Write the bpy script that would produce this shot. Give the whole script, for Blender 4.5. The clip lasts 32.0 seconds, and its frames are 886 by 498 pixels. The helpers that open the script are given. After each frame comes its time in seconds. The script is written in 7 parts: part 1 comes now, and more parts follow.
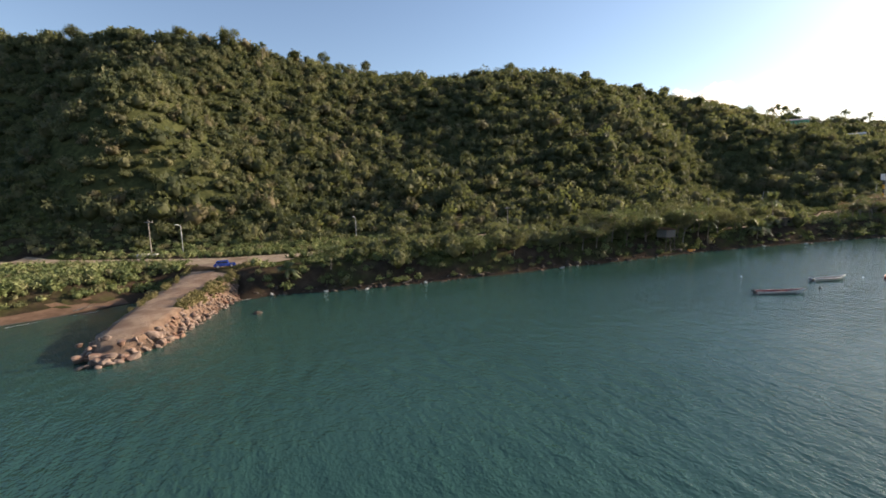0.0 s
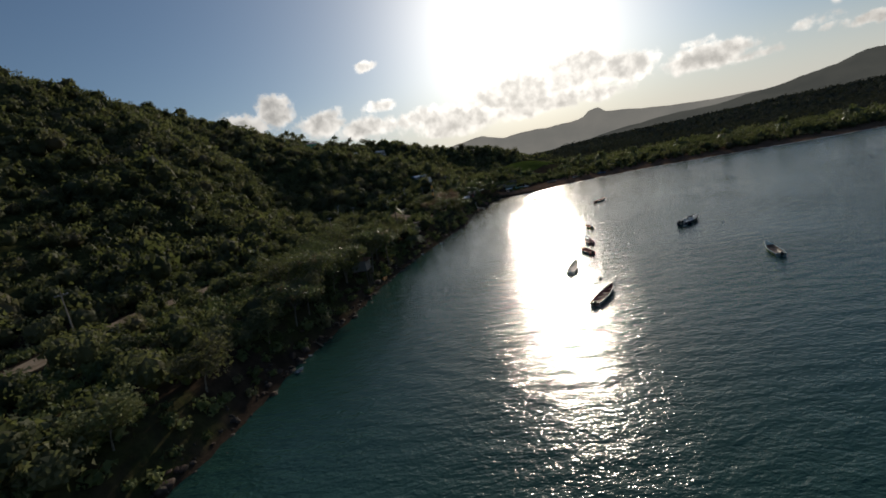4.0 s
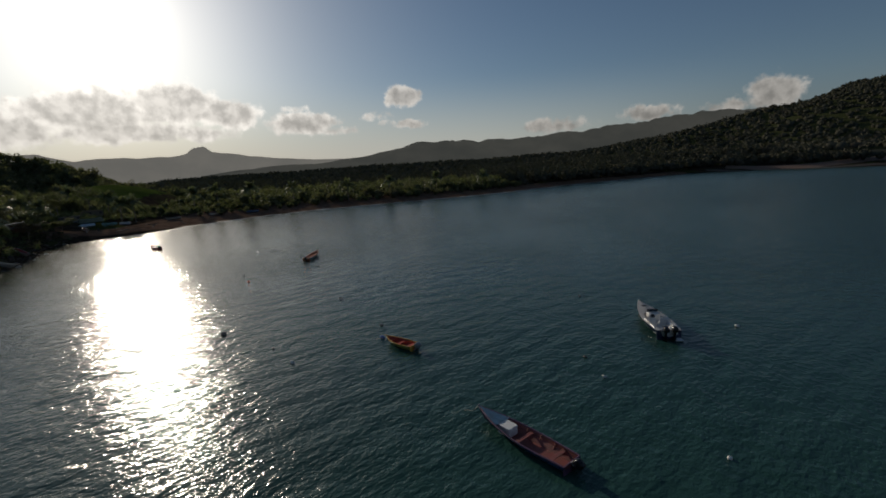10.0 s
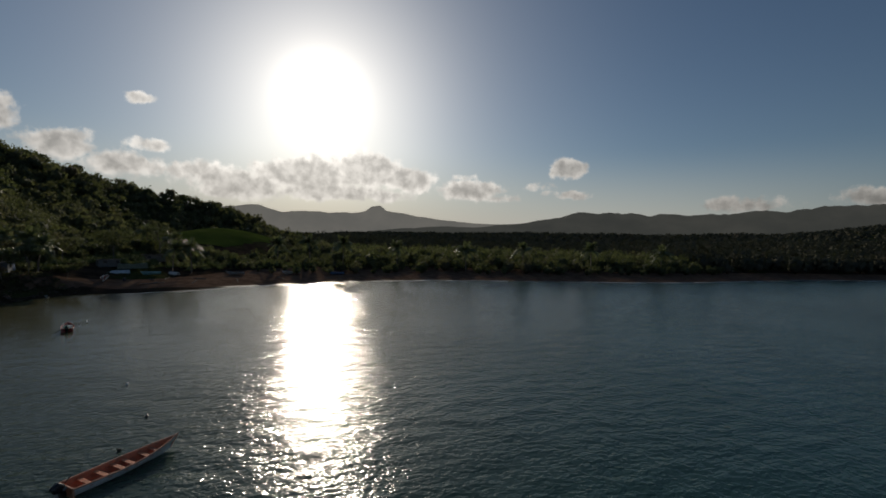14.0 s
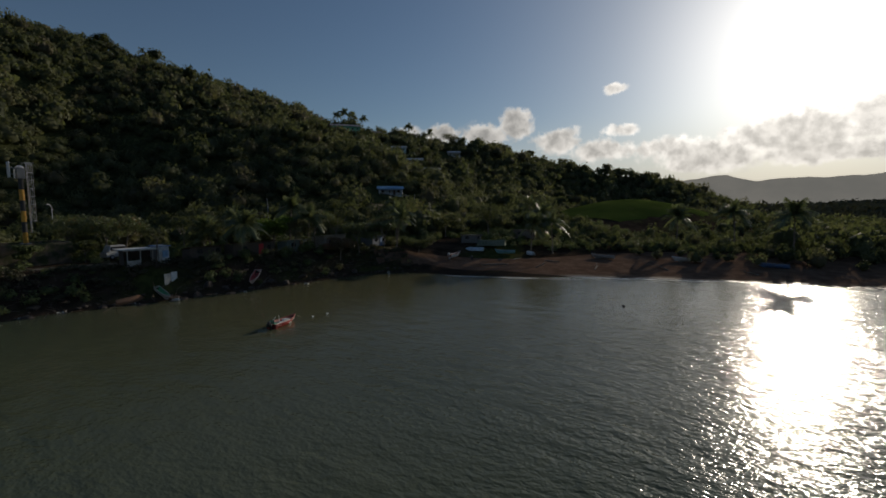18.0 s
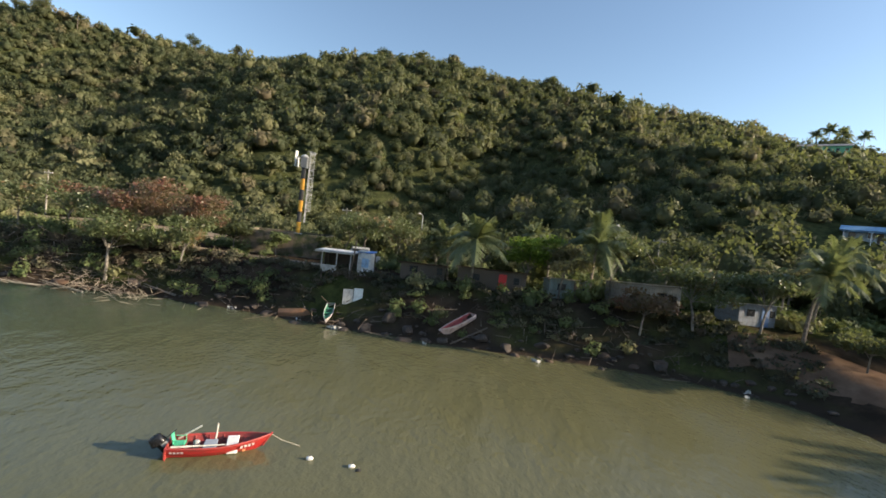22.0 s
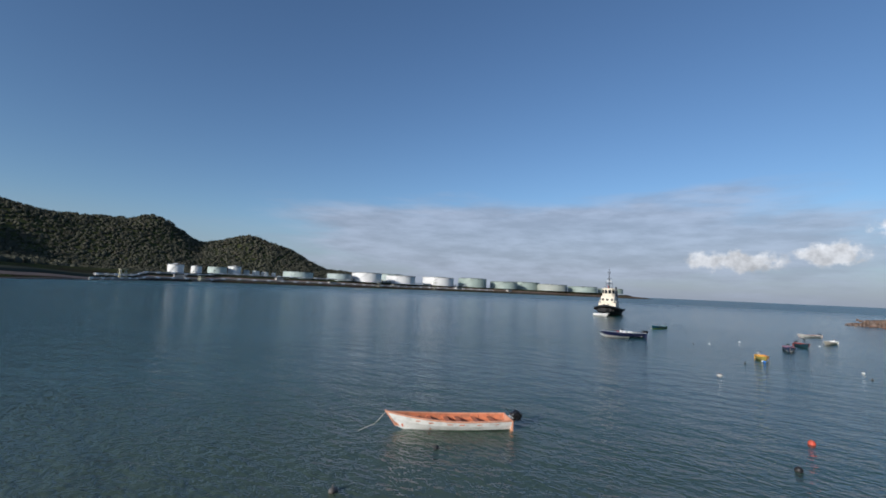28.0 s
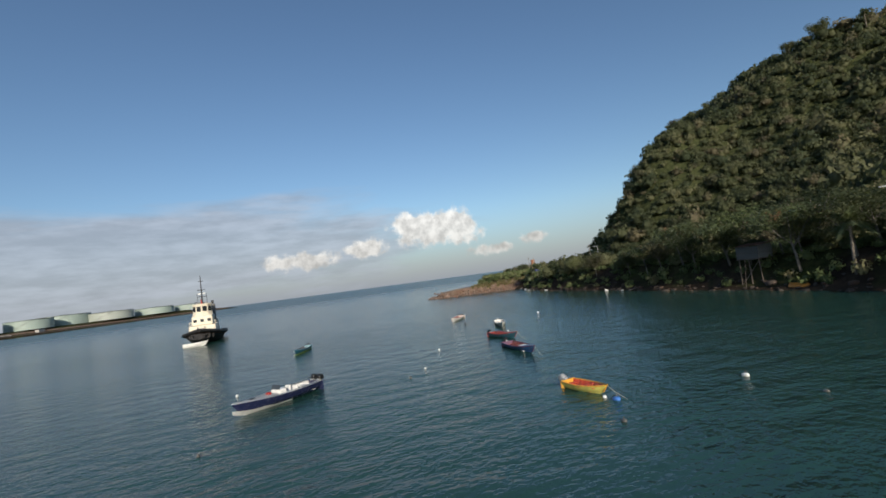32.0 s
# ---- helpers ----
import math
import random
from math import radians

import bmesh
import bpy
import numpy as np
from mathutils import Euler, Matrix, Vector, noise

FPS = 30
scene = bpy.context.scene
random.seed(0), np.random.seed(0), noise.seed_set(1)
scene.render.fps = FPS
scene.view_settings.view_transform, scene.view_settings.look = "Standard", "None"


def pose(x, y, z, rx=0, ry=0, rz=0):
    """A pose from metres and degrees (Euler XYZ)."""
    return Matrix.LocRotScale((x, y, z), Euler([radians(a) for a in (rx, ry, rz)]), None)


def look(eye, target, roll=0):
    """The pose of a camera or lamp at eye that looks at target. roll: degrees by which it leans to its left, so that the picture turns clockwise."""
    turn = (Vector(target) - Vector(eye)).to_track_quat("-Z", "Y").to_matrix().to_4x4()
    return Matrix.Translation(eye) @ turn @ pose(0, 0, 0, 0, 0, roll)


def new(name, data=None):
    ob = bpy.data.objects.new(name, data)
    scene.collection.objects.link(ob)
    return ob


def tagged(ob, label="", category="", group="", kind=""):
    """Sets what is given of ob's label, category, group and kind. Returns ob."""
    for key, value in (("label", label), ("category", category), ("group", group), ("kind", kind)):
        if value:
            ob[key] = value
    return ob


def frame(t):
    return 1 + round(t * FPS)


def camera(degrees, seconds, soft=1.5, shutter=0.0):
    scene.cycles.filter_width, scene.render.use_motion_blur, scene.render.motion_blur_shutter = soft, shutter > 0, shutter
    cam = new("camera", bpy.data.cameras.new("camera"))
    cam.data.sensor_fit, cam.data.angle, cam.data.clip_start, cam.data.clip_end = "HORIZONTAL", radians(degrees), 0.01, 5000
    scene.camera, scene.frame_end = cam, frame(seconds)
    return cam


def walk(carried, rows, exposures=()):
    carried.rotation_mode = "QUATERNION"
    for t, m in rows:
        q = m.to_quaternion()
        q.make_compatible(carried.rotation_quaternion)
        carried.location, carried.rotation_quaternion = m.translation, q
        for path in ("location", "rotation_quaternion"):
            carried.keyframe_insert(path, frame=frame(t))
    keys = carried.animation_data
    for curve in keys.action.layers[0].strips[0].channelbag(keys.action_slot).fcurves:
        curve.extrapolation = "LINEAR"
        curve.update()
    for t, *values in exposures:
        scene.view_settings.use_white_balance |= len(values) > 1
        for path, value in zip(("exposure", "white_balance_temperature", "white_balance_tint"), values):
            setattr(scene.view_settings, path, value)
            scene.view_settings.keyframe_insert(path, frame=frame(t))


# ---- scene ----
cam = camera(89.82, 32.0, soft=1.7)
# seconds, place in metres, turn in degrees
PATH = [
    (0, -0.00, 0.00, 18.00, 83.27, 2.35, -0.71),
    (0.5, -2.77, 7.02, 18.32, 83.46, -0.40, -3.82),
    (1, -5.33, 14.41, 18.72, 84.17, 1.90, -9.64),
    (1.5, -7.84, 22.00, 19.06, 84.15, 6.05, -17.93),
    (2, -9.23, 29.89, 19.61, 83.63, 8.51, -26.86),
    (2.5, -9.95, 37.47, 19.81, 83.26, 10.41, -35.76),
    (3, -9.66, 44.25, 20.45, 82.01, 12.94, -45.49),
    (3.5, -8.25, 50.97, 20.95, 80.96, 13.33, -53.73),
    (4, -5.72, 57.05, 21.34, 79.95, 11.07, -59.90),
    (4.5, -2.11, 62.48, 21.82, 77.75, 7.69, -65.05),
    (6.5, 19.85, 80.96, 21.08, 78.05, -0.93, -82.38),
    (7, 27.05, 84.07, 20.32, 78.12, -0.58, -87.18),
    (7.5, 34.36, 86.70, 19.39, 78.14, -1.38, -91.05),
    (8, 41.70, 88.92, 18.15, 79.25, -0.33, -94.75),
    (8.5, 49.35, 90.57, 17.04, 79.58, 2.57, -98.44),
    (9, 56.89, 91.62, 16.25, 79.58, 4.40, -102.73),
    (9.5, 64.38, 91.65, 15.60, 79.44, 4.21, -105.74),
    (10, 71.78, 90.89, 15.09, 79.76, 3.05, -107.34),
    (10.5, 79.50, 89.50, 14.66, 80.39, 2.14, -108.16),
    (11, 87.29, 87.52, 14.02, 82.50, 2.03, -108.47),
    (11.5, 94.91, 84.91, 13.75, 84.38, 2.10, -108.05),
    (12, 102.29, 81.71, 14.02, 85.16, 1.61, -105.78),
    (12.5, 109.59, 78.74, 14.18, 85.93, -0.04, -102.61),
    (13, 117.14, 75.77, 14.24, 86.93, -0.95, -98.00),
    (13.5, 124.73, 73.36, 14.15, 88.05, -0.55, -93.66),
    (15.5, 152.96, 67.22, 14.41, 86.07, -5.41, -62.17),
    (16, 159.25, 67.39, 14.33, 85.47, -4.24, -54.30),
    (16.5, 165.55, 68.40, 13.99, 84.27, -5.34, -44.15),
    (17, 171.09, 70.08, 13.64, 81.99, -3.95, -38.04),
    (17.5, 175.97, 72.43, 13.17, 83.35, -1.75, -34.52),
    (18, 180.74, 75.71, 12.61, 84.86, 0.32, -32.24),
    (18.5, 185.02, 79.42, 11.81, 85.94, 1.40, -30.96),
    (19, 189.13, 83.47, 11.33, 87.00, 1.95, -29.63),
    (19.5, 193.06, 87.83, 11.03, 87.71, 3.20, -26.91),
    (20, 196.67, 92.54, 10.66, 92.28, 3.55, -21.47),
    (20.5, 200.00, 96.76, 10.53, 94.37, 3.14, -13.71),
    (21, 202.93, 101.59, 10.50, 91.93, 0.30, -4.07),
    (21.5, 205.15, 106.52, 10.96, 88.30, -2.73, 7.18),
    (22, 206.95, 111.38, 10.93, 87.41, -6.52, 22.12),
    (22.5, 207.22, 116.80, 10.38, 87.21, -14.36, 43.38),
    (23, 206.25, 121.70, 9.85, 91.00, -17.09, 64.89),
    (23.5, 204.05, 125.97, 9.57, 89.15, -20.96, 89.56),
    (24, 200.97, 128.72, 8.97, 85.90, -22.14, 112.76),
    (24.5, 197.26, 130.02, 8.14, 90.67, -19.15, 129.87),
    (25, 193.06, 130.58, 7.57, 90.77, -19.65, 143.66),
    (25.5, 188.88, 130.31, 7.07, 94.12, -14.95, 149.28),
    (27.5, 172.72, 113.23, 6.68, 95.68, -2.08, 148.52),
    (28, 169.92, 109.59, 6.88, 95.05, -2.49, 147.92),
    (28.5, 167.00, 105.85, 7.12, 94.84, -1.85, 143.77),
    (29, 164.47, 102.09, 8.12, 95.07, 1.01, 138.03),
    (29.5, 161.31, 98.13, 8.60, 94.64, 1.93, 132.93),
    (30, 157.28, 94.06, 8.85, 94.77, 1.56, 128.73),
    (30.5, 153.01, 89.96, 8.94, 94.87, 2.22, 122.36),
    (31, 148.58, 86.09, 8.93, 94.76, 4.77, 113.57),
    (31.5, 142.86, 82.81, 8.40, 94.31, 8.26, 103.87),
    (32, 137.08, 80.10, 8.01, 93.72, 7.49, 97.60),
]
# stops, white balance and tint as the film camera meters light and shade
EXPOSURES = [(0, 1.2, 8000, 16), (1, 0.85, 8000, 16), (2, -0.18, 7500, 12), (3, -0.72, 7000, 10), (4, -0.72, 7000, 10), (8, -0.9, 7000, 10), (10, -1.15, 7000, 10), (13, -1.28, 7000, 10), (16, -1.1, 7000, 10), (18, -1.0, 7000, 10), (19.5, -0.62, 7000, 10),
             (21, 0.65, 7800, 10), (22, 1.36, 7900, 10), (22.5, 1.45, 7500, 10), (23, 0.66, 7000, 10), (24, 0.09, 6300, 10), (25.5, -0.06, 6000, 10), (28, 0.0, 6000, 10), (30, 0.0, 6200, 10), (32, 0.1, 6700, 8)]
walk(cam, [(t, pose(*p)) for t, *p in PATH], EXPOSURES)

# ---- light: a low sun behind thin haze, a clear sky with cumulus near the horizon ----
SUN_AZ, SUN_EL = 18.2, 16.6
sun_way = Vector((math.cos(radians(SUN_EL)) * math.cos(radians(SUN_AZ)), math.cos(radians(SUN_EL)) * math.sin(radians(SUN_AZ)), math.sin(radians(SUN_EL))))
lamp = new("sun", bpy.data.lights.new("sun", "SUN"))
lamp.data.energy, lamp.data.angle, lamp.data.color = 4.2, radians(0.6), (1.0, 0.91, 0.79)
lamp.matrix_world = look(sun_way * 900, (0, 0, 0))


class Nodes:
    """Short hand for building a node tree."""

    def __init__(self, tree):
        self.tree = tree

    def add(self, kind, **inputs):
        n = self.tree.nodes.new(kind)
        for key, value in inputs.items():
            slot = n.inputs[int(key[1:])] if key[0] == "i" and key[1:].isdigit() else n.inputs[key.replace("_", " ")]
            self.put(slot, value)
        return n

    def put(self, slot, value):
        if isinstance(value, bpy.types.NodeSocket):
            self.tree.links.new(value, slot)
        else:
            slot.default_value = value

    def math(self, op, a, b=0.0, c=0.0):
        n = self.tree.nodes.new("ShaderNodeMath")
        n.operation = op
        for slot, value in zip(n.inputs, (a, b, c)):
            self.put(slot, value)
        return n.outputs[0]

    def vec(self, op, a, b=(0, 0, 0)):
        n = self.tree.nodes.new("ShaderNodeVectorMath")
        n.operation = op
        self.put(n.inputs[0], a)
        if op == "SCALE":
            self.put(n.inputs["Scale"], b)
        else:
            self.put(n.inputs[1], b)
        return n.outputs["Value"] if op in ("DOT_PRODUCT", "LENGTH", "DISTANCE") else n.outputs[0]

    def noise(self, vector, scale, detail=4.0, rough=0.55):
        n = self.add("ShaderNodeTexNoise", Vector=vector, Scale=scale, Detail=detail, Roughness=rough)
        return n.outputs[0]

    def ramp(self, value, lo, hi, a=0.0, b=1.0):
        n = self.add("ShaderNodeMapRange", i0=value, i1=lo, i2=hi, i3=a, i4=b)
        n.interpolation_type = "SMOOTHSTEP"
        return n.outputs[0]

    def mix(self, fac, a, b, how="MIX"):
        n = self.tree.nodes.new("ShaderNodeMix")
        n.data_type, n.blend_type = "RGBA", how
        self.put(n.inputs[0], fac)
        for slot, value in ((n.inputs[6], a), (n.inputs[7], b)):
            self.put(slot, (*value, 1) if isinstance(value, tuple) and len(value) == 3 else value)
        return n.outputs[2]


def sky_way(az, el):
    return (math.cos(radians(el)) * math.cos(radians(az)), math.cos(radians(el)) * math.sin(radians(az)), math.sin(radians(el)))


world = bpy.data.worlds.new("world")
scene.world = world
world.use_nodes = True
world.node_tree.nodes.clear()
w = Nodes(world.node_tree)
sky = w.add("ShaderNodeTexSky")
sky.sky_type, sky.sun_disc = "NISHITA", False
sky.sun_elevation, sky.sun_rotation = radians(SUN_EL), radians(90 - SUN_AZ)
sky.air_density, sky.dust_density, sky.ozone_density, sky.altitude = 1.0, 0.35, 2.6, 0
way = w.add("ShaderNodeTexCoord").outputs["Generated"]
towards = w.math("MAXIMUM", w.vec("DOT_PRODUCT", way, tuple(sun_way)), 0.0)
# forward-scattered light of the haze round the sun
halo = w.math("ADD", w.math("MULTIPLY", w.math("POWER", towards, 420.0), 20.0), w.math("MULTIPLY", w.math("POWER", towards, 52.0), 12.0))
halo = w.math("ADD", halo, w.math("MULTIPLY", w.math("POWER", towards, 13.0), 4.2))
glow = w.vec("SCALE", (1.0, 0.965, 0.9), halo)
clear = w.vec("ADD", w.vec("MULTIPLY", sky.outputs[0], (0.94, 1.0, 1.08)), glow)
# pale blue-grey haze low over the horizon, away from the sun
low = w.ramp(w.add("ShaderNodeSeparateXYZ", i0=way).outputs[2], -0.02, 0.16, 0.92, 0.0)
low = w.math("MULTIPLY", low, w.ramp(w.vec("DOT_PRODUCT", way, tuple(sun_way)), 0.2, 0.85, 1.0, 0.0))
clear = w.mix(low, clear, (2.75, 3.1, 3.85))
# bright white haze under the sun
bank = w.ramp(w.add("ShaderNodeSeparateXYZ", i0=way).outputs[2], 0.0, 0.2, 0.85, 0.0)
bank = w.math("MULTIPLY", bank, w.ramp(w.vec("DOT_PRODUCT", way, tuple(sun_way)), 0.25, 0.88, 0.0, 1.0))
clear = w.mix(bank, clear, (9.2, 9.35, 9.5))
# heaps of cumulus: azimuth, elevation, half width, half height in degrees, fullness
CLOUDS = [
    (20, 7.2, 7, 2.2, 1.3), (12.5, 8.3, 5, 2.3, 1.3), (7.5, 7.4, 4, 1.7, 1.2), (-0.6, 6.2, 4.6, 1.4, 1.1), (-5, 5.2, 2.6, 0.8, 0.8), (27, 5.8, 6.5, 1.9, 1.15), (17, 5.4, 9, 1.5, 1.05), (31, 6.2, 4, 1.2, 0.85), (0, 7.8, 2.4, 0.7, 0.6), (-9, 6.6, 3.0, 0.8, 0.6),
    (-12.9, 8.8, 2.2, 1.25, 1.05), (-13.6, 5.7, 3.2, 0.7, 0.7), (-10.2, 6.0, 1.6, 0.6, 0.6), (-31.5, 4.5, 4.4, 1.0, 0.8), (-41.5, 5.0, 3.4, 1.1, 0.85), (-53.0, 6.0, 3.0, 1.7, 1.0), (-49, 5.0, 3.0, 0.9, 0.75),
    (37.0, 13.7, 1.4, 0.7, 0.85), (36.0, 9.1, 2.4, 0.9, 0.85), (48.5, 10.4, 2.2, 2.0, 1.1), (52.2, 8.8, 3.0, 1.8, 1.0), (58.2, 9.4, 2.6, 1.4, 0.95), (43.5, 8.2, 3.2, 1.7, 1.0), (38.5, 6.8, 4.0, 1.6, 0.95), (31.5, 6.8, 3.4, 1.4, 0.85), (62, 9.6, 2.4, 1.2, 0.8),
    (188.0, 6.6, 4.8, 2.4, 1.15), (184.5, 5.6, 3.4, 1.8, 1.0), (191.5, 7.4, 2.4, 1.6, 1.0), (196.9, 5.0, 2.6, 1.3, 1.0), (205, 4.2, 4.6, 1.3, 0.85), (175.4, 3.7, 2.6, 1.0, 0.8), (181, 3.0, 4.0, 0.9, 0.7),
]
wisp = w.math("MULTIPLY", w.math("ADD", w.noise(w.vec("MULTIPLY", way, (1, 1, 1.4)), 12.0, 6.0, 0.6), w.noise(way, 36.0, 6.0, 0.6)), 0.5)
full = 0.0
for az, el, half_w, half_h, dense in CLOUDS:
    away = w.vec("SUBTRACT", way, sky_way(az, el))
    side = w.vec("DOT_PRODUCT", away, (-math.sin(radians(az)) / radians(half_w), math.cos(radians(az)) / radians(half_w), 0))
    high = w.math("MULTIPLY", w.vec("DOT_PRODUCT", away, (0, 0, 1)), 1 / radians(half_h))
    fore = w.math("GREATER_THAN", w.vec("DOT_PRODUCT", way, sky_way(az, 0)), 0.0)
    heap = w.math("EXPONENT", w.math("MULTIPLY", w.math("ADD", w.math("MULTIPLY", side, side), w.math("MULTIPLY", high, high)), -1.0))
    full = w.math("MAXIMUM", full, w.math("MULTIPLY", w.math("MULTIPLY", heap, dense), fore))
cover = w.ramp(w.math("ADD", full, w.math("MULTIPLY", w.math("SUBTRACT", wisp, 0.5), 2.3)), 0.32, 0.7)
cover = w.math("MULTIPLY", cover, w.ramp(full, 0.12, 0.34))
# a long grey sheet of stratus over the open sea
streak = w.noise(w.vec("MULTIPLY", way, (1, 1, 6.0)), 3.4, 5.0, 0.55)
away = w.vec("SUBTRACT", way, sky_way(224, 5.6))
side = w.vec("DOT_PRODUCT", away, (-math.sin(radians(222)) / radians(34), math.cos(radians(222)) / radians(34), 0))
high = w.math("MULTIPLY", w.vec("DOT_PRODUCT", away, (0, 0, 1)), 1 / radians(6.4))
fore = w.math("GREATER_THAN", w.vec("DOT_PRODUCT", way, sky_way(222, 0)), 0.0)
sheet = w.math("MULTIPLY", w.math("EXPONENT", w.math("MULTIPLY", w.math("ADD", w.math("POWER", w.math("ABSOLUTE", side), 4.0), w.math("MULTIPLY", high, high)), -1.0)), fore)
sheet = w.math("MULTIPLY", w.ramp(w.math("ADD", sheet, w.math("MULTIPLY", w.math("SUBTRACT", streak, 0.5), 1.1)), 0.25, 0.75), 0.8)
lit = w.ramp(w.noise(w.vec("ADD", way, tuple(sun_way * -0.02)), 44.0, 5.0), 0.3, 0.7, 0.7, 1.2)
core = w.ramp(w.math("ADD", full, w.math("MULTIPLY", w.math("SUBTRACT", wisp, 0.5), 1.4)), 0.4, 1.0, 1.2, 0.74)
lit = w.math("MULTIPLY", lit, w.math("ADD", 1.0, w.math("MULTIPLY", w.math("SUBTRACT", core, 1.0), w.ramp(w.vec("DOT_PRODUCT", way, tuple(sun_way)), -0.3, 0.6, 0.25, 1.0))))
lit = w.math("MULTIPLY", lit, w.ramp(w.add("ShaderNodeSeparateXYZ", i0=way).outputs[2], 0.03, 0.13, 0.74, 1.12))
bright = w.math("MULTIPLY", lit, w.math("ADD", 7.6, w.math("MULTIPLY", w.math("POWER", towards, 9.0), 12.0)))
veil = w.ramp(w.noise(w.vec("MULTIPLY", way, (1, 1, 5.0)), 9.0, 6.0, 0.6), 0.3, 0.7, 0.86, 1.2)
hazy = w.mix(sheet, clear, w.vec("SCALE", (3.7, 4.05, 4.85), veil))
whole = w.mix(w.math("MULTIPLY", cover, 0.9), hazy, w.vec("SCALE", (1.0, 0.985, 0.97), bright))
world.node_tree.links.new(w.add("ShaderNodeBackground", Color=whole, Strength=0.1).outputs[0], w.add("ShaderNodeOutputWorld").inputs[0])

# ---- materials ----
def material(name, build):
    m = bpy.data.materials.new(name)
    m.use_nodes = True
    m.node_tree.nodes.clear()
    n = Nodes(m.node_tree)
    build(n)
    return m


def finish(n, color, rough=0.8, metal=0.0, bump=None, strength=0.3, distance=0.05, **more):
    shader = n.add("ShaderNodeBsdfPrincipled", Roughness=rough, Metallic=metal)
    n.put(shader.inputs["Base Color"], (*color, 1) if isinstance(color, tuple) else color)
    for key, value in more.items():
        n.put(shader.inputs[key.replace("_", " ")], value)
    if bump is not None:
        n.put(shader.inputs["Normal"], n.add("ShaderNodeBump", Strength=strength, Distance=distance, Height=bump).outputs[0])
    n.tree.links.new(shader.outputs[0], n.add("ShaderNodeOutputMaterial").inputs[0])
    return shader


def place(n):
    return n.add("ShaderNodeNewGeometry").outputs["Position"]


def own(n):
    return n.add("ShaderNodeTexCoord").outputs["Object"]


def island(n):
    return n.add("ShaderNodeNewGeometry").outputs["Random Per Island"]


def painted(name, color, rough=0.45, dirt=0.35, dirt_color=(0.10, 0.08, 0.06), scale=3.0, metal=0.0):
    """Old paint: two scales of stain, chips and slight relief."""
    def build(n):
        at = own(n)
        stain = n.ramp(n.noise(at, scale, 6, 0.65), 0.42, 0.72)
        chips = n.ramp(n.noise(at, scale * 9, 3, 0.6), 0.6, 0.72)
        c = n.mix(n.math("MULTIPLY", stain, dirt), color, dirt_color)
        c = n.mix(n.math("MULTIPLY", chips, dirt * 0.6), c, tuple(0.5 * v + 0.08 for v in color))
        finish(n, c, n.ramp(stain, 0, 1, rough, min(1, rough + 0.25)), metal, n.noise(at, scale * 7, 4), 0.12, 0.01)
    return material(name, build)


def leaves(name, dark, mid, light, dry=(0.14, 0.10, 0.05), dryness=0.12, patch=0.11, thinness=0.24, per_tree=True, gloss=0.2, rough=0.72):
    """Foliage that varies from tree to tree and from leaf to leaf."""
    def build(n):
        at = place(n)
        tree = n.noise(at, patch, 2, 0.5)
        if per_tree:
            tint = n.add("ShaderNodeAttribute")
            tint.attribute_name = "tint"
            tree = n.math("ADD", n.math("MULTIPLY", tree, 0.5), n.math("MULTIPLY", tint.outputs["Fac"], 0.5))
        c = n.mix(n.ramp(tree, 0.3, 0.62), dark, mid)
        c = n.mix(n.ramp(tree, 0.6, 0.78), c, light)
        if per_tree:
            hue = n.math("FRACT", n.math("MULTIPLY", tint.outputs["Fac"], 7.13))
            c = n.mix(n.ramp(hue, 0.8 - dryness, 1.0, 0.0, 0.55), c, dry)
        else:
            c = n.mix(n.ramp(n.noise(n.vec("ADD", at, (71, 13, 5)), patch * 0.8, 3), 0.66 - dryness, 0.84 - dryness), c, dry)
        c = n.mix(n.math("MULTIPLY", island(n), 0.5), c, n.mix(0.5, c, light))
        s = finish(n, c, rough, 0, None)
        s.inputs["Specular IOR Level"].default_value = gloss
        out = [x for x in n.tree.nodes if x.type == "OUTPUT_MATERIAL"][0]
        thin = n.add("ShaderNodeBsdfTranslucent", Color=n.mix(0.45, c, (0.20, 0.23, 0.05)))
        both = n.add("ShaderNodeMixShader", i0=thinness, i1=s.outputs[0], i2=thin.outputs[0])
        n.tree.links.new(both.outputs[0], out.inputs[0])
    return material(name, build)


def stone(name, a, b, c=None, scale=1.2, rough=0.9):
    def build(n):
        at = place(n)
        col = n.mix(n.ramp(n.noise(at, scale, 5, 0.6), 0.35, 0.68), a, b)
        if c:
            col = n.mix(n.ramp(n.noise(n.vec("ADD", at, (9, 4, 2)), scale * 0.35, 4), 0.5, 0.66), col, c)
        col = n.mix(n.math("MULTIPLY", island(n), 0.45), col, n.mix(0.5, col, b))
        finish(n, col, rough, 0, n.noise(at, scale * 5, 6, 0.7), 0.5, 0.12)
    return material(name, build)


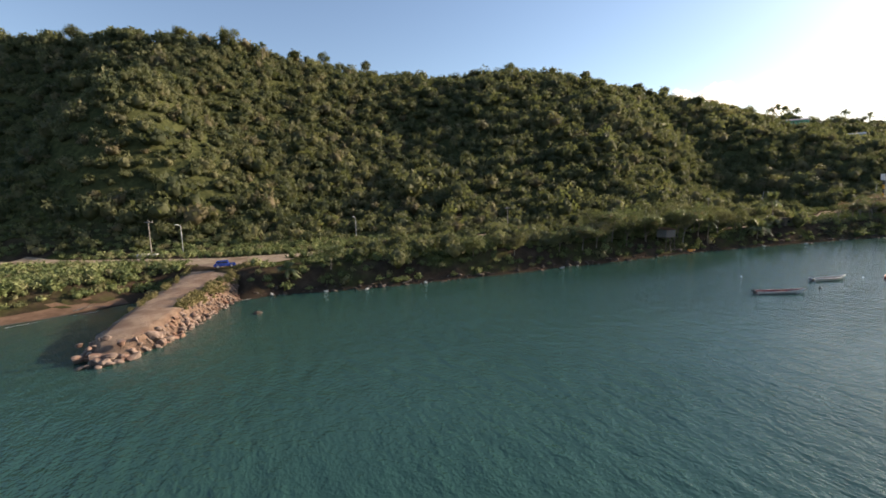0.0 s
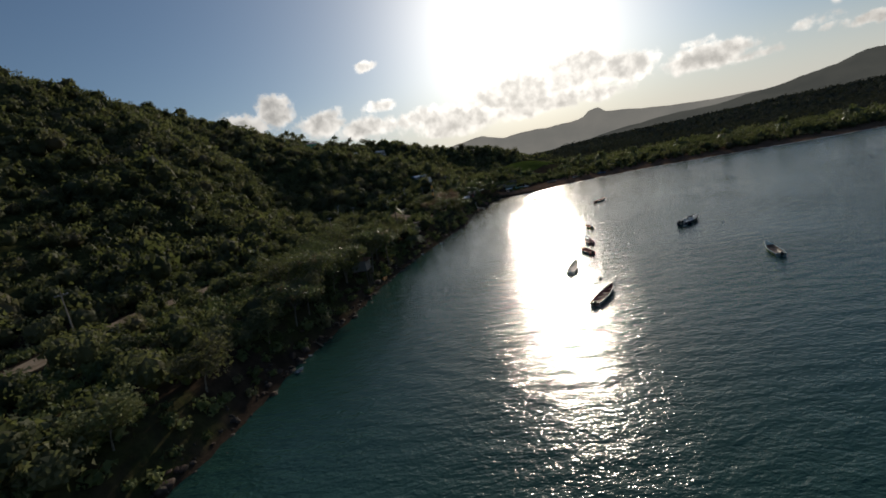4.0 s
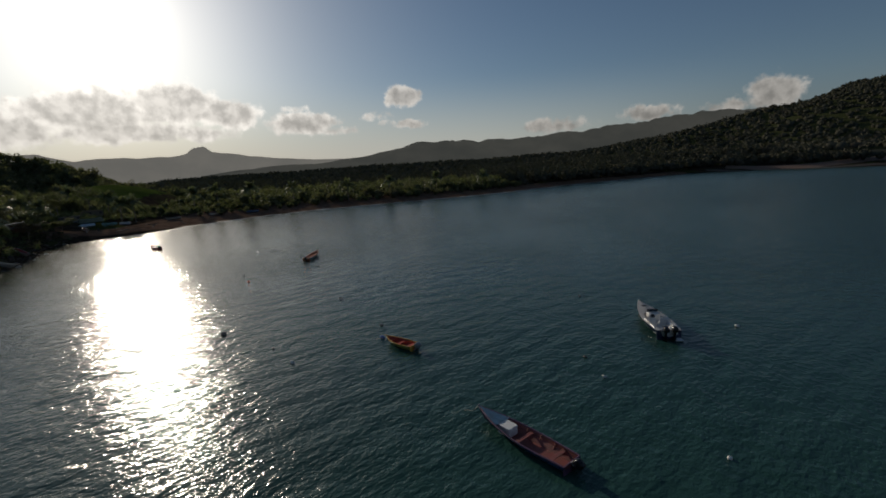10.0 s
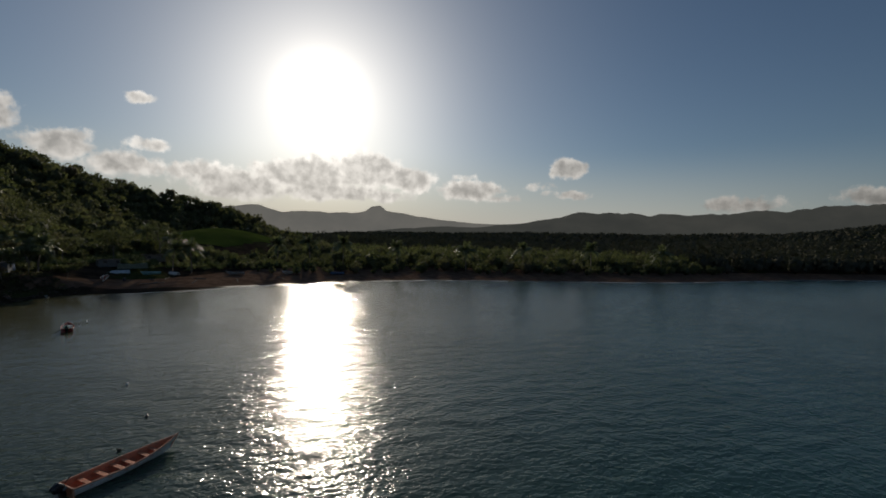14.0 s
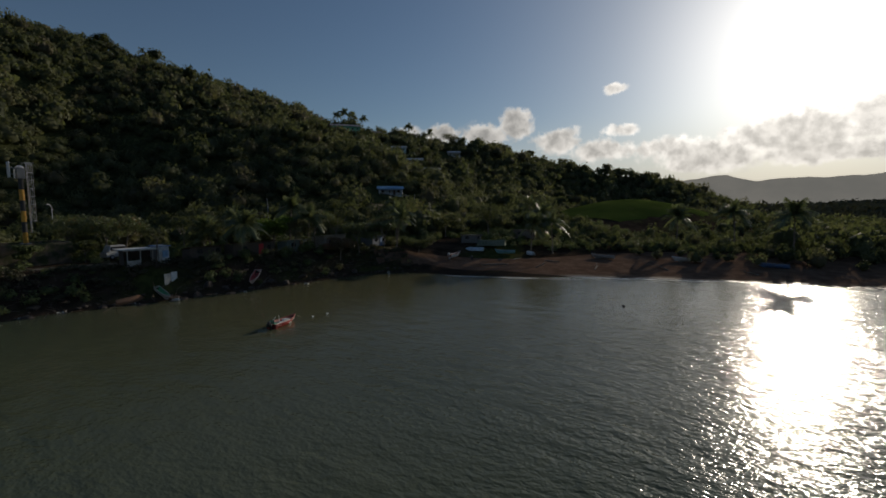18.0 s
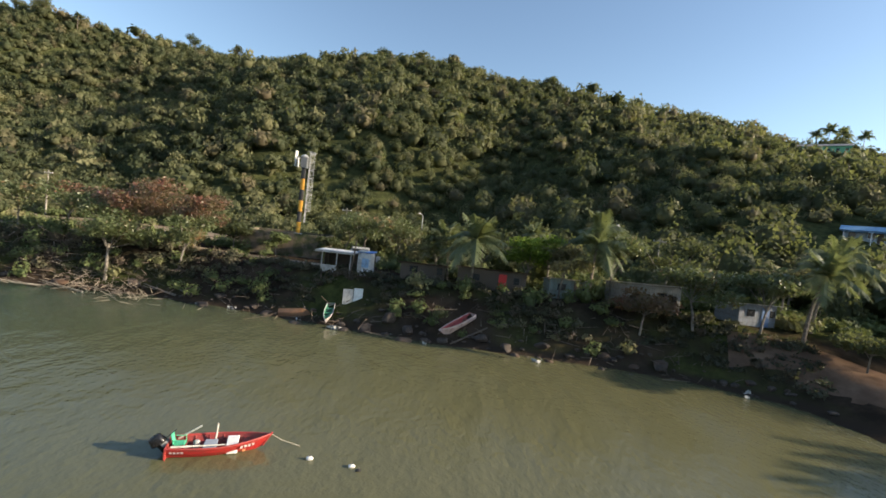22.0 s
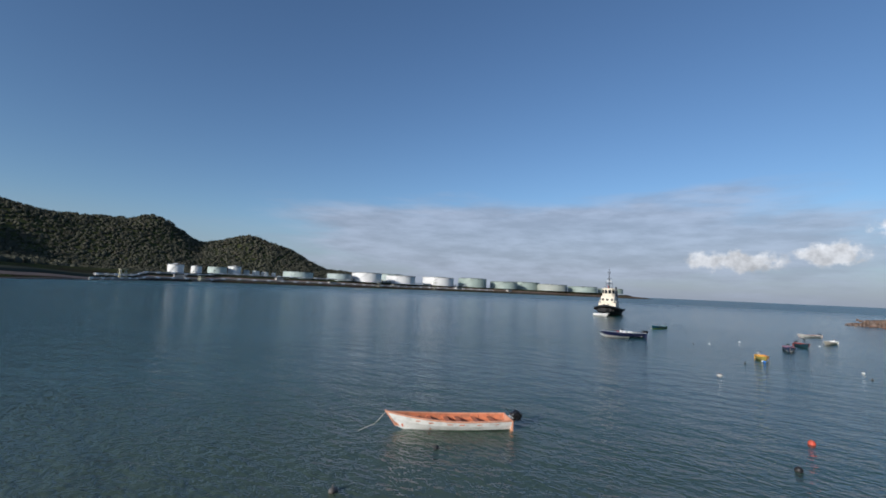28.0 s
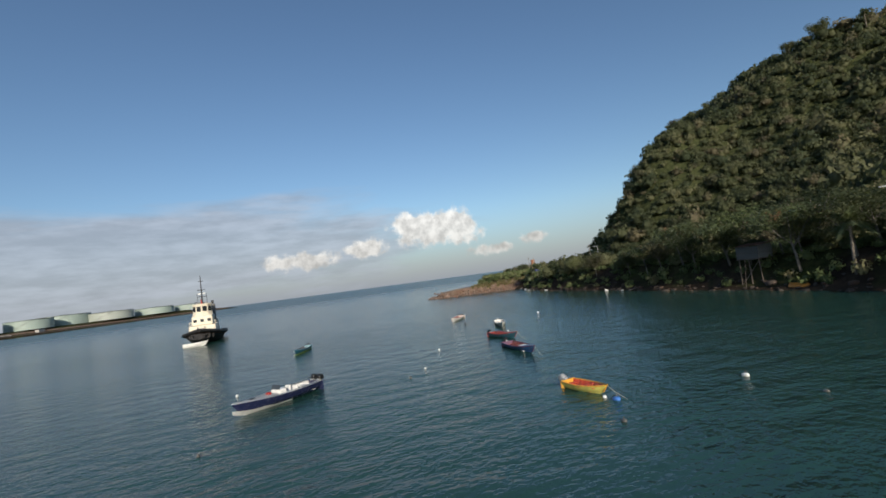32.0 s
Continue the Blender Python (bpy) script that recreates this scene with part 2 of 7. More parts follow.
def build_water(n):
    at = place(n)
    flat = n.vec("MULTIPLY", at, (1, 1, 0))
    murk = n.ramp(n.math("ADD", n.vec("DISTANCE", flat, (214, 132, 0)), n.math("MULTIPLY", n.noise(flat, 0.012, 3), 50.0)), 42, 122, 1, 0)
    c = n.mix(n.ramp(n.noise(flat, 0.02, 3), 0.35, 0.65), (0.018, 0.060, 0.051), (0.022, 0.068, 0.055))
    c = n.mix(murk, c, (0.112, 0.108, 0.056))
    breeze = n.ramp(n.noise(flat, 0.03, 3), 0.35, 0.7, 0.68, 1.05)
    breeze = n.math("MULTIPLY", breeze, n.ramp(n.vec("DISTANCE", flat, (195, 143, 0)), 14, 58, 0.6, 1.0))
    breeze = n.math("MULTIPLY", breeze, n.ramp(n.add("ShaderNodeSeparateXYZ", i0=flat).outputs[1], 78, 128, 1.0, 0.75))
    turned = n.add("ShaderNodeVectorRotate", Vector=flat, Angle=radians(-24)).outputs[0]
    step = 0.06

    def slopes(stretch, scale, detail, rough, high):
        """The slope of one set of waves, by small steps along both axes."""
        def level(dx, dy):
            return n.noise(n.vec("MULTIPLY", n.vec("ADD", turned, (dx, dy, 0)), (1.0, stretch, 1)), scale, detail, rough)
        here = level(0, 0)
        return n.vec("SCALE", n.add("ShaderNodeCombineXYZ", X=n.math("SUBTRACT", here, level(step, 0)), Y=n.math("SUBTRACT", here, level(0, step))).outputs[0], high / step)

    slope = n.vec("ADD", slopes(0.62, 2.5, 3.0, 0.62, 0.155), slopes(0.5, 0.55, 1.5, 0.5, 0.26))
    slope = n.vec("SCALE", slope, breeze)
    slope = n.add("ShaderNodeVectorRotate", Vector=slope, Angle=radians(24)).outputs[0]
    facing = n.vec("NORMALIZE", n.vec("ADD", slope, (0, 0, 1)))
    s = finish(n, c, n.ramp(n.vec("DISTANCE", flat, (110, 90, 0)), 90, 600, 0.13, 0.3))
    s.inputs["IOR"].default_value = 1.33
    n.put(s.inputs["Normal"], facing)


M = {
    "water": material("sea_water", build_water),
    "woods": leaves("woodland_leaves", (0.045, 0.062, 0.034), (0.103, 0.114, 0.059), (0.184, 0.181, 0.098), (0.194, 0.140, 0.101), 0.02, 0.05, 0.42),
    "scrub": leaves("scrub_leaves", (0.069, 0.098, 0.042), (0.131, 0.165, 0.066), (0.219, 0.237, 0.108), (0.250, 0.188, 0.122), 0.06, 0.08, 0.3),
    # far leaves are greyed and paled: haze of distance put into their colour
    "far_woods": leaves("haze_greyed_woodland", (0.064, 0.067, 0.050), (0.080, 0.080, 0.060), (0.100, 0.096, 0.072), (0.11, 0.092, 0.07), 0.0, 0.015, 0.06, True, 0.0),
    "near_woods": leaves("beach_woods_leaves", (0.047, 0.064, 0.034), (0.094, 0.111, 0.055), (0.159, 0.164, 0.087), (0.159, 0.117, 0.085), 0.02, 0.06, 0.4),
    "straw": leaves("straw_grass", (0.12, 0.105, 0.045), (0.18, 0.15, 0.07), (0.25, 0.215, 0.105), (0.075, 0.085, 0.03), 0.16, 0.4, 0.24, False),
    "creeper": leaves("creeper_leaves", (0.036, 0.039, 0.029), (0.070, 0.070, 0.047), (0.119, 0.112, 0.071), (0.126, 0.084, 0.071), 0.25, 0.1, 0.2),
    "rock": stone("shore_rock", (0.03, 0.024, 0.021), (0.085, 0.066, 0.053), (0.085, 0.048, 0.03), 1.6),
    "pale_rock": stone("armour_rock", (0.08, 0.056, 0.045), (0.25, 0.185, 0.15), (0.19, 0.095, 0.06)),
}


def build_ground(n):
    at = place(n)
    z = n.add("ShaderNodeSeparateXYZ", i0=at).outputs[2]
    soil = n.mix(n.ramp(n.noise(at, 0.35, 6, 0.65), 0.35, 0.7), (0.032, 0.024, 0.018), (0.075, 0.054, 0.038))
    grass = n.mix(n.ramp(n.noise(at, 0.8, 5, 0.65), 0.35, 0.65), (0.032, 0.042, 0.015), (0.072, 0.08, 0.028))
    c = n.mix(n.ramp(n.noise(at, 0.06, 5, 0.6), 0.46, 0.62), soil, grass)
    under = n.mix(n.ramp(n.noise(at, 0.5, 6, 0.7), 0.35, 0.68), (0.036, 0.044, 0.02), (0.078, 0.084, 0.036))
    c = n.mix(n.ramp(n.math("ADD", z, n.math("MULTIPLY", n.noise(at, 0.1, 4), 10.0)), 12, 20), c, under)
    wet = n.ramp(z, 0.1, 0.9, 1, 0)
    c = n.mix(wet, c, (0.045, 0.034, 0.026))
    finish(n, c, n.ramp(wet, 0, 1, 0.95, 0.55), 0, n.noise(at, 2.5, 6, 0.7), 0.6, 0.25, Specular_IOR_Level=0.0)


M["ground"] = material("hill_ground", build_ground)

# ---- helpers for building ----
def mesh_of(name, bm, mat, smooth=False):
    me = bpy.data.meshes.new(name)
    bm.normal_update()
    bm.to_mesh(me)
    bm.free()
    me.materials.append(mat)
    if smooth:
        me.shade_smooth()
    return me


def part(name, bm, mat, parent=None, label="", smooth=False):
    ob = new(name, mesh_of(name, bm, mat, smooth))
    if parent:
        ob.parent = parent
    return tagged(ob, label)


def thing(name, label, category, at=(0, 0, 0), turn=0.0, group=""):
    ob = new(name)
    ob.empty_display_size = 0.2
    ob.matrix_world = Matrix.LocRotScale(at, Euler((0, 0, radians(turn))), None)
    return tagged(ob, label, category, group)


def from_arrays(name, verts, tris, mat, smooth=False):
    me = bpy.data.meshes.new(name)
    me.vertices.add(len(verts))
    me.vertices.foreach_set("co", np.ascontiguousarray(verts, dtype=np.float32).ravel())
    me.loops.add(tris.size)
    me.loops.foreach_set("vertex_index", np.ascontiguousarray(tris, dtype=np.int32).ravel())
    me.polygons.add(len(tris))
    me.polygons.foreach_set("loop_start", np.arange(0, tris.size, tris.shape[1], dtype=np.int32))
    me.update(calc_edges=True)
    me.materials.append(mat)
    if smooth:
        me.shade_smooth()
    return new(name, me)


def smoothstep(a, b, v):
    t = np.clip((v - a) / (b - a), 0, 1)
    return t * t * (3 - 2 * t)


def fbm(x, y, scale, octaves=4, seed=0):
    """Value noise on arrays, about -1 to 1."""
    total, amp, x, y = 0.0, 1.0, x / scale + seed * 17.3, y / scale - seed * 9.1
    for _ in range(octaves):
        xi, yi = np.floor(x), np.floor(y)
        fx, fy = x - xi, y - yi
        fx, fy = fx * fx * (3 - 2 * fx), fy * fy * (3 - 2 * fy)

        def corner(i, j):
            v = np.sin((xi + i) * 127.1 + (yi + j) * 311.7) * 43758.5453
            return v - np.floor(v)
        low = corner(0, 0) * (1 - fx) + corner(1, 0) * fx
        high = corner(0, 1) * (1 - fx) + corner(1, 1) * fx
        total = total + amp * ((low * (1 - fy) + high * fy) * 2 - 1)
        x, y, amp = x * 2.03, y * 2.03, amp * 0.5
    return total / 1.9


# ---- the lie of the land ----
# the coast from the headland in the west, along the road, round the beach and the bay's head to the tank farm's point
COAST = [(-420, 260), (-400, 205), (-340, 170), (-260, 130), (-200, 92), (-150, 72), (-110, 64), (-76, 68), (-62, 80), (-57, 90), (-37, 84), (-32, 87.5), (-16, 89), (2, 95), (15, 99),
         (30, 105.5), (46, 110.5), (64, 118), (84, 124), (104, 128.5), (124, 133), (143, 137), (160, 145), (182, 149), (195, 151.5), (206, 155), (214, 156.5), (222, 154.5),
         (229, 144), (236, 137), (247, 129.7), (258, 118), (268, 105), (278, 88), (284, 68), (288, 45), (298, 0), (308, -25), (335, -80), (355, -150), (375, -225), (350, -275),
         (290, -315), (240, -420), (195, -600), (90, -715), (-60, -765), (-193, -800), (-395, -875), (-653, -885), (-933, -835), (-1184, -750)]
LAND = np.array([(-360, 500), (-200, 900), (-200, 4200), (4800, 4200), (4800, -4200), (-300, -4200), (-600, -2300), (-900, -1300), (-1230, -800)][::-1], float)
LAND = np.array(COAST + [tuple(p) for p in LAND], float)


def inland(x, y):
    """Metres from the coast, positive on land."""
    best = np.full(x.shape, 1e9)
    inside = np.zeros(x.shape, bool)
    for (ax, ay), (bx, by) in zip(LAND, np.roll(LAND, -1, 0)):
        ex, ey = bx - ax, by - ay
        t = np.clip(((x - ax) * ex + (y - ay) * ey) / (ex * ex + ey * ey), 0, 1)
        best = np.minimum(best, np.hypot(x - ax - t * ex, y - ay - t * ey))
        if ay != by:
            inside ^= ((ay > y) != (by > y)) & (x < (bx - ax) * (y - ay) / (by - ay) + ax)
    return np.where(inside, best, -best)


FOOT_X = [-420, -300, -200, -150, -110, -60, -30, 0, 50, 100, 158, 200, 235, 270, 320, 400, 540, 700]
FOOT_Y = [212, 190, 165, 148, 138, 148, 158, 158, 168, 186, 222, 205, 180, 188, 222, 245, 235, 225]
RIDGE_X = [-420, -400, -370, -330, -298, -216, -157, -112, -76, -49, 0, 59, 120, 206, 248, 295, 383, 437, 500, 545, 620, 900]
RIDGE_Y = [232, 230, 235, 240, 248, 262, 262, 266, 325, 338, 345, 350, 352, 362, 430, 390, 350, 331, 295, 285, 280, 280]
RIDGE_Z = [6, 22, 58, 100, 118, 114, 110, 107, 112, 108, 103, 108, 100, 82, 90, 69, 58, 47, 39, 28, 10, 6]
FAR_RIDGES = [
    ([(690, -1060), (955, -882), (1165, -640), (1330, -290), (1385, 20), (1420, 400)], [150, 78, 38, 30, 26, 20], 260),
    ([(800, -1150), (495, -1250), (370, -1275), (233, -1290), (97, -1290), (-25, -1275), (-240, -1240), (-340, -1300)], [160, 158, 146, 148, 104, 126, 46, 8], 210),
]


def height(x, y):
    x, y = np.asarray(x, float), np.asarray(y, float)
    d = inland(x, y)
    foot, ridge, top = np.interp(x, FOOT_X, FOOT_Y), np.interp(x, RIDGE_X, RIDGE_Y), np.interp(x, RIDGE_X, RIDGE_Z)
    sandy = smoothstep(216, 232, x) * smoothstep(170, 150, y) * smoothstep(-300, -200, y)
    far = smoothstep(-150, -320, y)
    low = (4.8 * (0.6 * np.clip((d + 0.3) / 5.2, 0, 1) + 0.4 * smoothstep(0.5, 5.5, d)) + np.clip(d, 0, 3) * (5.5 - np.clip(d, 0, 5.5)) * 0.1 * fbm(x, y, 5, 3, 7)) * (1 - sandy) + sandy * (np.clip(d * 0.085, -4, 2.6))
    cove = smoothstep(-112, -102, x) * smoothstep(-53, -58, x) * smoothstep(98, 90, y)
    low = low * (1 - cove) + cove * (np.clip(d * 0.15, -4, 0.75) + 4.0 * smoothstep(4.5, 9.5, d))
    low = low * (1 - far) + far * np.clip(d * 0.2, -4, 14)
    low = np.where(d < 0, np.maximum(d * 0.22, -6), low)
    u = (y - foot) / np.maximum(ridge - foot, 20)
    up = np.clip(u, 0, 1)
    rise = np.maximum(top - 5, 0) * (0.35 * up + 0.65 * smoothstep(-0.05, 1.05, up))
    back = np.maximum(u - 1, 0) * np.maximum(ridge - foot, 20)
    rise = np.maximum(rise - 0.32 * back, np.where(u > 1, 4, 0))
    rough = np.clip(u * 3, 0, 1) * (fbm(x, y, 62, 4, 1) * 0.15 * np.maximum(top, 20) * np.clip(1.3 - up, 0.12, 1) + fbm(x, y, 22, 3, 2) * 1.6)
    h = np.where(d > 0, low + np.where(u > 0, rise + rough, 0), low)
    h = h + np.where(d > 3, 31 * np.exp(-((x + 120) / 42) ** 2) * smoothstep(122, 164, y) * smoothstep(226, 168, y), 0)
    h = h + np.where(d > 3, 11.0 * np.exp(-((x - 338) / 44) ** 2 - ((y - 186) / 30) ** 2), 0)
    for line, tops, wide in FAR_RIDGES:
        best = np.zeros(x.shape)
        for (a, b, p, q) in zip(line, line[1:], tops, tops[1:]):
            ex, ey = b[0] - a[0], b[1] - a[1]
            t = np.clip(((x - a[0]) * ex + (y - a[1]) * ey) / (ex * ex + ey * ey), 0, 1)
            away = np.hypot(x - a[0] - t * ex, y - a[1] - t * ey)
            best = np.maximum(best, (p + (q - p) * t) * np.exp(-(away / wide) ** 2))
        h = np.where(d > 0, np.maximum(h, best * (1 + 0.16 * fbm(x, y, 120, 4, 5)) * smoothstep(0, 120, d)), h)
    return h


def spread(parts):
    """Grid lines: stretches of (from, to, step)."""
    lines = []
    for a, b, step in parts:
        lines += list(np.arange(a, b, step))
    return np.array(lines)


gx = spread([(-4800, -1800, 300), (-1800, -440, 60), (-440, -130, 9), (-130, -60, 3.5), (-60, 300, 1.7), (300, 340, 4), (340, 560, 9), (560, 1500, 30), (1500, 4801, 220)])
gy = spread([(-4200, -1700, 250), (-1700, -320, 30), (-320, 40, 9), (40, 80, 3.5), (80, 172, 1.7), (172, 240, 3.5), (240, 470, 8), (470, 900, 40), (900, 4201, 220)])
GX, GY = np.meshgrid(gx, gy)
GZ = height(GX, GY)
rows, cols = GX.shape
k = np.arange(rows * cols).reshape(rows, cols)
quads = np.stack([k[:-1, :-1], k[:-1, 1:], k[1:, 1:], k[1:, :-1]], -1).reshape(-1, 4)
keep = (GZ.ravel()[quads].max(1) > -5.9)
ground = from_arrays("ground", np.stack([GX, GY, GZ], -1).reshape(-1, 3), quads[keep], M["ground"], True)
tagged(ground, "steep coastal hills of brown soil above a narrow shore", "ground", kind="structure")

bm = bmesh.new()
bmesh.ops.create_grid(bm, x_segments=8, y_segments=8, size=6000)
water = part("water", bm, M["water"])
tagged(water, "calm teal-green bay water, murky brown near the beach", "water", kind="structure")


# ---- woods ----
def ball(level):
    bm = bmesh.new()
    bmesh.ops.create_icosphere(bm, subdivisions=level, radius=1)
    v = np.array([p.co for p in bm.verts])
    t = np.array([[q.index for q in p.verts] for p in bm.faces])
    bm.free()
    return v, t


def crown(seed, cards, size, level=0, flat=0.8, lumps=0.35, core=0.6, lobes=6):
    """One tree crown of unit radius: a few overlapping lobes of small leaf sprays round a dark heart."""
    rng = np.random.default_rng(seed)
    v, t = ball(level + 1)
    v = v * core * np.array([1, 1, flat]) * (1 + 0.16 * rng.normal(size=(len(v), 1)))
    # lobes: the largest in the middle, the others round it at uneven heights
    turn = np.arange(lobes) * 2.4 + rng.uniform(-0.4, 0.4, lobes)
    out = np.where(np.arange(lobes) == 0, 0.1, rng.uniform(0.38, 0.66, lobes))
    mids = np.stack([out * np.cos(turn), out * np.sin(turn), rng.uniform(-0.28, 0.42, lobes) * (1 - lumps) + np.where(np.arange(lobes) == 0, 0.3, 0)], -1)
    radii = np.where(np.arange(lobes) == 0, 0.66, rng.uniform(0.34, 0.58, lobes))
    which = rng.choice(lobes, cards, p=radii ** 2 / (radii ** 2).sum())
    way = rng.normal(size=(cards, 3))
    way[:, 2] = np.abs(way[:, 2]) - 0.35
    way /= np.linalg.norm(way, axis=1)[:, None]
    mid = (mids[which] + way * (radii[which] * rng.uniform(0.78, 1.1, cards))[:, None]) * np.array([1, 1, flat])
    a = np.cross(way, rng.normal(size=(cards, 3)))
    a /= np.linalg.norm(a, axis=1)[:, None]
    b = np.cross(way, a) + way * rng.uniform(-0.8, 0.8, (cards, 1))
    s = size * rng.uniform(0.6, 1.5, (cards, 1))
    corners = np.stack([mid - a * s, mid + a * s * 0.9 + b * s * 0.3, mid + b * s * 1.5 + way * s * 0.3], 1).reshape(-1, 3)
    base = len(v) + 3 * np.arange(cards)[:, None]
    return np.vstack([v, corners]), np.vstack([t, base + np.array([0, 1, 2])])


def set_tint(me, values):
    """A shade of its own for each tree."""
    me.attributes.new("tint", "FLOAT", "POINT").data.foreach_set("value", np.ascontiguousarray(values, dtype=np.float32))


def scatter(name, kinds, at, size, mat, label, category, seed=3, tall=(0.85, 1.25)):
    """Many crowns in one mesh."""
    rng = np.random.default_rng(seed)
    which = rng.integers(0, len(kinds), len(at))
    shade = rng.random(len(at))
    verts, tris, tints, count = [], [], [], 0
    for i, (v, t) in enumerate(kinds):
        here = np.nonzero(which == i)[0]
        if not len(here):
            continue
        turn = rng.uniform(0, 6.283, len(here))
        c, s = np.cos(turn)[:, None], np.sin(turn)[:, None]
        x = v[None, :, 0] * c - v[None, :, 1] * s
        y = v[None, :, 0] * s + v[None, :, 1] * c
        z = v[None, :, 2] * rng.uniform(*tall, (len(here), 1))
        p = np.stack([x, y, z], -1) * size[here][:, None, None] + at[here][:, None, :]
        verts.append(p.reshape(-1, 3))
        tints.append(np.repeat(shade[here], len(v)))
        tris.append((t[None] + (count + len(v) * np.arange(len(here)))[:, None, None]).reshape(-1, 3))
        count += p.shape[0] * p.shape[1]
    ob = from_arrays(name, np.vstack(verts), np.vstack(tris), mat)
    set_tint(ob.data, np.concatenate(tints))
    return tagged(ob, label, category, kind="stuff")


def jitter_grid(x0, x1, y0, y1, step, seed):
    rng = np.random.default_rng(seed)
    x, y = np.meshgrid(np.arange(x0, x1, step), np.arange(y0, y1, step))
    return (x + rng.uniform(-0.5, 0.5, x.shape) * step).ravel(), (y + rng.uniform(-0.5, 0.5, y.shape) * step).ravel()


rng = np.random.default_rng(11)
x, y = jitter_grid(-415, 600, 140, 470, 4.5, 1)
foot, ridge = np.interp(x, FOOT_X, FOOT_Y), np.interp(x, RIDGE_X, RIDGE_Y)
ok = (y > foot - 4 - 13 * smoothstep(-55, -80, x) + fbm(x, y, 12, 2, 8) * 5) & (y < ridge + 13) & (inland(x, y) > 8)
ok &= ~((x > 285) & (y < 235 + (x - 285) * 0.1) & (x < 400))
x, y = x[ok], y[ok]
HOUSES = [(253, 227, 11, 6), (309, 310, 9, 6), (308, 329, 9, 6), (284, 358, 18, 8), (290, 402, 12, 8), (312, 374, 10, 7), (-78, 346, 10, 7), (307, 288, 9, 6), (350, 330, 8, 6)]
clear_of = np.ones(len(x), bool)
for hx, hy, hw, hd in HOUSES:
    clear_of &= ~((np.abs(x - hx + 4) < hw / 2 + 5) & (y > hy - 15) & (y < hy + hd / 2 + 2))
clear_of &= fbm(x, y, 26, 3, 21) > -0.8
x, y = x[clear_of], y[clear_of]
pick = rng.random(len(x))
size = np.where(pick < 0.62, rng.uniform(1.9, 3.0, len(x)), np.where(pick < 0.93, rng.uniform(2.7, 4.1, len(x)), rng.uniform(3.9, 5.6, len(x)))) * (1 + 0.3 * fbm(x, y, 30, 2, 4))
z = height(x, y)
kinds = [crown(s, 128, 0.135, 0, 0.95, 0.2, 0.62) for s in range(9)]
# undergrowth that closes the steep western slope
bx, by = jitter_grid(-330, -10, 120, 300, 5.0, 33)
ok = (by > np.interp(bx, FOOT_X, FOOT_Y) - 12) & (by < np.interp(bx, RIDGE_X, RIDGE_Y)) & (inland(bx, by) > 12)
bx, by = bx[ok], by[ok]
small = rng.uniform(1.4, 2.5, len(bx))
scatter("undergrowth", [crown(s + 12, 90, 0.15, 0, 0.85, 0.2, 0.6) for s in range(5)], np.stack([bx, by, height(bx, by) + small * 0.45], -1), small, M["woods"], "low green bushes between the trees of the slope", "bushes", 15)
at = np.stack([x, y, z + size * (0.4 + 0.9 * rng.random(len(x)) ** 2.2)], -1)
near = (x > 120) & (x < 320) & (y < 275)
scatter("woodland", kinds, at[~near], size[~near], M["woods"], "dense green and olive scrub woodland covering the steep hill", "woodland", 5)
scatter("lower_woodland", [crown(s + 170, 260, 0.085, 0, 0.95, 0.2, 0.62) for s in range(7)], at[near], size[near], M["woods"], "mixed green trees on the lower slope behind the beach", "woodland", 8)

# lower woods and mangrove round the head of the bay, and on the hills beyond it
x, y = jitter_grid(270, 720, -330, 260, 8.0, 2)
d = inland(x, y)
ok = (d > 14 + fbm(x, y, 20, 2, 3) * 5) & ~((x > 285) & (x < 395) & (y > 138) & (y < 235)) & (y < np.interp(x, FOOT_X, FOOT_Y)) & (rng.random(len(x)) < np.clip(1.25 - d / 400, 0.6, 1))
x, y, d = x[ok], y[ok], d[ok]
size = rng.uniform(3.4, 6.2, len(x)) * np.where(d < 70, 1.0, 0.9)
near = (x < 430) & (y > -40)
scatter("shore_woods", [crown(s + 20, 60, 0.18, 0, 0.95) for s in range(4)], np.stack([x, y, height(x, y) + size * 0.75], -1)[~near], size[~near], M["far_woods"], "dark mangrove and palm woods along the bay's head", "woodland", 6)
# finer trees and bushes where the beach is seen from close by
x, y = jitter_grid(272, 440, -40, 262, 4.6, 22)
d = inland(x, y)
ok = (d > 13 + fbm(x, y, 14, 2, 3) * 4) & ~((x > 292) & (x < 392) & (y > 152) & (y < 226)) & (y < np.interp(x, FOOT_X, FOOT_Y) + 4)
x, y, d = x[ok], y[ok], d[ok]
pick = rng.random(len(x))
size = np.where(pick < 0.6, rng.uniform(1.5, 2.6, len(x)), rng.uniform(2.6, 4.2, len(x))) * np.where(d < 24, 0.75, 1.0) * np.where((x > 268) & (x < 345) & (y > 118) & (y < 190), 0.6, 1.0)
scatter("beach_woods", [crown(s + 25, 170, 0.12, 0, 0.95, 0.2, 0.6) for s in range(6)], np.stack([x, y, height(x, y) + size * 0.7], -1), size, M["near_woods"], "mixed bushes and trees behind the beach", "woodland", 16)
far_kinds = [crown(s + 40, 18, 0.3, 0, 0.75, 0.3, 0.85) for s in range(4)]
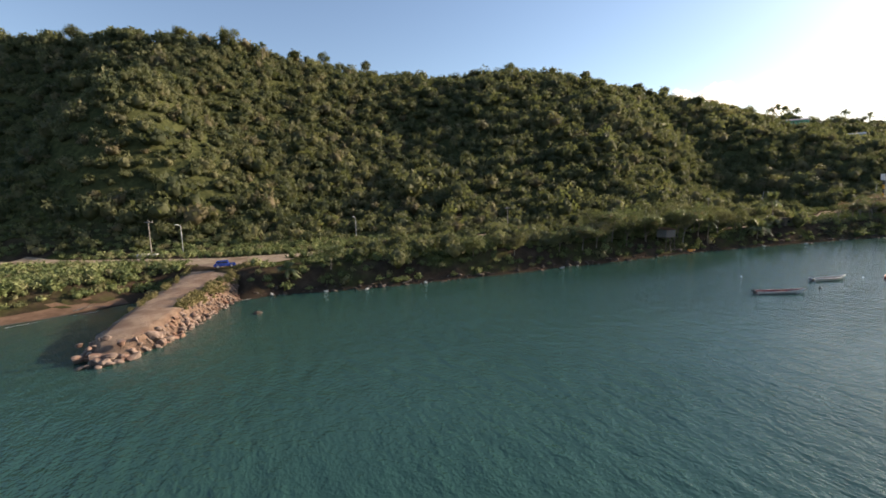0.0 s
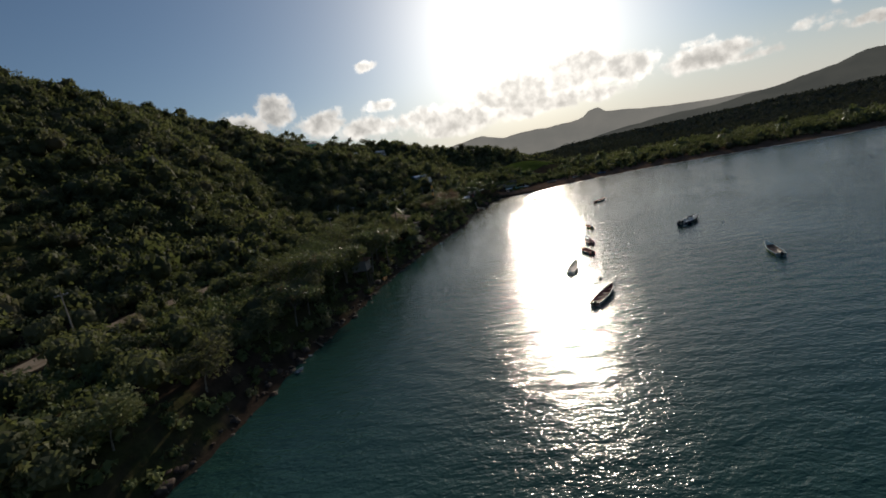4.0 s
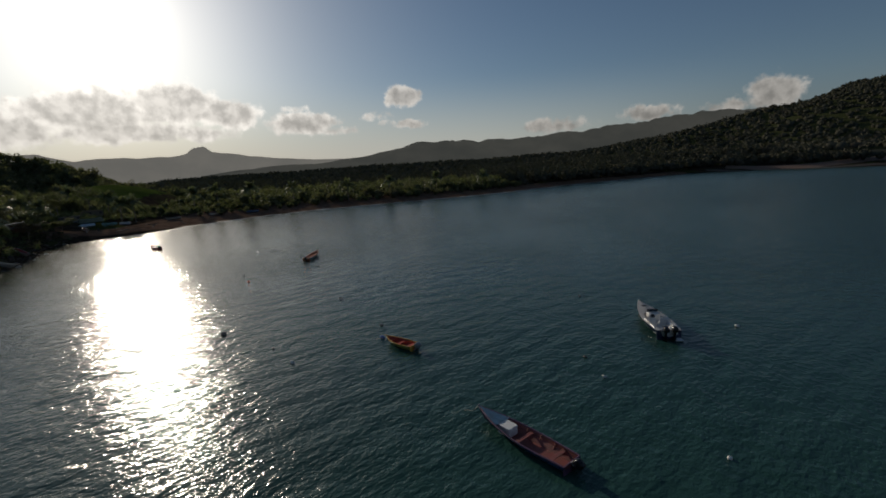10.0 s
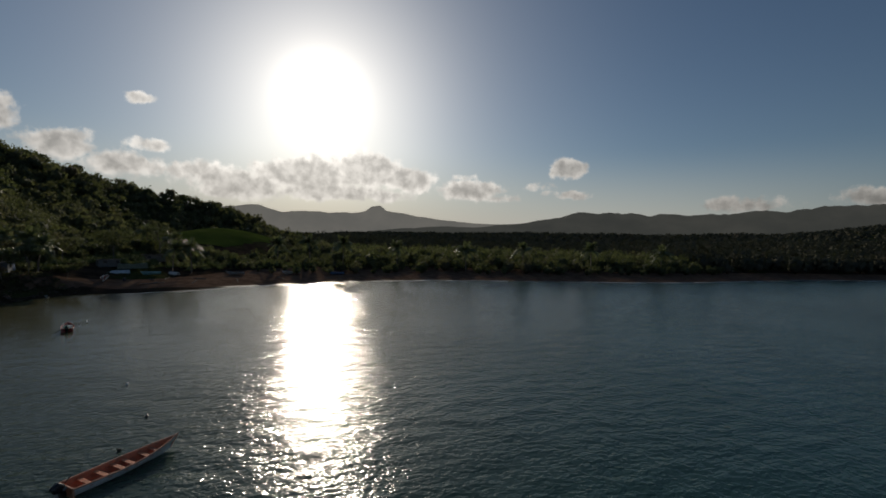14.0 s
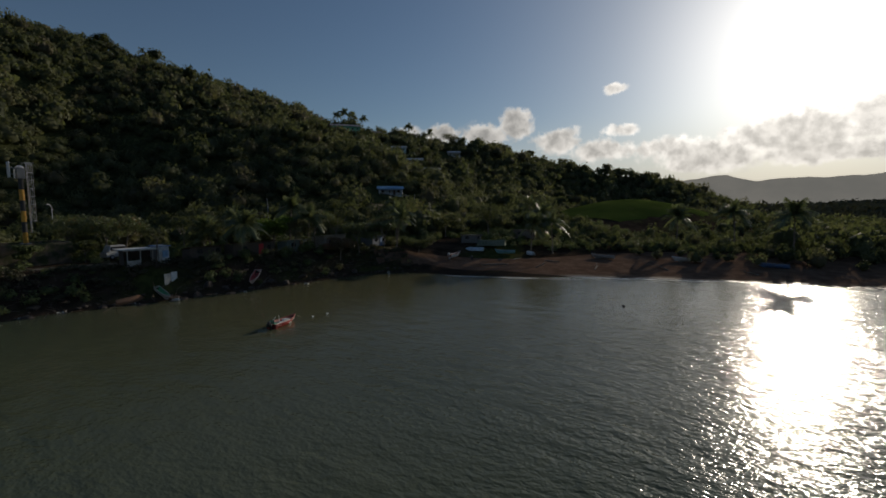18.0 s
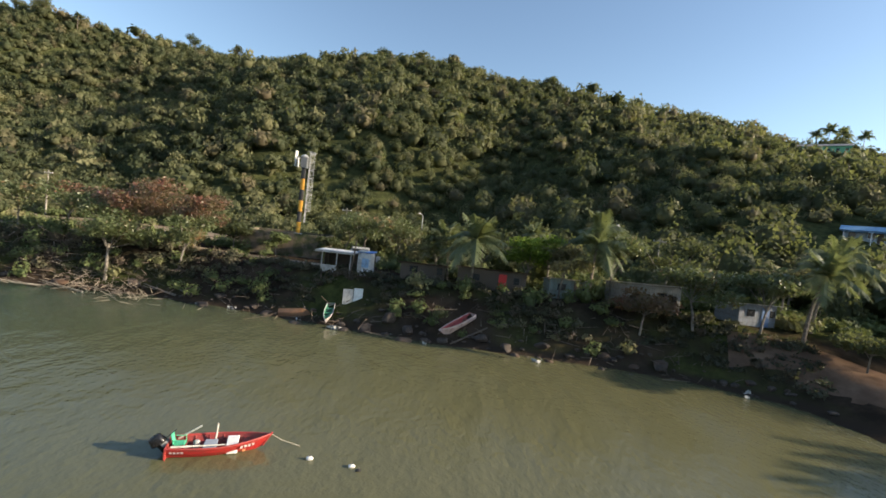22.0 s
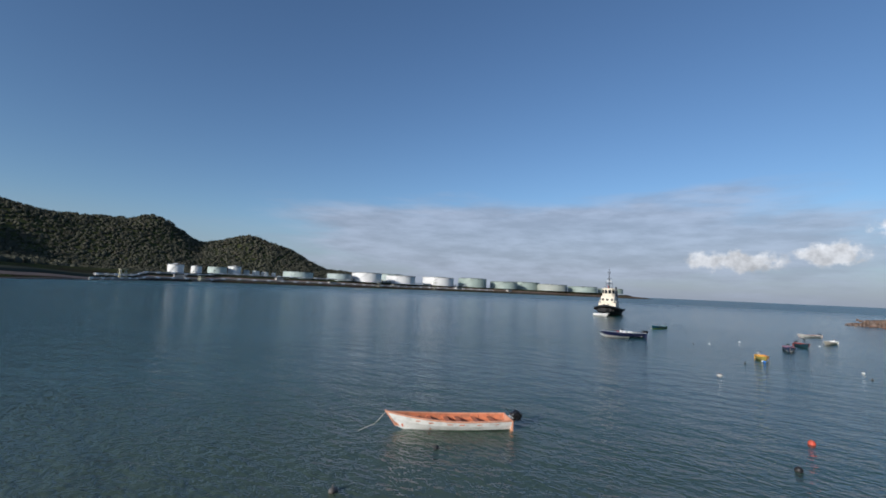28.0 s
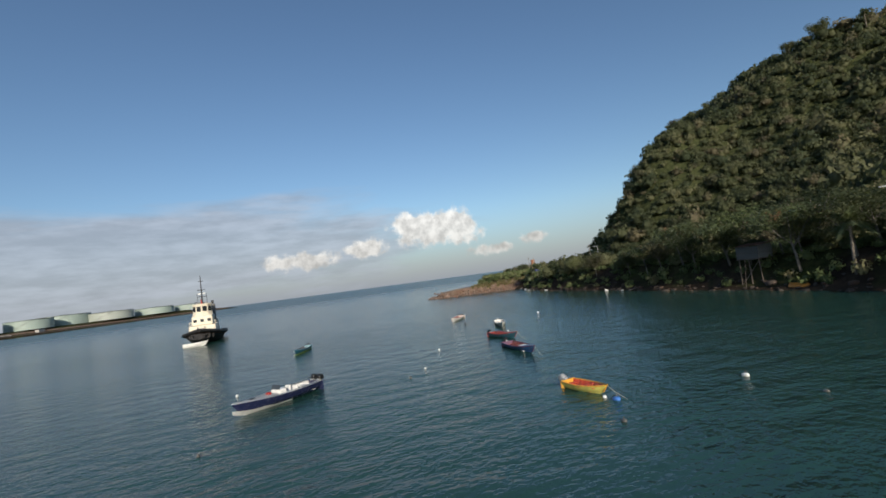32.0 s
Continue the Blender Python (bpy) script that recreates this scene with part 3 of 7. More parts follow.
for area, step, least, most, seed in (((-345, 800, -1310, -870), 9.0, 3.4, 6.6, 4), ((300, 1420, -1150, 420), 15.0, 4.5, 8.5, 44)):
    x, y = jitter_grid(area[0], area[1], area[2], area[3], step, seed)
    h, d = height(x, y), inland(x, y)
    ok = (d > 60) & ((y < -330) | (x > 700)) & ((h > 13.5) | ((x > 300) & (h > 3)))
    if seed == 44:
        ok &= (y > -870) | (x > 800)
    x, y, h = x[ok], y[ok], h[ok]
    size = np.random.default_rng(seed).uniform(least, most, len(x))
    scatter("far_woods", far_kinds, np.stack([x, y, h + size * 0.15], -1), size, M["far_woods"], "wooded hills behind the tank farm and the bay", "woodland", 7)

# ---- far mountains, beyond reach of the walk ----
# the haze over the far mountains is put in as a flat grey glow
def build_haze_glow(n):
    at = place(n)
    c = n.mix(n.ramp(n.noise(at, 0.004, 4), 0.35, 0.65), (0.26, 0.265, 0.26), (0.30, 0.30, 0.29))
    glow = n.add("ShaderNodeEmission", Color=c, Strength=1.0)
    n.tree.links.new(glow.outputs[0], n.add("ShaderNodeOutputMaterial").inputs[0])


M["haze"] = material("mountain_haze_glow", build_haze_glow)
# the nearer ridge's haze is painted likewise, as a dimmer grey-green glow
M["haze_near"] = material("ridge_haze_glow", lambda n: n.tree.links.new(n.add("ShaderNodeEmission", Color=n.mix(n.ramp(n.noise(place(n), 0.006, 4), 0.3, 0.7), (0.085, 0.093, 0.092), (0.112, 0.118, 0.114))).outputs[0], n.add("ShaderNodeOutputMaterial").inputs[0]))


def mountains(name, profile, away, mat, rough, label):
    """A mountain chain seen against the sky: azimuth and elevation of its crest."""
    az = np.linspace(profile[0][0], profile[-1][0], 900)
    known = sorted(profile)
    el = np.interp(az, [p[0] for p in known], [p[1] for p in known])
    el = el * (1 + rough * fbm(az * 10, az * 3, 18, 6, 3)) + 0.16 * rough * fbm(az * 10, az * 7, 1.6, 3, 4)
    ring = []
    for k, (f, back) in enumerate(((0.0, -250), (0.55, -120), (1.0, 0), (0.4, 260), (-0.02, 420))):
        r = away + back + 40 * fbm(az * 10, az * 0 + k * 7, 12, 3, k)
        ring.append(np.stack([60 + r * np.cos(np.radians(az)), 80 + r * np.sin(np.radians(az)), -2 + (away * np.tan(np.radians(el)) + 14) * max(f, 0)], -1))
    v = np.concatenate(ring)
    m = len(az)
    i = np.arange(m - 1)
    quads = np.concatenate([np.stack([i + m * r, i + 1 + m * r, i + 1 + m * (r + 1), i + m * (r + 1)], -1) for r in range(4)])
    tagged(from_arrays(name, v, quads, mat, True), label, "mountains", kind="structure")


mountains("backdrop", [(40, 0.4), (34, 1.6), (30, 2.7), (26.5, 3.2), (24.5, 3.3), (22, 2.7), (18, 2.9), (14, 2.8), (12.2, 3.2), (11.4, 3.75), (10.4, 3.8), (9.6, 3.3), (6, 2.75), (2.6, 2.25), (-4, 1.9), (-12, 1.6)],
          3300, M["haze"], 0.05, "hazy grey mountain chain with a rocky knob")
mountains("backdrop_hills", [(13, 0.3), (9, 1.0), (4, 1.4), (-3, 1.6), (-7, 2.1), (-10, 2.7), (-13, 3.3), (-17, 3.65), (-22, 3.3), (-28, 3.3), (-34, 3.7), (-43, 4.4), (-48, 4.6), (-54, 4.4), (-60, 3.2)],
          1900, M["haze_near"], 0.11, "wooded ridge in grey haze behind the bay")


# ---- roads and bare lots ----
def build_dirt(n):
    at = place(n)
    c = n.mix(n.ramp(n.noise(at, 0.5, 6, 0.65), 0.35, 0.7), (0.24, 0.185, 0.13), (0.36, 0.29, 0.215))
    c = n.mix(n.ramp(n.noise(at, 0.13, 4), 0.52, 0.7), c, (0.17, 0.125, 0.085))
    finish(n, c, 0.95, 0, n.noise(at, 4, 6, 0.7), 0.5, 0.1, Specular_IOR_Level=0.0)


def build_beach(n):
    at = place(n)
    z = n.add("ShaderNodeSeparateXYZ", i0=at).outputs[2]
    c = n.mix(n.ramp(n.noise(at, 0.4, 6, 0.65), 0.35, 0.7), (0.115, 0.072, 0.05), (0.19, 0.125, 0.088))
    wet = n.ramp(n.math("ADD", z, n.math("MULTIPLY", n.noise(at, 0.15, 3), 0.5)), 0.22, 0.5, 1, 0)
    c = n.mix(wet, c, (0.065, 0.044, 0.032))
    finish(n, c, n.ramp(wet, 0, 1, 0.95, 0.35), 0, n.noise(at, 3, 6, 0.7), 0.3, 0.08, Specular_IOR_Level=n.math("MULTIPLY", wet, 0.3))


M["dirt"] = material("packed_dirt", build_dirt)
M["sand"] = material("brown_sand", build_beach)
M["foam"] = material("sea_foam", lambda n: finish(n, n.mix(n.ramp(n.noise(place(n), 2.2, 5, 0.7), 0.4, 0.6), (0.36, 0.36, 0.34), (0.62, 0.62, 0.61)), 0.7, 0, n.noise(place(n), 6, 4), 0.5, 0.05))


def resample(line, step):
    line = np.array(line, float)
    run = np.concatenate([[0], np.cumsum(np.hypot(*np.diff(line, axis=0).T))])
    s = np.arange(0, run[-1], step)
    return np.stack([np.interp(s, run, line[:, 0]), np.interp(s, run, line[:, 1])], -1)


def ribbon(name, line, wide, mat, label, category, lift=0.12, step=2.0, lanes=6, ragged=0.6, level=None, kind="structure"):
    p = resample(line, step)
    p[1:-1] = (p[:-2] + p[1:-1] * 2 + p[2:]) / 4
    way = np.gradient(p, axis=0)
    side = np.stack([-way[:, 1], way[:, 0]], -1) / np.hypot(*way.T)[:, None]
    wide = np.interp(np.linspace(0, 1, len(p)), np.linspace(0, 1, len(wide)), wide)
    if kind == "stuff":
        wide = wide * np.clip(0.35 + 1.3 * fbm(p[:, 0], p[:, 1], 4.5, 2, 9), 0.02, 1.2)
    rows = []
    for k in range(lanes + 1):
        f = 2 * k / lanes - 1
        edge = wide / 2 * f * (1 + (ragged * 0.3 * fbm(p[:, 0], p[:, 1], 5, 3, k // lanes) if abs(f) == 1 else 0))
        q = p + side * edge[:, None]
        z = height(q[:, 0], q[:, 1]) + lift * (1 - 0.9 * f ** 8) if level is None else np.full(len(p), level)
        rows.append(np.column_stack([q, z]))
    m = len(p)
    i = np.arange(m - 1)
    quads = np.concatenate([np.stack([i + 1 + m * r, i + m * r, i + m * (r + 1), i + 1 + m * (r + 1)], -1) for r in range(lanes)])
    ob = from_arrays(name, np.concatenate(rows), quads[:, ::-1], mat, True)
    return tagged(ob, label, category, kind=kind)


ROAD = [(-150, 128), (-112, 117), (-84, 112), (-58, 108), (-38, 112), (-18, 121), (2, 137), (18, 148), (38, 159), (68, 162), (100, 159), (126, 160), (150, 170), (168, 189), (200, 203), (236, 214), (262, 212), (290, 216)]
PATH_SHORE = [(88, 134), (100, 138.5), (116, 143), (132, 149), (149, 152.5), (164, 154.2), (176, 157.5)]
LOT = [(-118, 124), (-98, 116), (-78, 112), (-58, 107), (-42, 104), (-34, 100)]
ribbon("road", ROAD, [7, 9, 8, 6, 6.5, 7, 6, 6, 6, 6], M["dirt"], "pale dirt coast road along the foot of the hill", "road")
ribbon("pavement_path", PATH_SHORE, [2.4, 2.8, 2.2, 1.6, 1.6], M["dirt"], "worn pale footpath along the shore bank", "path", 0.14, 1.5, 4)
ribbon("pavement_lot", LOT, [6, 9, 10, 10, 12, 9], M["dirt"], "sandy turning place at the root of the mole", "lot", 0.2, 2.0, 8)
ribbon("pavement_yard", [(108, 164), (126, 172), (142, 170)], [6, 16, 9], M["dirt"], "bare dirt yard beside the road", "lot", 0.17, 2.0, 8)
BEACH = [(217, 159), (224, 159), (231, 155), (238, 149.5), (248, 141), (259, 132), (269, 121.5), (279, 106.5), (287, 88), (293.5, 64), (298.5, 38), (307, 4), (317, -27), (344, -81), (364, -150), (382, -222)]
ribbon("beach", BEACH, [3, 12, 30, 40, 40, 36, 32, 28, 26, 24, 22, 20, 18, 16, 15, 14], M["sand"], "brown sand beach with wet dark edge and driftwood", "beach", 0.07, 2.5, 10)
COVE = [(-102, 68), (-86, 69.6), (-77, 71), (-67.5, 79.5), (-61, 87)]
ribbon("cove_beach", COVE, [4, 6, 6.5, 6, 4], M["sand"], "narrow brown beach in the cove", "beach", 0.08, 1.5, 6)
for line, wide in (([(221, 153.2), (228, 143.6), (235, 136.2), (246, 128.8), (257, 117.2), (267, 104.4), (277, 87.4), (283, 67.6), (287, 44.8)], [0.3, 0.7, 0.9, 0.7, 1.0, 0.8, 1.1, 0.8, 1.2]),
                   ([(231, 138), (244, 128), (255, 116.5), (264, 104)], [0.2, 0.6, 0.3, 0.5]), ([(287.3, 44), (297, 0), (307, -25), (334, -80), (353, -150)], [1.2, 1.5, 1.2, 1.6, 1.2]),
                   ([(-98, 63), (-84, 64.5), (-74, 66)], [0.6, 1.8, 0.7]), ([(-70, 70), (-66, 75), (-62, 79)], [0.4, 0.9, 0.4]), ([(-38.0, 83), (-34.5, 86), (-31, 87)], [0.3, 1.0, 0.4])):
    ribbon("foam", line, wide, M["foam"], "thin broken line of white surf on the sand", "surf", 0, 1.2, 2, 2.6, 0.035, "stuff")


# ---- rocks ----
def boulder(seed, level=2):
    r = np.random.default_rng(seed)
    v, t = ball(level)
    for _ in range(12):
        cut = r.normal(size=3)
        cut /= np.linalg.norm(cut)
        far = r.uniform(0.46, 0.82)
        over = np.maximum(v @ cut - far, 0)
        v = v - over[:, None] * cut * 0.92
    return v * r.uniform(0.75, 1.25, 3) * np.array([1.1, 0.95, 0.8]), t


ROCKS = [boulder(s) for s in range(9)]
ROCK_MESH = {}


def rock_object(name, i, at, size, mat, parent=None, seed=0):
    key = (i, mat.name)
    if key not in ROCK_MESH:
        v, t = ROCKS[i]
        me = bpy.data.meshes.new(name)
        me.from_pydata(v.tolist(), [], t.tolist())
        me.materials.append(mat)
        ROCK_MESH[key] = me
    ob = new(name, ROCK_MESH[key])
    r = random.Random(seed)
    ob.matrix_world = Matrix.LocRotScale(at, Euler((r.uniform(-0.5, 0.5), r.uniform(-0.5, 0.5), r.uniform(0, 6.28))), (size * r.uniform(0.8, 1.2), size * r.uniform(0.8, 1.2), size * r.uniform(0.7, 1.1)))
    if parent:
        ob.parent = parent
    return ob


# loose rock along the waterline, from the mole to the beach
rng = np.random.default_rng(21)
shore = resample([p for p in COAST if -40 < p[0] < 226 and p[1] > 80], 0.75)
n_rocks = 2
at = np.repeat(shore, n_rocks, 0) + rng.normal(0, 1.1, (len(shore) * n_rocks, 2))
size = rng.gamma(2.0, 0.11, len(at)) + 0.12
d = inland(at[:, 0], at[:, 1])
z = np.maximum(height(at[:, 0], at[:, 1]), -0.3) + size * 0.1
keep = (d > -2.2) & (d < 4)
scatter("shore_rocks", ROCKS, np.column_stack([at, z])[keep], size[keep], M["rock"], "dark brown rocks and rubble along the waterline", "rocks", 9, (0.6, 1.0))
wash = (rng.random(len(at)) < 0.05) & (d > -2.0) & (d < 0.5)
scatter("surf", [crown(s + 60, 14, 0.5, 0, 0.06, 0.6, 0.9) for s in range(3)], np.column_stack([at, at[:, 0] * 0 + 0.05])[wash], rng.uniform(0.15, 0.5, wash.sum()), M["foam"], "white flecks of wash round the rocks", "surf", 4, (0.8, 1.2))
for i, (rx, ry, s) in enumerate([(-30.4, 72.3, 0.9), (184.6, 149.4, 0.8), (186.2, 151.0, 1.1), (182.6, 148.0, 0.7), (188.6, 150.6, 0.8), (195.5, 152.6, 0.7), (201, 154.2, 0.8), (157.4, 144.6, 0.9), (160.4, 145.4, 0.6), (206.5, 155.6, 0.8), (198, 152.6, 0.6), (164, 146.2, 0.6), (173.6, 147.2, 0.7), (211.4, 156.6, 0.9)]):
    tagged(rock_object("boulder", i % 9, (rx, ry, max(height(np.array([rx]), np.array([ry]))[0], -0.2) + s * 0.25), s, M["rock"], None, i), "large brown boulder at the water's edge", "rock", "boulders at the waterline")

# ---- the mole: a dirt spit faced with armour rock ----
mole = thing("mole", "dirt mole faced with pale armour rocks", "mole")
SPINE = [(-40.4, 52.4), (-41.6, 57), (-43, 64), (-45, 73), (-46.5, 82), (-47.5, 92), (-49, 101)]
spine = resample(SPINE, 1.0)
way = np.gradient(spine, axis=0)
side = np.stack([-way[:, 1], way[:, 0]], -1) / np.hypot(*way.T)[:, None]
half = np.interp(np.linspace(0, 1, len(spine)), [0, 0.06, 0.3, 0.6, 0.85, 1], [1.6, 3.8, 5.2, 6.6, 9, 10])
top = np.interp(np.linspace(0, 1, len(spine)), [0, 0.05, 0.2, 0.6, 1], [0.3, 2.0, 2.7, 3.4, 4.9])
rows = []
for f, drop in ((-1.22, -1.0), (-0.95, 0.25), (-0.72, 0.9), (-0.5, 1.0), (0, 1.06), (0.5, 1.0), (0.72, 0.92), (0.95, 0.25), (1.22, -1.0)):
    q = spine - side * (half * f)[:, None]
    rows.append(np.column_stack([q, top * drop + 0.14 * fbm(q[:, 0], q[:, 1], 3, 3, 6) if drop > 0 else np.full(len(q), -1.2)]))
m = len(spine)
i = np.arange(m - 1)
quads = np.concatenate([np.stack([i + m * r, i + m * (r + 1), i + 1 + m * (r + 1), i + 1 + m * r], -1) for r in range(len(rows) - 1)])


def build_mole(n):
    """Packed pale dirt on top, coarse red-brown rubble on the steep sides."""
    at = place(n)
    flat_top = n.mix(n.ramp(n.noise(at, 0.35, 6, 0.6), 0.38, 0.66), (0.165, 0.098, 0.064), (0.28, 0.2, 0.14))
    rubble = n.mix(n.ramp(n.noise(at, 1.6, 6, 0.7), 0.38, 0.64), (0.06, 0.04, 0.03), (0.22, 0.13, 0.085))
    steep = n.ramp(n.add("ShaderNodeSeparateXYZ", i0=n.add("ShaderNodeNewGeometry").outputs["Normal"]).outputs[2], 0.5, 0.97, 1, 0)
    finish(n, n.mix(steep, flat_top, rubble), 0.95, 0, n.noise(at, 2.5, 7, 0.75), 0.9, 0.3)


M["mole"] = material("mole_dirt", build_mole)
ob = from_arrays("embankment", np.concatenate(rows), quads, M["mole"], True)
ob.parent = mole
rr = random.Random(5)
for k in range(300):
    s = rr.random() ** 1.1
    j = min(int(s * (m - 1)), m - 1)
    east = rr.random() < 0.6 or s < 0.12
    f = (1 if east else -1) * rr.uniform(0.78, 1.22)
    if s < 0.08:
        f = rr.uniform(-1.25, 1.25)
    q = spine[j] - side[j] * half[j] * f
    if s < 0.08:
        q = q + np.array([0, -rr.uniform(0.0, 3.2)])
    size = rr.uniform(0.2, 0.62) * (1.75 if s < 0.1 else 1.2 if s < 0.35 else 0.9)
    zz = max(top[j] * np.interp(abs(f), [0.7, 0.95, 1.2], [0.95, 0.3, -0.05]), -0.1) * (0.4 if s < 0.05 else 1)
    rock_object("armour_rock", rr.randrange(9), (q[0], q[1], zz + size * 0.1), size, M["pale_rock"], mole, k)

# small rubble between the armour rocks
rng = np.random.default_rng(18)
j = (m * rng.random(700) ** 1.25).astype(int)
f = np.where(rng.random(700) < 0.62, 1, -1) * rng.uniform(0.74, 1.2, 700)
q = spine[j] - side[j] * (half[j] * f)[:, None]
stone_size = rng.uniform(0.14, 0.42, 700)
scatter("rubble", [boulder(s + 30, 1) for s in range(6)], np.column_stack([q, np.maximum(top[j] * np.interp(np.abs(f), [0.7, 0.95, 1.2], [0.93, 0.28, -0.05]), -0.1)]), stone_size, M["pale_rock"], "broken red-brown rubble on the mole's flanks", "rubble", 19, (0.7, 1.1))
# dry grass on the mole's shoulders
rng = np.random.default_rng(8)
j = rng.integers(int(m * 0.3), m, 230)
f = np.where(rng.random(230) < 0.75, 1, -1) * rng.uniform(0.5, 0.86, 230)
q = spine[j] - side[j] * (half[j] * f)[:, None]
tuft = rng.uniform(0.3, 0.75, 230)
scatter("grass_tufts", [crown(s + 70, 70, 0.22, 0, 1.1, 0.5, 0.35) for s in range(4)], np.column_stack([q, top[j] * np.interp(np.abs(f), [0.5, 0.72, 0.95], [1.0, 0.92, 0.3]) + tuft * 0.2]), tuft, M["straw"], "straw-coloured grass tufts on the mole's shoulder", "grass", 14)
# a grassy pasture on the knoll behind the beach
M["meadow"] = leaves("pasture_grass", (0.098, 0.148, 0.034), (0.150, 0.208, 0.045), (0.212, 0.252, 0.066), (0.240, 0.215, 0.088), 0.0, 0.12, 0.5, False, 0.0)
ribbon("meadow", [(300, 174), (318, 181), (340, 187), (364, 189), (388, 186)], [20, 40, 50, 46, 26], M["meadow"], "bright green pasture on a low knoll", "grass", 0.25, 2.5, 12)

# ---- scrub and trees of the shore strip ----
def from_line(px, py, line):
    best = np.full(px.shape, 1e9)
    for a, b in zip(line, line[1:]):
        ex, ey = b[0] - a[0], b[1] - a[1]
        t = np.clip(((px - a[0]) * ex + (py - a[1]) * ey) / (ex * ex + ey * ey), 0, 1)
        best = np.minimum(best, np.hypot(px - a[0] - t * ex, py - a[1] - t * ey))
    return best


def open_ground(px, py, grow=0.0):
    """True where bushes may stand: off the roads, lots, beaches, houses and the mole."""
    free = (from_line(px, py, ROAD) > 4.6 + grow) & (from_line(px, py, PATH_SHORE) > 1.5 + grow) & (from_line(px, py, LOT) > 5.4 + grow)
    free &= (from_line(px, py, [(108, 164), (126, 172), (142, 170)]) > 5 + grow) & (from_line(px, py, BEACH) > np.where(px < 232, 6.0, 16.0) + grow) & (from_line(px, py, SPINE) > 8 + grow)
    free &= ~((px > 173) & (px < 185) & (py < 160) & (py > 146)) & ~((px > 156) & (px < 169) & (py < 170) & (py > 158)) & ~((px > 186) & (px < 222) & (np.abs(py - 160.4 - (px - 194) * 0.3) < 2.2))
    free &= from_line(px, py, COVE) > 3.2
    return free & ~((px > 296) & (px < 392) & (py > 150) & (py < 236))


x, y = jitter_grid(-200, 300, 62, 232, 2.3, 9)
d, foot = inland(x, y), np.interp(x, FOOT_X, FOOT_Y)
ok = (d > 0.6) & (y < foot + 6) & open_ground(x, y) & (fbm(x, y, 13, 3, 12) > np.where((x < -20) | ((x > 183) & (x < 226) & (d > 3.2) & (d < 10)), -0.9, -0.42))
ok &= (x < 222) | (d > 5)
x, y, d = x[ok], y[ok], d[ok]
rng = np.random.default_rng(31)
size = rng.uniform(0.7, 1.5, len(x)) * (1 + 0.35 * fbm(x, y, 9, 2, 2)) * np.where((x > 183) & (x < 226) & (d > 3.2), 1.15, np.where(d < 6, 0.9, 1)) * np.where(from_line(x, y, PATH_SHORE) < 5, 0.7, 1)
close = x > 98
at = np.stack([x, y, height(x, y) + size * 0.35], -1)
scatter("scrub", [crown(s + 80, 150, 0.12, 0, 0.9, 0.4, 0.45) for s in range(7)], at[close], size[close], M["scrub"], "green and straw-coloured scrub on the shore bank", "scrub", 12)
scatter("roadside_scrub", [crown(s + 80, 54, 0.19, 0, 0.9, 0.4, 0.5) for s in range(5)], at[~close], size[~close], M["scrub"], "green and straw-coloured scrub beside the coast road", "scrub", 13)
x, y = jitter_grid(-122, -54, 66, 110, 1.7, 51)
ok = (inland(x, y) > 2.0) & (from_line(x, y, COVE) > 2.7) & (from_line(x, y, LOT) > 6.5) & (from_line(x, y, SPINE) > 9.5) & (from_line(x, y, ROAD) > 5.5)
x, y = x[ok], y[ok]
small = np.random.default_rng(52).uniform(0.7, 1.7, len(x))
scatter("cove_scrub", [crown(s + 150, 70, 0.16, 0, 0.8, 0.3, 0.5) for s in range(5)], np.stack([x, y, height(x, y) + small * 0.3], -1), small, M["scrub"], "dense green bushes above the cove's beach", "scrub", 53)
# dark creepers that hang over the steep bank below the shacks
x, y = jitter_grid(116, 232, 132, 166, 0.95, 41)
d = inland(x, y)
ok = (d > 1.6 + 0.8 * fbm(x, y, 4, 2, 5)) & (d < 6.2) & (fbm(x, y, 6, 3, 15) > -0.35) & (x < 224)
for cx, cy, reach in ((180.4, 149.8, 2.8), (181.4, 151.4, 1.6), (192.4, 154.2, 2.6), (176.6, 148.2, 1.8)):
    ok &= np.hypot(x - cx, y - cy) > reach
x, y = x[ok], y[ok]
small = np.random.default_rng(43).uniform(0.35, 0.95, len(x))
scatter("bank_creeper", [crown(s + 130, 90, 0.15, 0, 0.75, 0.4, 0.4) for s in range(5)], np.stack([x, y, height(x, y) + small * 0.2], -1), small, M["creeper"], "dark tangled creepers and dead stems on the bank", "creeper", 17)
x, y = jitter_grid(-190, 290, 84, 232, 6.2, 10)
d, foot = inland(x, y), np.interp(x, FOOT_X, FOOT_Y)
ok = (d > 3.0) & (y < foot + 4) & open_ground(x, y, 1.5) & (fbm(x, y, 24, 2, 14) > np.where((x > 118) & (x < 222) & (y < 168), 0.2, np.where(x < -20, 0.0, -0.25)))
ok &= ((x < 222) | (y > 174)) & ~((x > -135) & (x < -36) & (y < 135)) & ~((x > 118) & (x < 178) & (y < 172))
x, y, d = x[ok], y[ok], d[ok]
size = rng.uniform(1.8, 3.4, len(x))
scatter("shore_trees", [crown(s + 90, 320, 0.09, 0, 0.9, 0.2, 0.6) for s in range(6)], np.stack([x, y, height(x, y) + size * 0.8], -1), size, M["woods"], "low leafy trees between the road and the water", "trees", 13)

# ---- boats ----
PAINT = {}


def paint(color, rough=0.45, dirt=0.3, metal=0.0):
    key = (color, rough, dirt, metal)
    if key not in PAINT:
        PAINT[key] = painted("paint", color, rough, dirt, metal=metal)
    return PAINT[key]


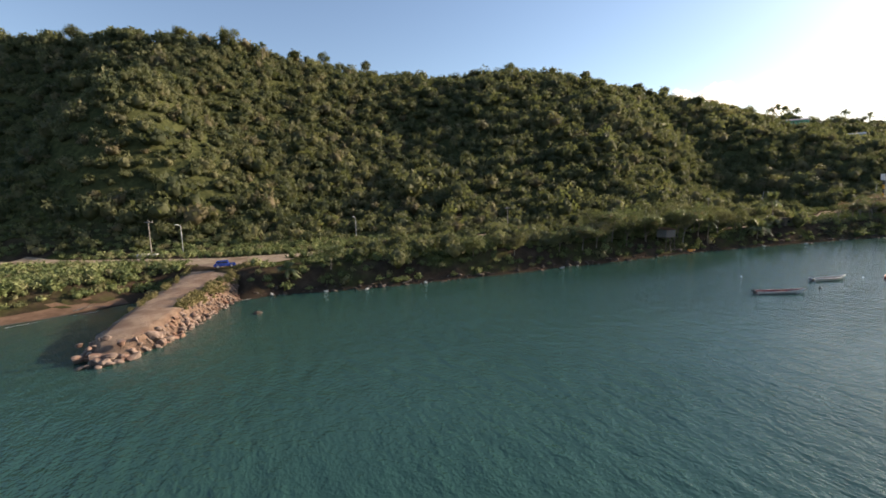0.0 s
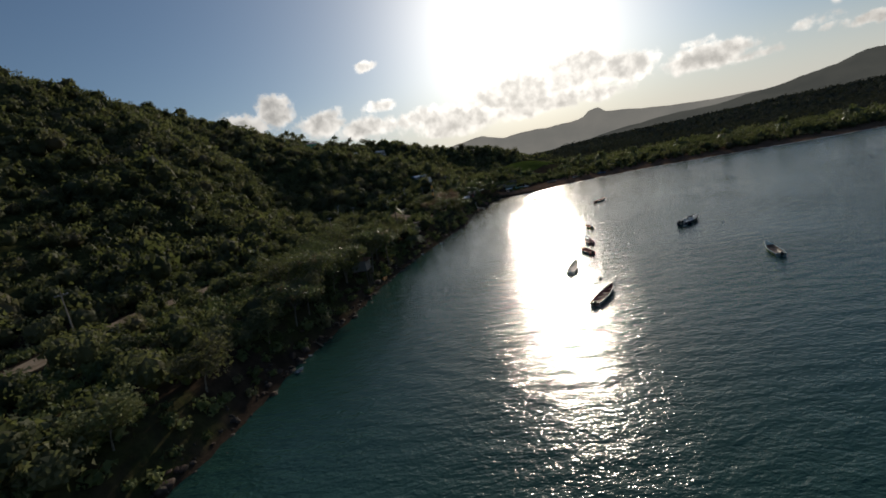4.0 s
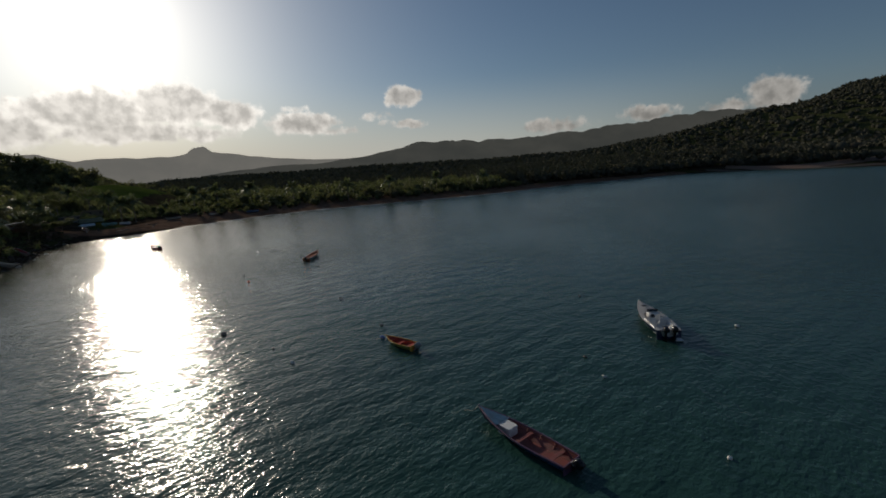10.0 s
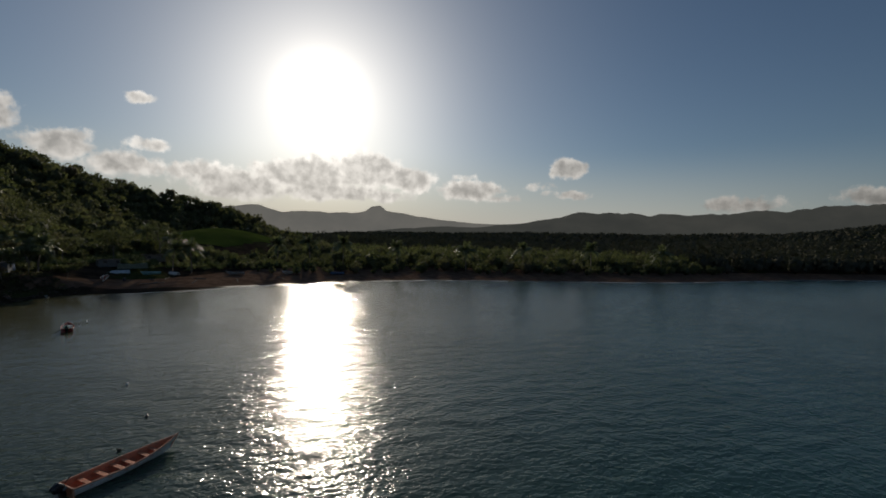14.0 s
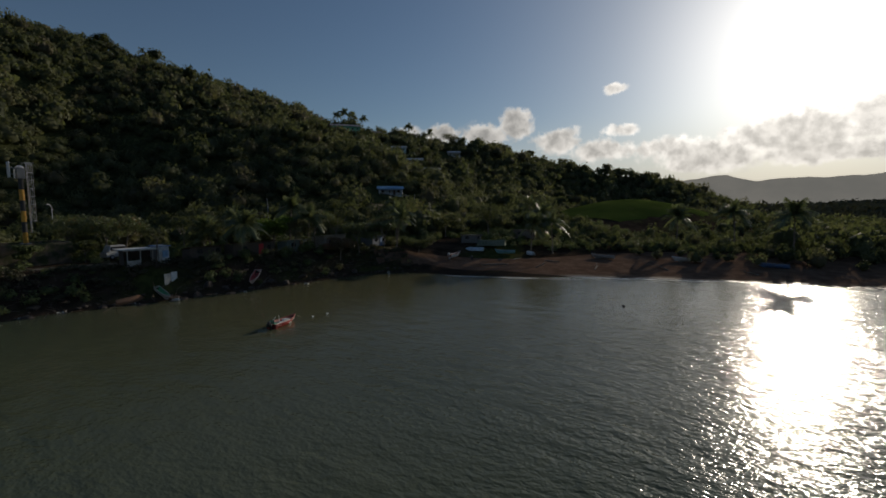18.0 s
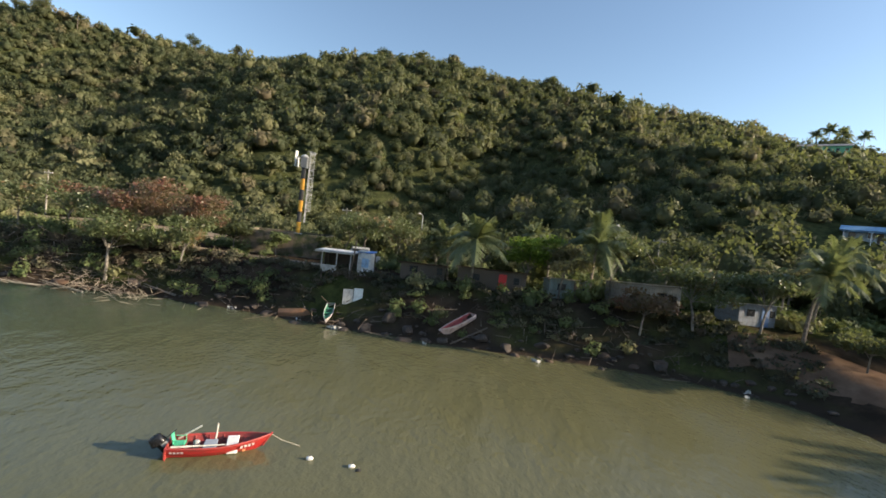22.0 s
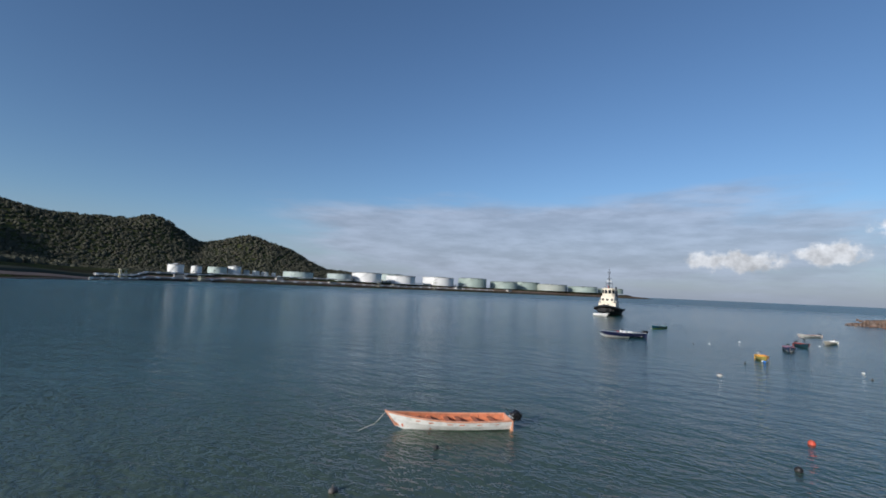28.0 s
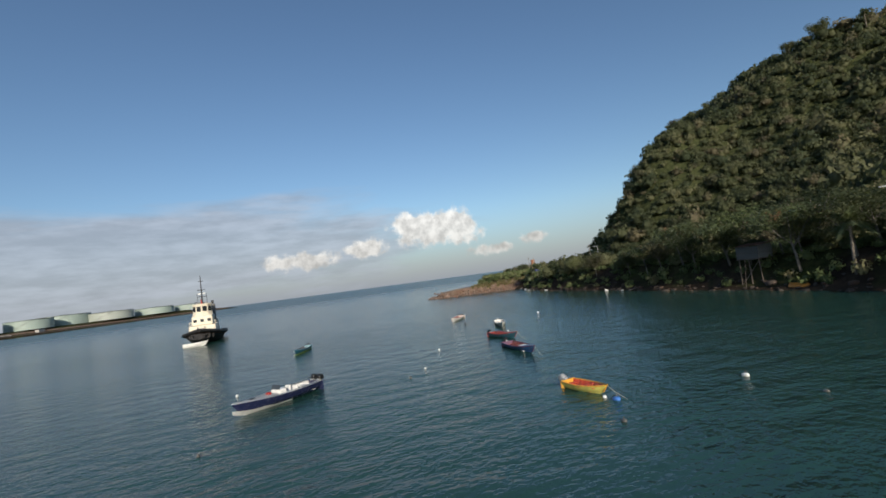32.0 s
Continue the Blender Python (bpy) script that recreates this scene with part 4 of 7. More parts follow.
WHITE, CREAM, RED, NAVY, YELLOW, ORANGE = (0.78, 0.77, 0.74), (0.72, 0.66, 0.56), (0.50, 0.035, 0.03), (0.015, 0.02, 0.06), (0.58, 0.52, 0.13), (0.62, 0.2, 0.09)
BLACK, GREY, DARK_RED, STEEL = (0.012, 0.012, 0.014), (0.32, 0.33, 0.34), (0.22, 0.03, 0.03), (0.45, 0.46, 0.47)


def box(bm, a, b, bevel=0.0):
    """A box from corner a to corner b, with slightly rounded edges."""
    made = bmesh.ops.create_cube(bm, size=1.0)["verts"]
    for v in made:
        v.co = Vector([a[i] + (b[i] - a[i]) * (v.co[i] + 0.5) for i in range(3)])
    if bevel:
        edges = list({e for v in made for e in v.link_edges})
        bmesh.ops.bevel(bm, geom=edges, offset=bevel, segments=2, affect="EDGES", profile=0.5)
    return bm


def slab(a, b, bevel=0.02):
    return box(bmesh.new(), a, b, bevel)


def rod(bm, a, b, r0, r1=None, sides=8):
    """A round bar from a to b."""
    a, b = Vector(a), Vector(b)
    r1 = r0 if r1 is None else r1
    turn = (b - a).to_track_quat("Z", "Y").to_matrix()
    rings = []
    for p, r in ((a, r0), (b, r1)):
        rings.append([bm.verts.new(p + turn @ Vector((r * math.cos(k * 6.2832 / sides), r * math.sin(k * 6.2832 / sides), 0))) for k in range(sides)])
    for k in range(sides):
        bm.faces.new((rings[0][k], rings[0][(k + 1) % sides], rings[1][(k + 1) % sides], rings[1][k]))
    bm.faces.new(rings[0][::-1])
    bm.faces.new(rings[1])
    return bm


def tube(points, radius, sides=6):
    """One bent bar through all the points."""
    bm = bmesh.new()
    points = [Vector(p) for p in points]
    rings = []
    for i, p in enumerate(points):
        way = (points[min(i + 1, len(points) - 1)] - points[max(i - 1, 0)]).normalized()
        turn = way.to_track_quat("Z", "Y").to_matrix()
        if rings:
            # keep the ring from twisting against the one before
            side = last - way * last.dot(way)
            side.normalize()
        else:
            side = turn @ Vector((1, 0, 0))
        last = side
        over = way.cross(side)
        rings.append([bm.verts.new(p + (side * math.cos(k * 6.2832 / sides) + over * math.sin(k * 6.2832 / sides)) * radius) for k in range(sides)])
    for low, high in zip(rings, rings[1:]):
        for k in range(sides):
            bm.faces.new((low[k], low[(k + 1) % sides], high[(k + 1) % sides], high[k]))
    bm.faces.new(rings[0][::-1])
    bm.faces.new(rings[-1])
    return bm


def turned(profile, sides=24):
    """A solid of revolution about z from (radius, z) pairs."""
    bm = bmesh.new()
    rings = [[bm.verts.new((r * math.cos(k * 6.2832 / sides), r * math.sin(k * 6.2832 / sides), z)) for k in range(sides)] for r, z in profile]
    for low, high in zip(rings, rings[1:]):
        for k in range(sides):
            bm.faces.new((low[k], low[(k + 1) % sides], high[(k + 1) % sides], high[k]))
    bm.faces.new(rings[0][::-1])
    bm.faces.new(rings[-1])
    return bm


def hull_lines(length, beam, depth, rise, fullness=0.36, n=22):
    """Stations from the transom (u=0) to the stem: x, half beam at the sheer, sheer height, keel height, half beam at the chine."""
    out = []
    for k in range(n):
        u = k / (n - 1)
        half = beam / 2 * (0.84 + 0.16 * math.sin(min(u / 0.45, 1) * math.pi / 2)) * (1 - max(0, (u - fullness) / (1 - fullness)) ** 2.3)
        sheer = depth + rise * max(0, (u - 0.3) / 0.7) ** 2.0 + 0.04 * (1 - u)
        keel = -0.22 + (0.22 + depth * 0.35) * max(0, (u - 0.72) / 0.28) ** 2.2
        out.append((-length / 2 + length * (u + 0.035 * u ** 3), max(half, 0.02), sheer, keel, max(half * (0.72 - 0.42 * u ** 2), 0.012)))
    return out


def skin(lines, inset, floor=None):
    """A hull skin: both sides from sheer to chine to keel. inset: how far it lies inside the outer planking."""
    bm = bmesh.new()
    rows = []
    stem, stern = lines[-1][0], lines[0][0]
    for x, half, sheer, keel, chine in lines:
        rake = 0.62 * (sheer - keel) * max(0, (x - stern) / (stem - stern) - 0.35) ** 2 / 0.42
        h, c = max(half - inset, 0.006), max(chine - inset, 0.004)
        if floor is not None:
            # the inside: kept within the outer planking at each height
            outer = [(keel, 0.0), (keel + (sheer - keel) * 0.36, chine), (keel + (sheer - keel) * 0.648, half * 0.62 + chine * 0.38), (sheer, half)]
            low = min(max(keel + inset, floor), sheer - 0.02)
            marks = []
            for z in (sheer, low + (sheer - low) * 0.5, low + 0.005, low):
                w_out = np.interp(z, [o[0] for o in outer], [o[1] for o in outer]) - inset
                marks.append((x - rake * (sheer - z) / (sheer - keel) - inset * 0.6, max(w_out, 0.004), z))
            a, b, c, d = marks
            rows.append([bm.verts.new(p) for p in (a, b, c, (d[0], 0, d[2]), (c[0], -c[1], c[2]), (b[0], -b[1], b[2]), (a[0], -a[1], a[2]))])
            continue
        low = keel + inset
        mid = low + (sheer - low) * 0.36
        rows.append([bm.verts.new(p) for p in ((x, h, sheer), (x - rake * 0.4, h * 0.62 + c * 0.38, mid + (sheer - mid) * 0.45), (x - rake * 0.8, c, mid), (x - rake, 0, low), (x - rake * 0.8, -c, mid), (x - rake * 0.4, -h * 0.62 - c * 0.38, mid + (sheer - mid) * 0.45), (x, -h, sheer))])
    for a, b in zip(rows, rows[1:]):
        for i in range(6):
            face = (a[i], b[i], b[i + 1], a[i + 1])
            bm.faces.new(face if inset else face[::-1])
    bm.faces.new(rows[0] if not inset else rows[0][::-1])
    return bm


def outboard(parent, x, y, z, mat, size=1.0, tilt=0.0, group=0):
    """An outboard motor hung on the transom, tilted up by some degrees."""
    motor = part("outboard_motor", slab((-0.12 * size, -0.11 * size, -0.05 * size), (0.1 * size, 0.11 * size, 0.12 * size), 0.02), paint(GREY, 0.5), parent, "black outboard motor hung on the transom")
    motor.matrix_local = pose(x, y, z, 0, tilt, 0)
    bm = slab((-0.42 * size, -0.19 * size, 0.1 * size), (0.12 * size, 0.19 * size, 0.52 * size), 0.1 * size)
    for v in bm.verts:
        if v.co.z > 0.4 * size:
            v.co.x = v.co.x * 0.82 - 0.02
            v.co.y *= 0.8
    part("cowling", bm, mat, motor, smooth=True)
    bm = slab((-0.28 * size, -0.06 * size, -0.75 * size), (-0.1 * size, 0.06 * size, 0.1 * size), 0.03)
    box(bm, (-0.5 * size, -0.1 * size, -0.5 * size), (-0.1 * size, 0.1 * size, -0.47 * size))
    part("leg", bm, mat, motor)
    bm = bmesh.new()
    rod(bm, (-0.12 * size, 0, -0.7 * size), (-0.45 * size, 0, -0.7 * size), 0.065 * size, 0.03 * size)
    for k in range(3):
        a = k * 2.094
        rod(bm, (-0.38 * size, 0, -0.7 * size), (-0.38 * size, 0.17 * size * math.cos(a), -0.7 * size + 0.17 * size * math.sin(a)), 0.02 * size, 0.05 * size, 5)
    part("propeller", bm, paint(STEEL, 0.3), motor)
    part("tiller", tube([(0.05 * size, 0, 0.18 * size), (0.6 * size, 0.06, 0.26 * size)], 0.022), paint(BLACK), motor)
    return motor


def pirogue(label, at, turn, length, beam, outside, inside, rail, thwarts=4, deck=None, motor=BLACK, depth=0.55, rise=0.45, stripe=None, tilt=-38, name="fishing_boat", low=0.78):
    """An open wooden fishing boat with thwarts and an outboard."""
    boat = thing(name, label, "boat", (*at, 0.0), turn, "moored boats")
    boat.scale = (1.0, 0.95, low)
    lines = hull_lines(length, beam, depth, rise)
    part("hull", skin(lines, 0.0), paint(outside, 0.4, 0.35), boat, smooth=False)
    part("lining", skin(lines, 0.05, 0.02), paint(inside, 0.55, 0.5), boat)
    for s in (1, -1):
        bm = tube([(r[0], s * (r[1] - 0.02), r[2]) for r in lines], 0.05)
        part("gunwale", bm, paint(rail, 0.5, 0.4), boat)
    part("transom", slab((lines[0][0] - 0.03, -lines[0][1], -0.1), (lines[0][0] + 0.05, lines[0][1], lines[0][2] + 0.03), 0.015), paint(rail, 0.5, 0.4), boat)
    part("stem", tube([(lines[-1][0] - 0.62 * (lines[-1][2] - lines[-1][3]), 0, lines[-1][3]), (lines[-1][0] + 0.05, 0, lines[-1][2] + 0.08)], 0.045), paint(rail, 0.5, 0.4), boat)
    for k in range(thwarts):
        u = 0.16 + 0.62 * k / max(thwarts - 1, 1)
        row = lines[round(u * (len(lines) - 1))]
        part("thwart", slab((row[0] - 0.13, -row[1] + 0.05, row[2] - 0.2), (row[0] + 0.13, row[1] - 0.05, row[2] - 0.15), 0.012), paint(inside, 0.6, 0.55), boat)
    for k in range(5):
        u = 0.12 + 0.14 * k
        row = lines[round(u * (len(lines) - 1))]
        for s in (1, -1):
            part("rib", rod(bmesh.new(), (row[0], s * (row[1] - 0.07), row[2] - 0.03), (row[0], s * (row[4] - 0.05), 0.06), 0.028, None, 5), paint(inside, 0.6, 0.5), boat)
    if deck:
        bm = bmesh.new()
        fore = lines[15:]
        left = [bm.verts.new((r[0], r[1], r[2] + 0.02)) for r in fore]
        mid = [bm.verts.new((r[0], 0, r[2] + 0.08)) for r in fore]
        right = [bm.verts.new((r[0], -r[1], r[2] + 0.02)) for r in fore]
        for i in range(len(fore) - 1):
            bm.faces.new((left[i], mid[i], mid[i + 1], left[i + 1]))
            bm.faces.new((mid[i], right[i], right[i + 1], mid[i + 1]))
        bmesh.ops.solidify(bm, geom=bm.faces[:], thickness=0.03)
        part("foredeck", bm, paint(deck, 0.4, 0.35), boat)
    if stripe:
        for s in (1, -1):
            bm = bmesh.new()
            for a, b in zip(lines, lines[1:]):
                q = [Vector((r[0], s * (r[4] + (r[1] - r[4]) * f + 0.012), 0)) for r, f in ((a, 0.28), (b, 0.28))]
                za, zb = (0.02 + 0.25 * r[3] * (r[3] > 0) for r in (a, b))
                bm.faces.new([bm.verts.new(p) for p in ((q[0].x, q[0].y, za), (q[1].x, q[1].y, zb), (q[1].x, q[1].y + s * 0.02, zb + 0.12), (q[0].x, q[0].y + s * 0.02, za + 0.12))])
            bmesh.ops.solidify(bm, geom=bm.faces[:], thickness=0.01)
            part("stripe", bm, paint(stripe, 0.5, 0.3), boat)
    if motor:
        outboard(boat, lines[0][0] - 0.08, 0, lines[0][2] - 0.05, paint(motor, 0.25, 0.1), 1.15, tilt)
    part("mooring_line", tube([(lines[-1][0], 0, lines[-1][2]), (lines[-1][0] + 0.5, 0.05, 0.35), (lines[-1][0] + 1.5, 0.1, -0.1)], 0.016, 5), paint((0.4, 0.36, 0.28), 0.9), boat)
    return boat, lines


pirogue("long white fishing boat with dark red interior", (55.4, 70.8), -8, 7.4, 1.75, WHITE, DARK_RED, (0.62, 0.5, 0.45), 4)
pirogue("cream-white open fishing boat with pale thwarts", (70.4, 78.8), 6, 6.6, 1.6, CREAM, (0.40, 0.36, 0.31), WHITE, 5, motor=GREY)
pirogue("dark teal fishing boat with red foredeck and interior", (82.5, 79.2), 36, 5.2, 1.6, (0.02, 0.09, 0.13), (0.30, 0.05, 0.04), DARK_RED, 3, (0.34, 0.06, 0.06))
pirogue("blue fishing boat with pale blue foredeck and purple rail", (92.0, 80.8), 22, 6.4, 1.7, (0.025, 0.085, 0.22), (0.26, 0.07, 0.06), (0.13, 0.06, 0.12), 3, (0.16, 0.34, 0.5))
pirogue("small yellow rowing boat with red interior, grey motor", (108.4, 84.2), 34, 3.3, 1.35, YELLOW, (0.55, 0.06, 0.03), (0.70, 0.35, 0.04), 3, motor=GREY, depth=0.5, rise=0.25)
pirogue("white open fishing boat with orange interior, tilted motor", (157.3, 90.7), -21, 6.0, 1.7, WHITE, ORANGE, (0.70, 0.33, 0.2), 6, low=0.85)
pirogue("narrow blue fishing boat with pale blue bow and rail", (74.8, 49.8), 10, 6.8, 1.55, (0.02, 0.14, 0.22), (0.14, 0.10, 0.09), (0.16, 0.30, 0.36), 5, (0.16, 0.36, 0.46), stripe=(0.45, 0.6, 0.05))
red_boat, lines = pirogue("bright red fishing skiff with cluttered open interior", (191.5, 126.0), 41, 4.0, 1.55, (0.38, 0.022, 0.022), (0.24, 0.03, 0.03), (0.36, 0.04, 0.035), 2, depth=0.47, rise=0.26, low=0.92)
# illegible white lettering on the red hull
for u0, wide, high in ((0.70, 0.62, 0.15), (0.06, 0.5, 0.12)):
    for s in (1, -1):
        r = lines[round(u0 * 21)]
        r2 = lines[min(round(u0 * 21) + 3, 21)]
        for k in range(4):
            f0, f1 = k / 4, k / 4 + 0.17
            bm = bmesh.new()
            pts = [Vector((r[0] + (r2[0] - r[0]) * f, s * (r[1] + (r2[1] - r[1]) * f + 0.03), (r[2] + (r2[2] - r[2]) * f) - 0.1)) for f in (f0, f1)]
            bm.faces.new([bm.verts.new(p) for p in (pts[0], pts[1], pts[1] - Vector((0, s * 0.045, high)), pts[0] - Vector((0, s * 0.045, high)))])
            bmesh.ops.solidify(bm, geom=bm.faces[:], thickness=0.008)
            part("lettering_bar", bm, paint(WHITE, 0.5), red_boat)


def in_boat(boat, x, y, z, turn=0.0):
    return boat.matrix_world @ pose(x, y, z, 0, 0, turn)


def plastic_chair(m):
    chair = thing("plastic_chair", "green plastic chair standing in the red skiff", "chair")
    chair.matrix_world = m
    mat = paint((0.05, 0.42, 0.25), 0.35, 0.1)
    part("seat", slab((-0.22, -0.22, 0.36), (0.22, 0.22, 0.4), 0.02), mat, chair)
    bm = slab((-0.26, -0.22, 0.4), (-0.21, 0.22, 0.84), 0.02)
    for v in bm.verts:
        v.co.x -= (v.co.z - 0.4) * 0.2
    part("backrest", bm, mat, chair)
    for sx in (-0.19, 0.19):
        for sy in (-0.19, 0.19):
            part("leg", rod(bmesh.new(), (sx * 1.15, sy * 1.15, 0), (sx, sy, 0.37), 0.025), mat, chair)
    for sy in (-0.24, 0.24):
        part("armrest", tube([(-0.22, sy, 0.6), (0.18, sy, 0.6), (0.2, sy, 0.38)], 0.022), mat, chair)


def cool_box(m, label, color, lid, size):
    ob = thing("cool_box", label, "box")
    ob.matrix_world = m
    part("body", slab((-size[0] / 2, -size[1] / 2, 0), (size[0] / 2, size[1] / 2, size[2] * 0.82), 0.03), paint(color, 0.5, 0.2), ob)
    part("lid", slab((-size[0] / 2 - 0.015, -size[1] / 2 - 0.015, size[2] * 0.82), (size[0] / 2 + 0.015, size[1] / 2 + 0.015, size[2]), 0.03), paint(lid, 0.5, 0.15), ob)
    for s in (1, -1):
        part("handle", slab((-0.1, s * size[1] / 2 - 0.02, size[2] * 0.55), (0.1, s * size[1] / 2 + 0.02, size[2] * 0.62), 0.01), paint(lid, 0.5), ob)


plastic_chair(in_boat(red_boat, -1.55, 0.05, 0.03, 0))
cool_box(in_boat(red_boat, 0.55, 0, 0.03, 90), "long white cool box across the red skiff", WHITE, WHITE, (0.85, 0.45, 0.44))
cool_box(in_boat(red_boat, -0.35, 0, 0.03, 90), "blue-grey fish crate in the red skiff", (0.20, 0.24, 0.30), (0.28, 0.32, 0.38), (0.72, 0.5, 0.34))
cool_box(in_boat(bpy.data.objects["fishing_boat.003"], 1.1, 0, 0.03, 0), "white box in the blue fishing boat", WHITE, WHITE, (0.9, 0.7, 0.55))
for a, b in (((-1.7, 0.5, 0.4), (-0.8, 0.35, 1.0)), ((-0.2, 0.4, 0.2), (-0.15, 0.46, 1.05)), ((-1.8, -0.5, 0.5), (0.3, -0.55, 0.54))):
    ob = part("pole", rod(bmesh.new(), a, b, 0.04, 0.03), paint((0.7, 0.66, 0.58), 0.6))
    ob.matrix_world = red_boat.matrix_world.copy()
    tagged(ob, "pale wooden pole leaning in the red skiff", "pole", "poles in the red skiff")
for bx, by, z0 in ((-0.95, 0.3, 0.1), (0.98, -0.14, 0.12), (1.12, 0.12, 0.15)):
    bm = turned([(0.12, 0), (0.14, 0.05), (0.14, 0.28), (0.10, 0.34), (0.04, 0.36)], 12)
    ob = part("bucket", bm, paint(ORANGE if by < 0 else GREY, 0.5))
    ob.matrix_world = in_boat(red_boat, bx, by, 0.03)
    tagged(ob, "small plastic bucket in the red skiff", "bucket", "buckets")


def speedboat(at, turn):
    boat = thing("speedboat", "navy-hulled open speedboat with white deck, twin black outboards", "boat", (*at, 0.0), turn, "moored boats")
    boat.scale = (0.85, 1.0, 0.85)
    lines = hull_lines(8.8, 2.35, 0.85, 0.32, 0.25, 26)
    part("hull", skin(lines, 0.0), paint(NAVY, 0.15, 0.08), boat, smooth=True)
    part("cockpit_lining", skin(lines[:15], 0.3, 0.35), paint((0.72, 0.71, 0.68), 0.5, 0.25), boat)
    for s in (1, -1):
        bm = bmesh.new()
        for a, b in zip(lines[:14], lines[1:15]):
            bm.faces.new([bm.verts.new(p) for p in ((a[0], s * (a[1] + 0.03), a[2] + 0.03), (b[0], s * (b[1] + 0.03), b[2] + 0.03), (b[0], s * max(b[1] - 0.36, 0.02), b[2] + 0.06), (a[0], s * max(a[1] - 0.36, 0.02), a[2] + 0.06))][:: s])
        bmesh.ops.solidify(bm, geom=bm.faces[:], thickness=0.05)
        part("side_deck", bm, paint(WHITE, 0.3, 0.15), boat)
        bm = bmesh.new()
        for a, b in zip(lines[10:], lines[11:]):
            q = [(r[0], s * (r[4] + (r[1] - r[4]) * f + 0.02), r[3] + (r[2] - r[3]) * g) for r in (a, b) for f, g in ((0.05, 0.42), (-0.9, 0.06))]
            bm.faces.new([bm.verts.new(p) for p in (q[0], q[2], q[3], q[1])])
        bmesh.ops.solidify(bm, geom=bm.faces[:], thickness=0.02)
        part("white_bottom", bm, paint(WHITE, 0.3, 0.15), boat)
    bm = bmesh.new()
    fore = lines[14:]
    for a, b in zip(fore, fore[1:]):
        for s in (1, -1):
            bm.faces.new([bm.verts.new(p) for p in ((a[0], s * (a[1] + 0.03), a[2] + 0.03), (b[0], s * (b[1] + 0.03), b[2] + 0.03), (b[0], 0, b[2] + 0.13), (a[0], 0, a[2] + 0.13))][:: s])
    bmesh.ops.solidify(bm, geom=bm.faces[:], thickness=0.05)
    part("foredeck", bm, paint((0.74, 0.74, 0.73), 0.35, 0.15), boat)
    console = part("console", slab((-0.5, -0.5, 0.25), (0.4, 0.5, 1.3), 0.12), paint(WHITE, 0.3, 0.1), boat)
    bm = slab((0.3, -0.48, 1.25), (0.36, 0.48, 1.65), 0.01)
    for v in bm.verts:
        v.co.x -= (v.co.z - 1.25) * 0.5
    part("windscreen", bm, paint((0.05, 0.06, 0.07), 0.08, 0.0), console)
    part("steering_wheel", turned([(0.17, 0), (0.2, 0.02), (0.17, 0.04)], 16), paint(BLACK), console).matrix_local = pose(-0.6, 0.2, 1.1, 0, -60, 0)
    for y in (-0.42, 0.42):
        seat = part("seat", slab((-1.5, y - 0.3, 0.25), (-0.95, y + 0.3, 0.75), 0.06), paint(WHITE, 0.45, 0.2), boat)
        part("backrest", slab((-1.6, y - 0.3, 0.7), (-1.45, y + 0.3, 1.2), 0.06), paint(WHITE, 0.45, 0.2), seat)
    part("stern_bench", slab((-3.6, -0.85, 0.25), (-3.0, 0.85, 0.7), 0.06), paint((0.6, 0.58, 0.54), 0.5, 0.3), boat)
    part("bow_bench", slab((1.2, -0.45, 0.25), (2.1, 0.45, 0.62), 0.06), paint((0.6, 0.58, 0.54), 0.5, 0.3), boat)
    part("hatch", slab((2.6, -0.22, 1.13), (3.05, 0.22, 1.19), 0.02), paint(BLACK, 0.3), boat)
    part("red_bag", slab((0.9, -0.2, 0.9), (1.25, 0.2, 1.22), 0.08), paint(RED, 0.6), boat, "red bag on the bow bench")
    part("transom", slab((lines[0][0] - 0.06, -lines[0][1], -0.15), (lines[0][0] + 0.1, lines[0][1], lines[0][2] + 0.02), 0.03), paint(NAVY, 0.2, 0.1), boat)
    part("swim_step", slab((lines[0][0] - 0.75, -0.35 - 0.6, 0.05), (lines[0][0], -0.35, 0.16), 0.02), paint(WHITE, 0.4), boat)
    for y in (-0.36, 0.36):
        outboard(boat, lines[0][0] - 0.15, y, lines[0][2] - 0.05, paint(BLACK, 0.15, 0.05), 1.25, -12)
    for s in (1, -1):
        part("grab_rail", tube([(lines[2][0], s * lines[2][1] * 0.92, 0.95), (lines[9][0], s * lines[9][1] * 0.92, 1.0)], 0.02), paint(STEEL, 0.2, 0, 1.0), boat)


speedboat((103.6, 61.5), -23)


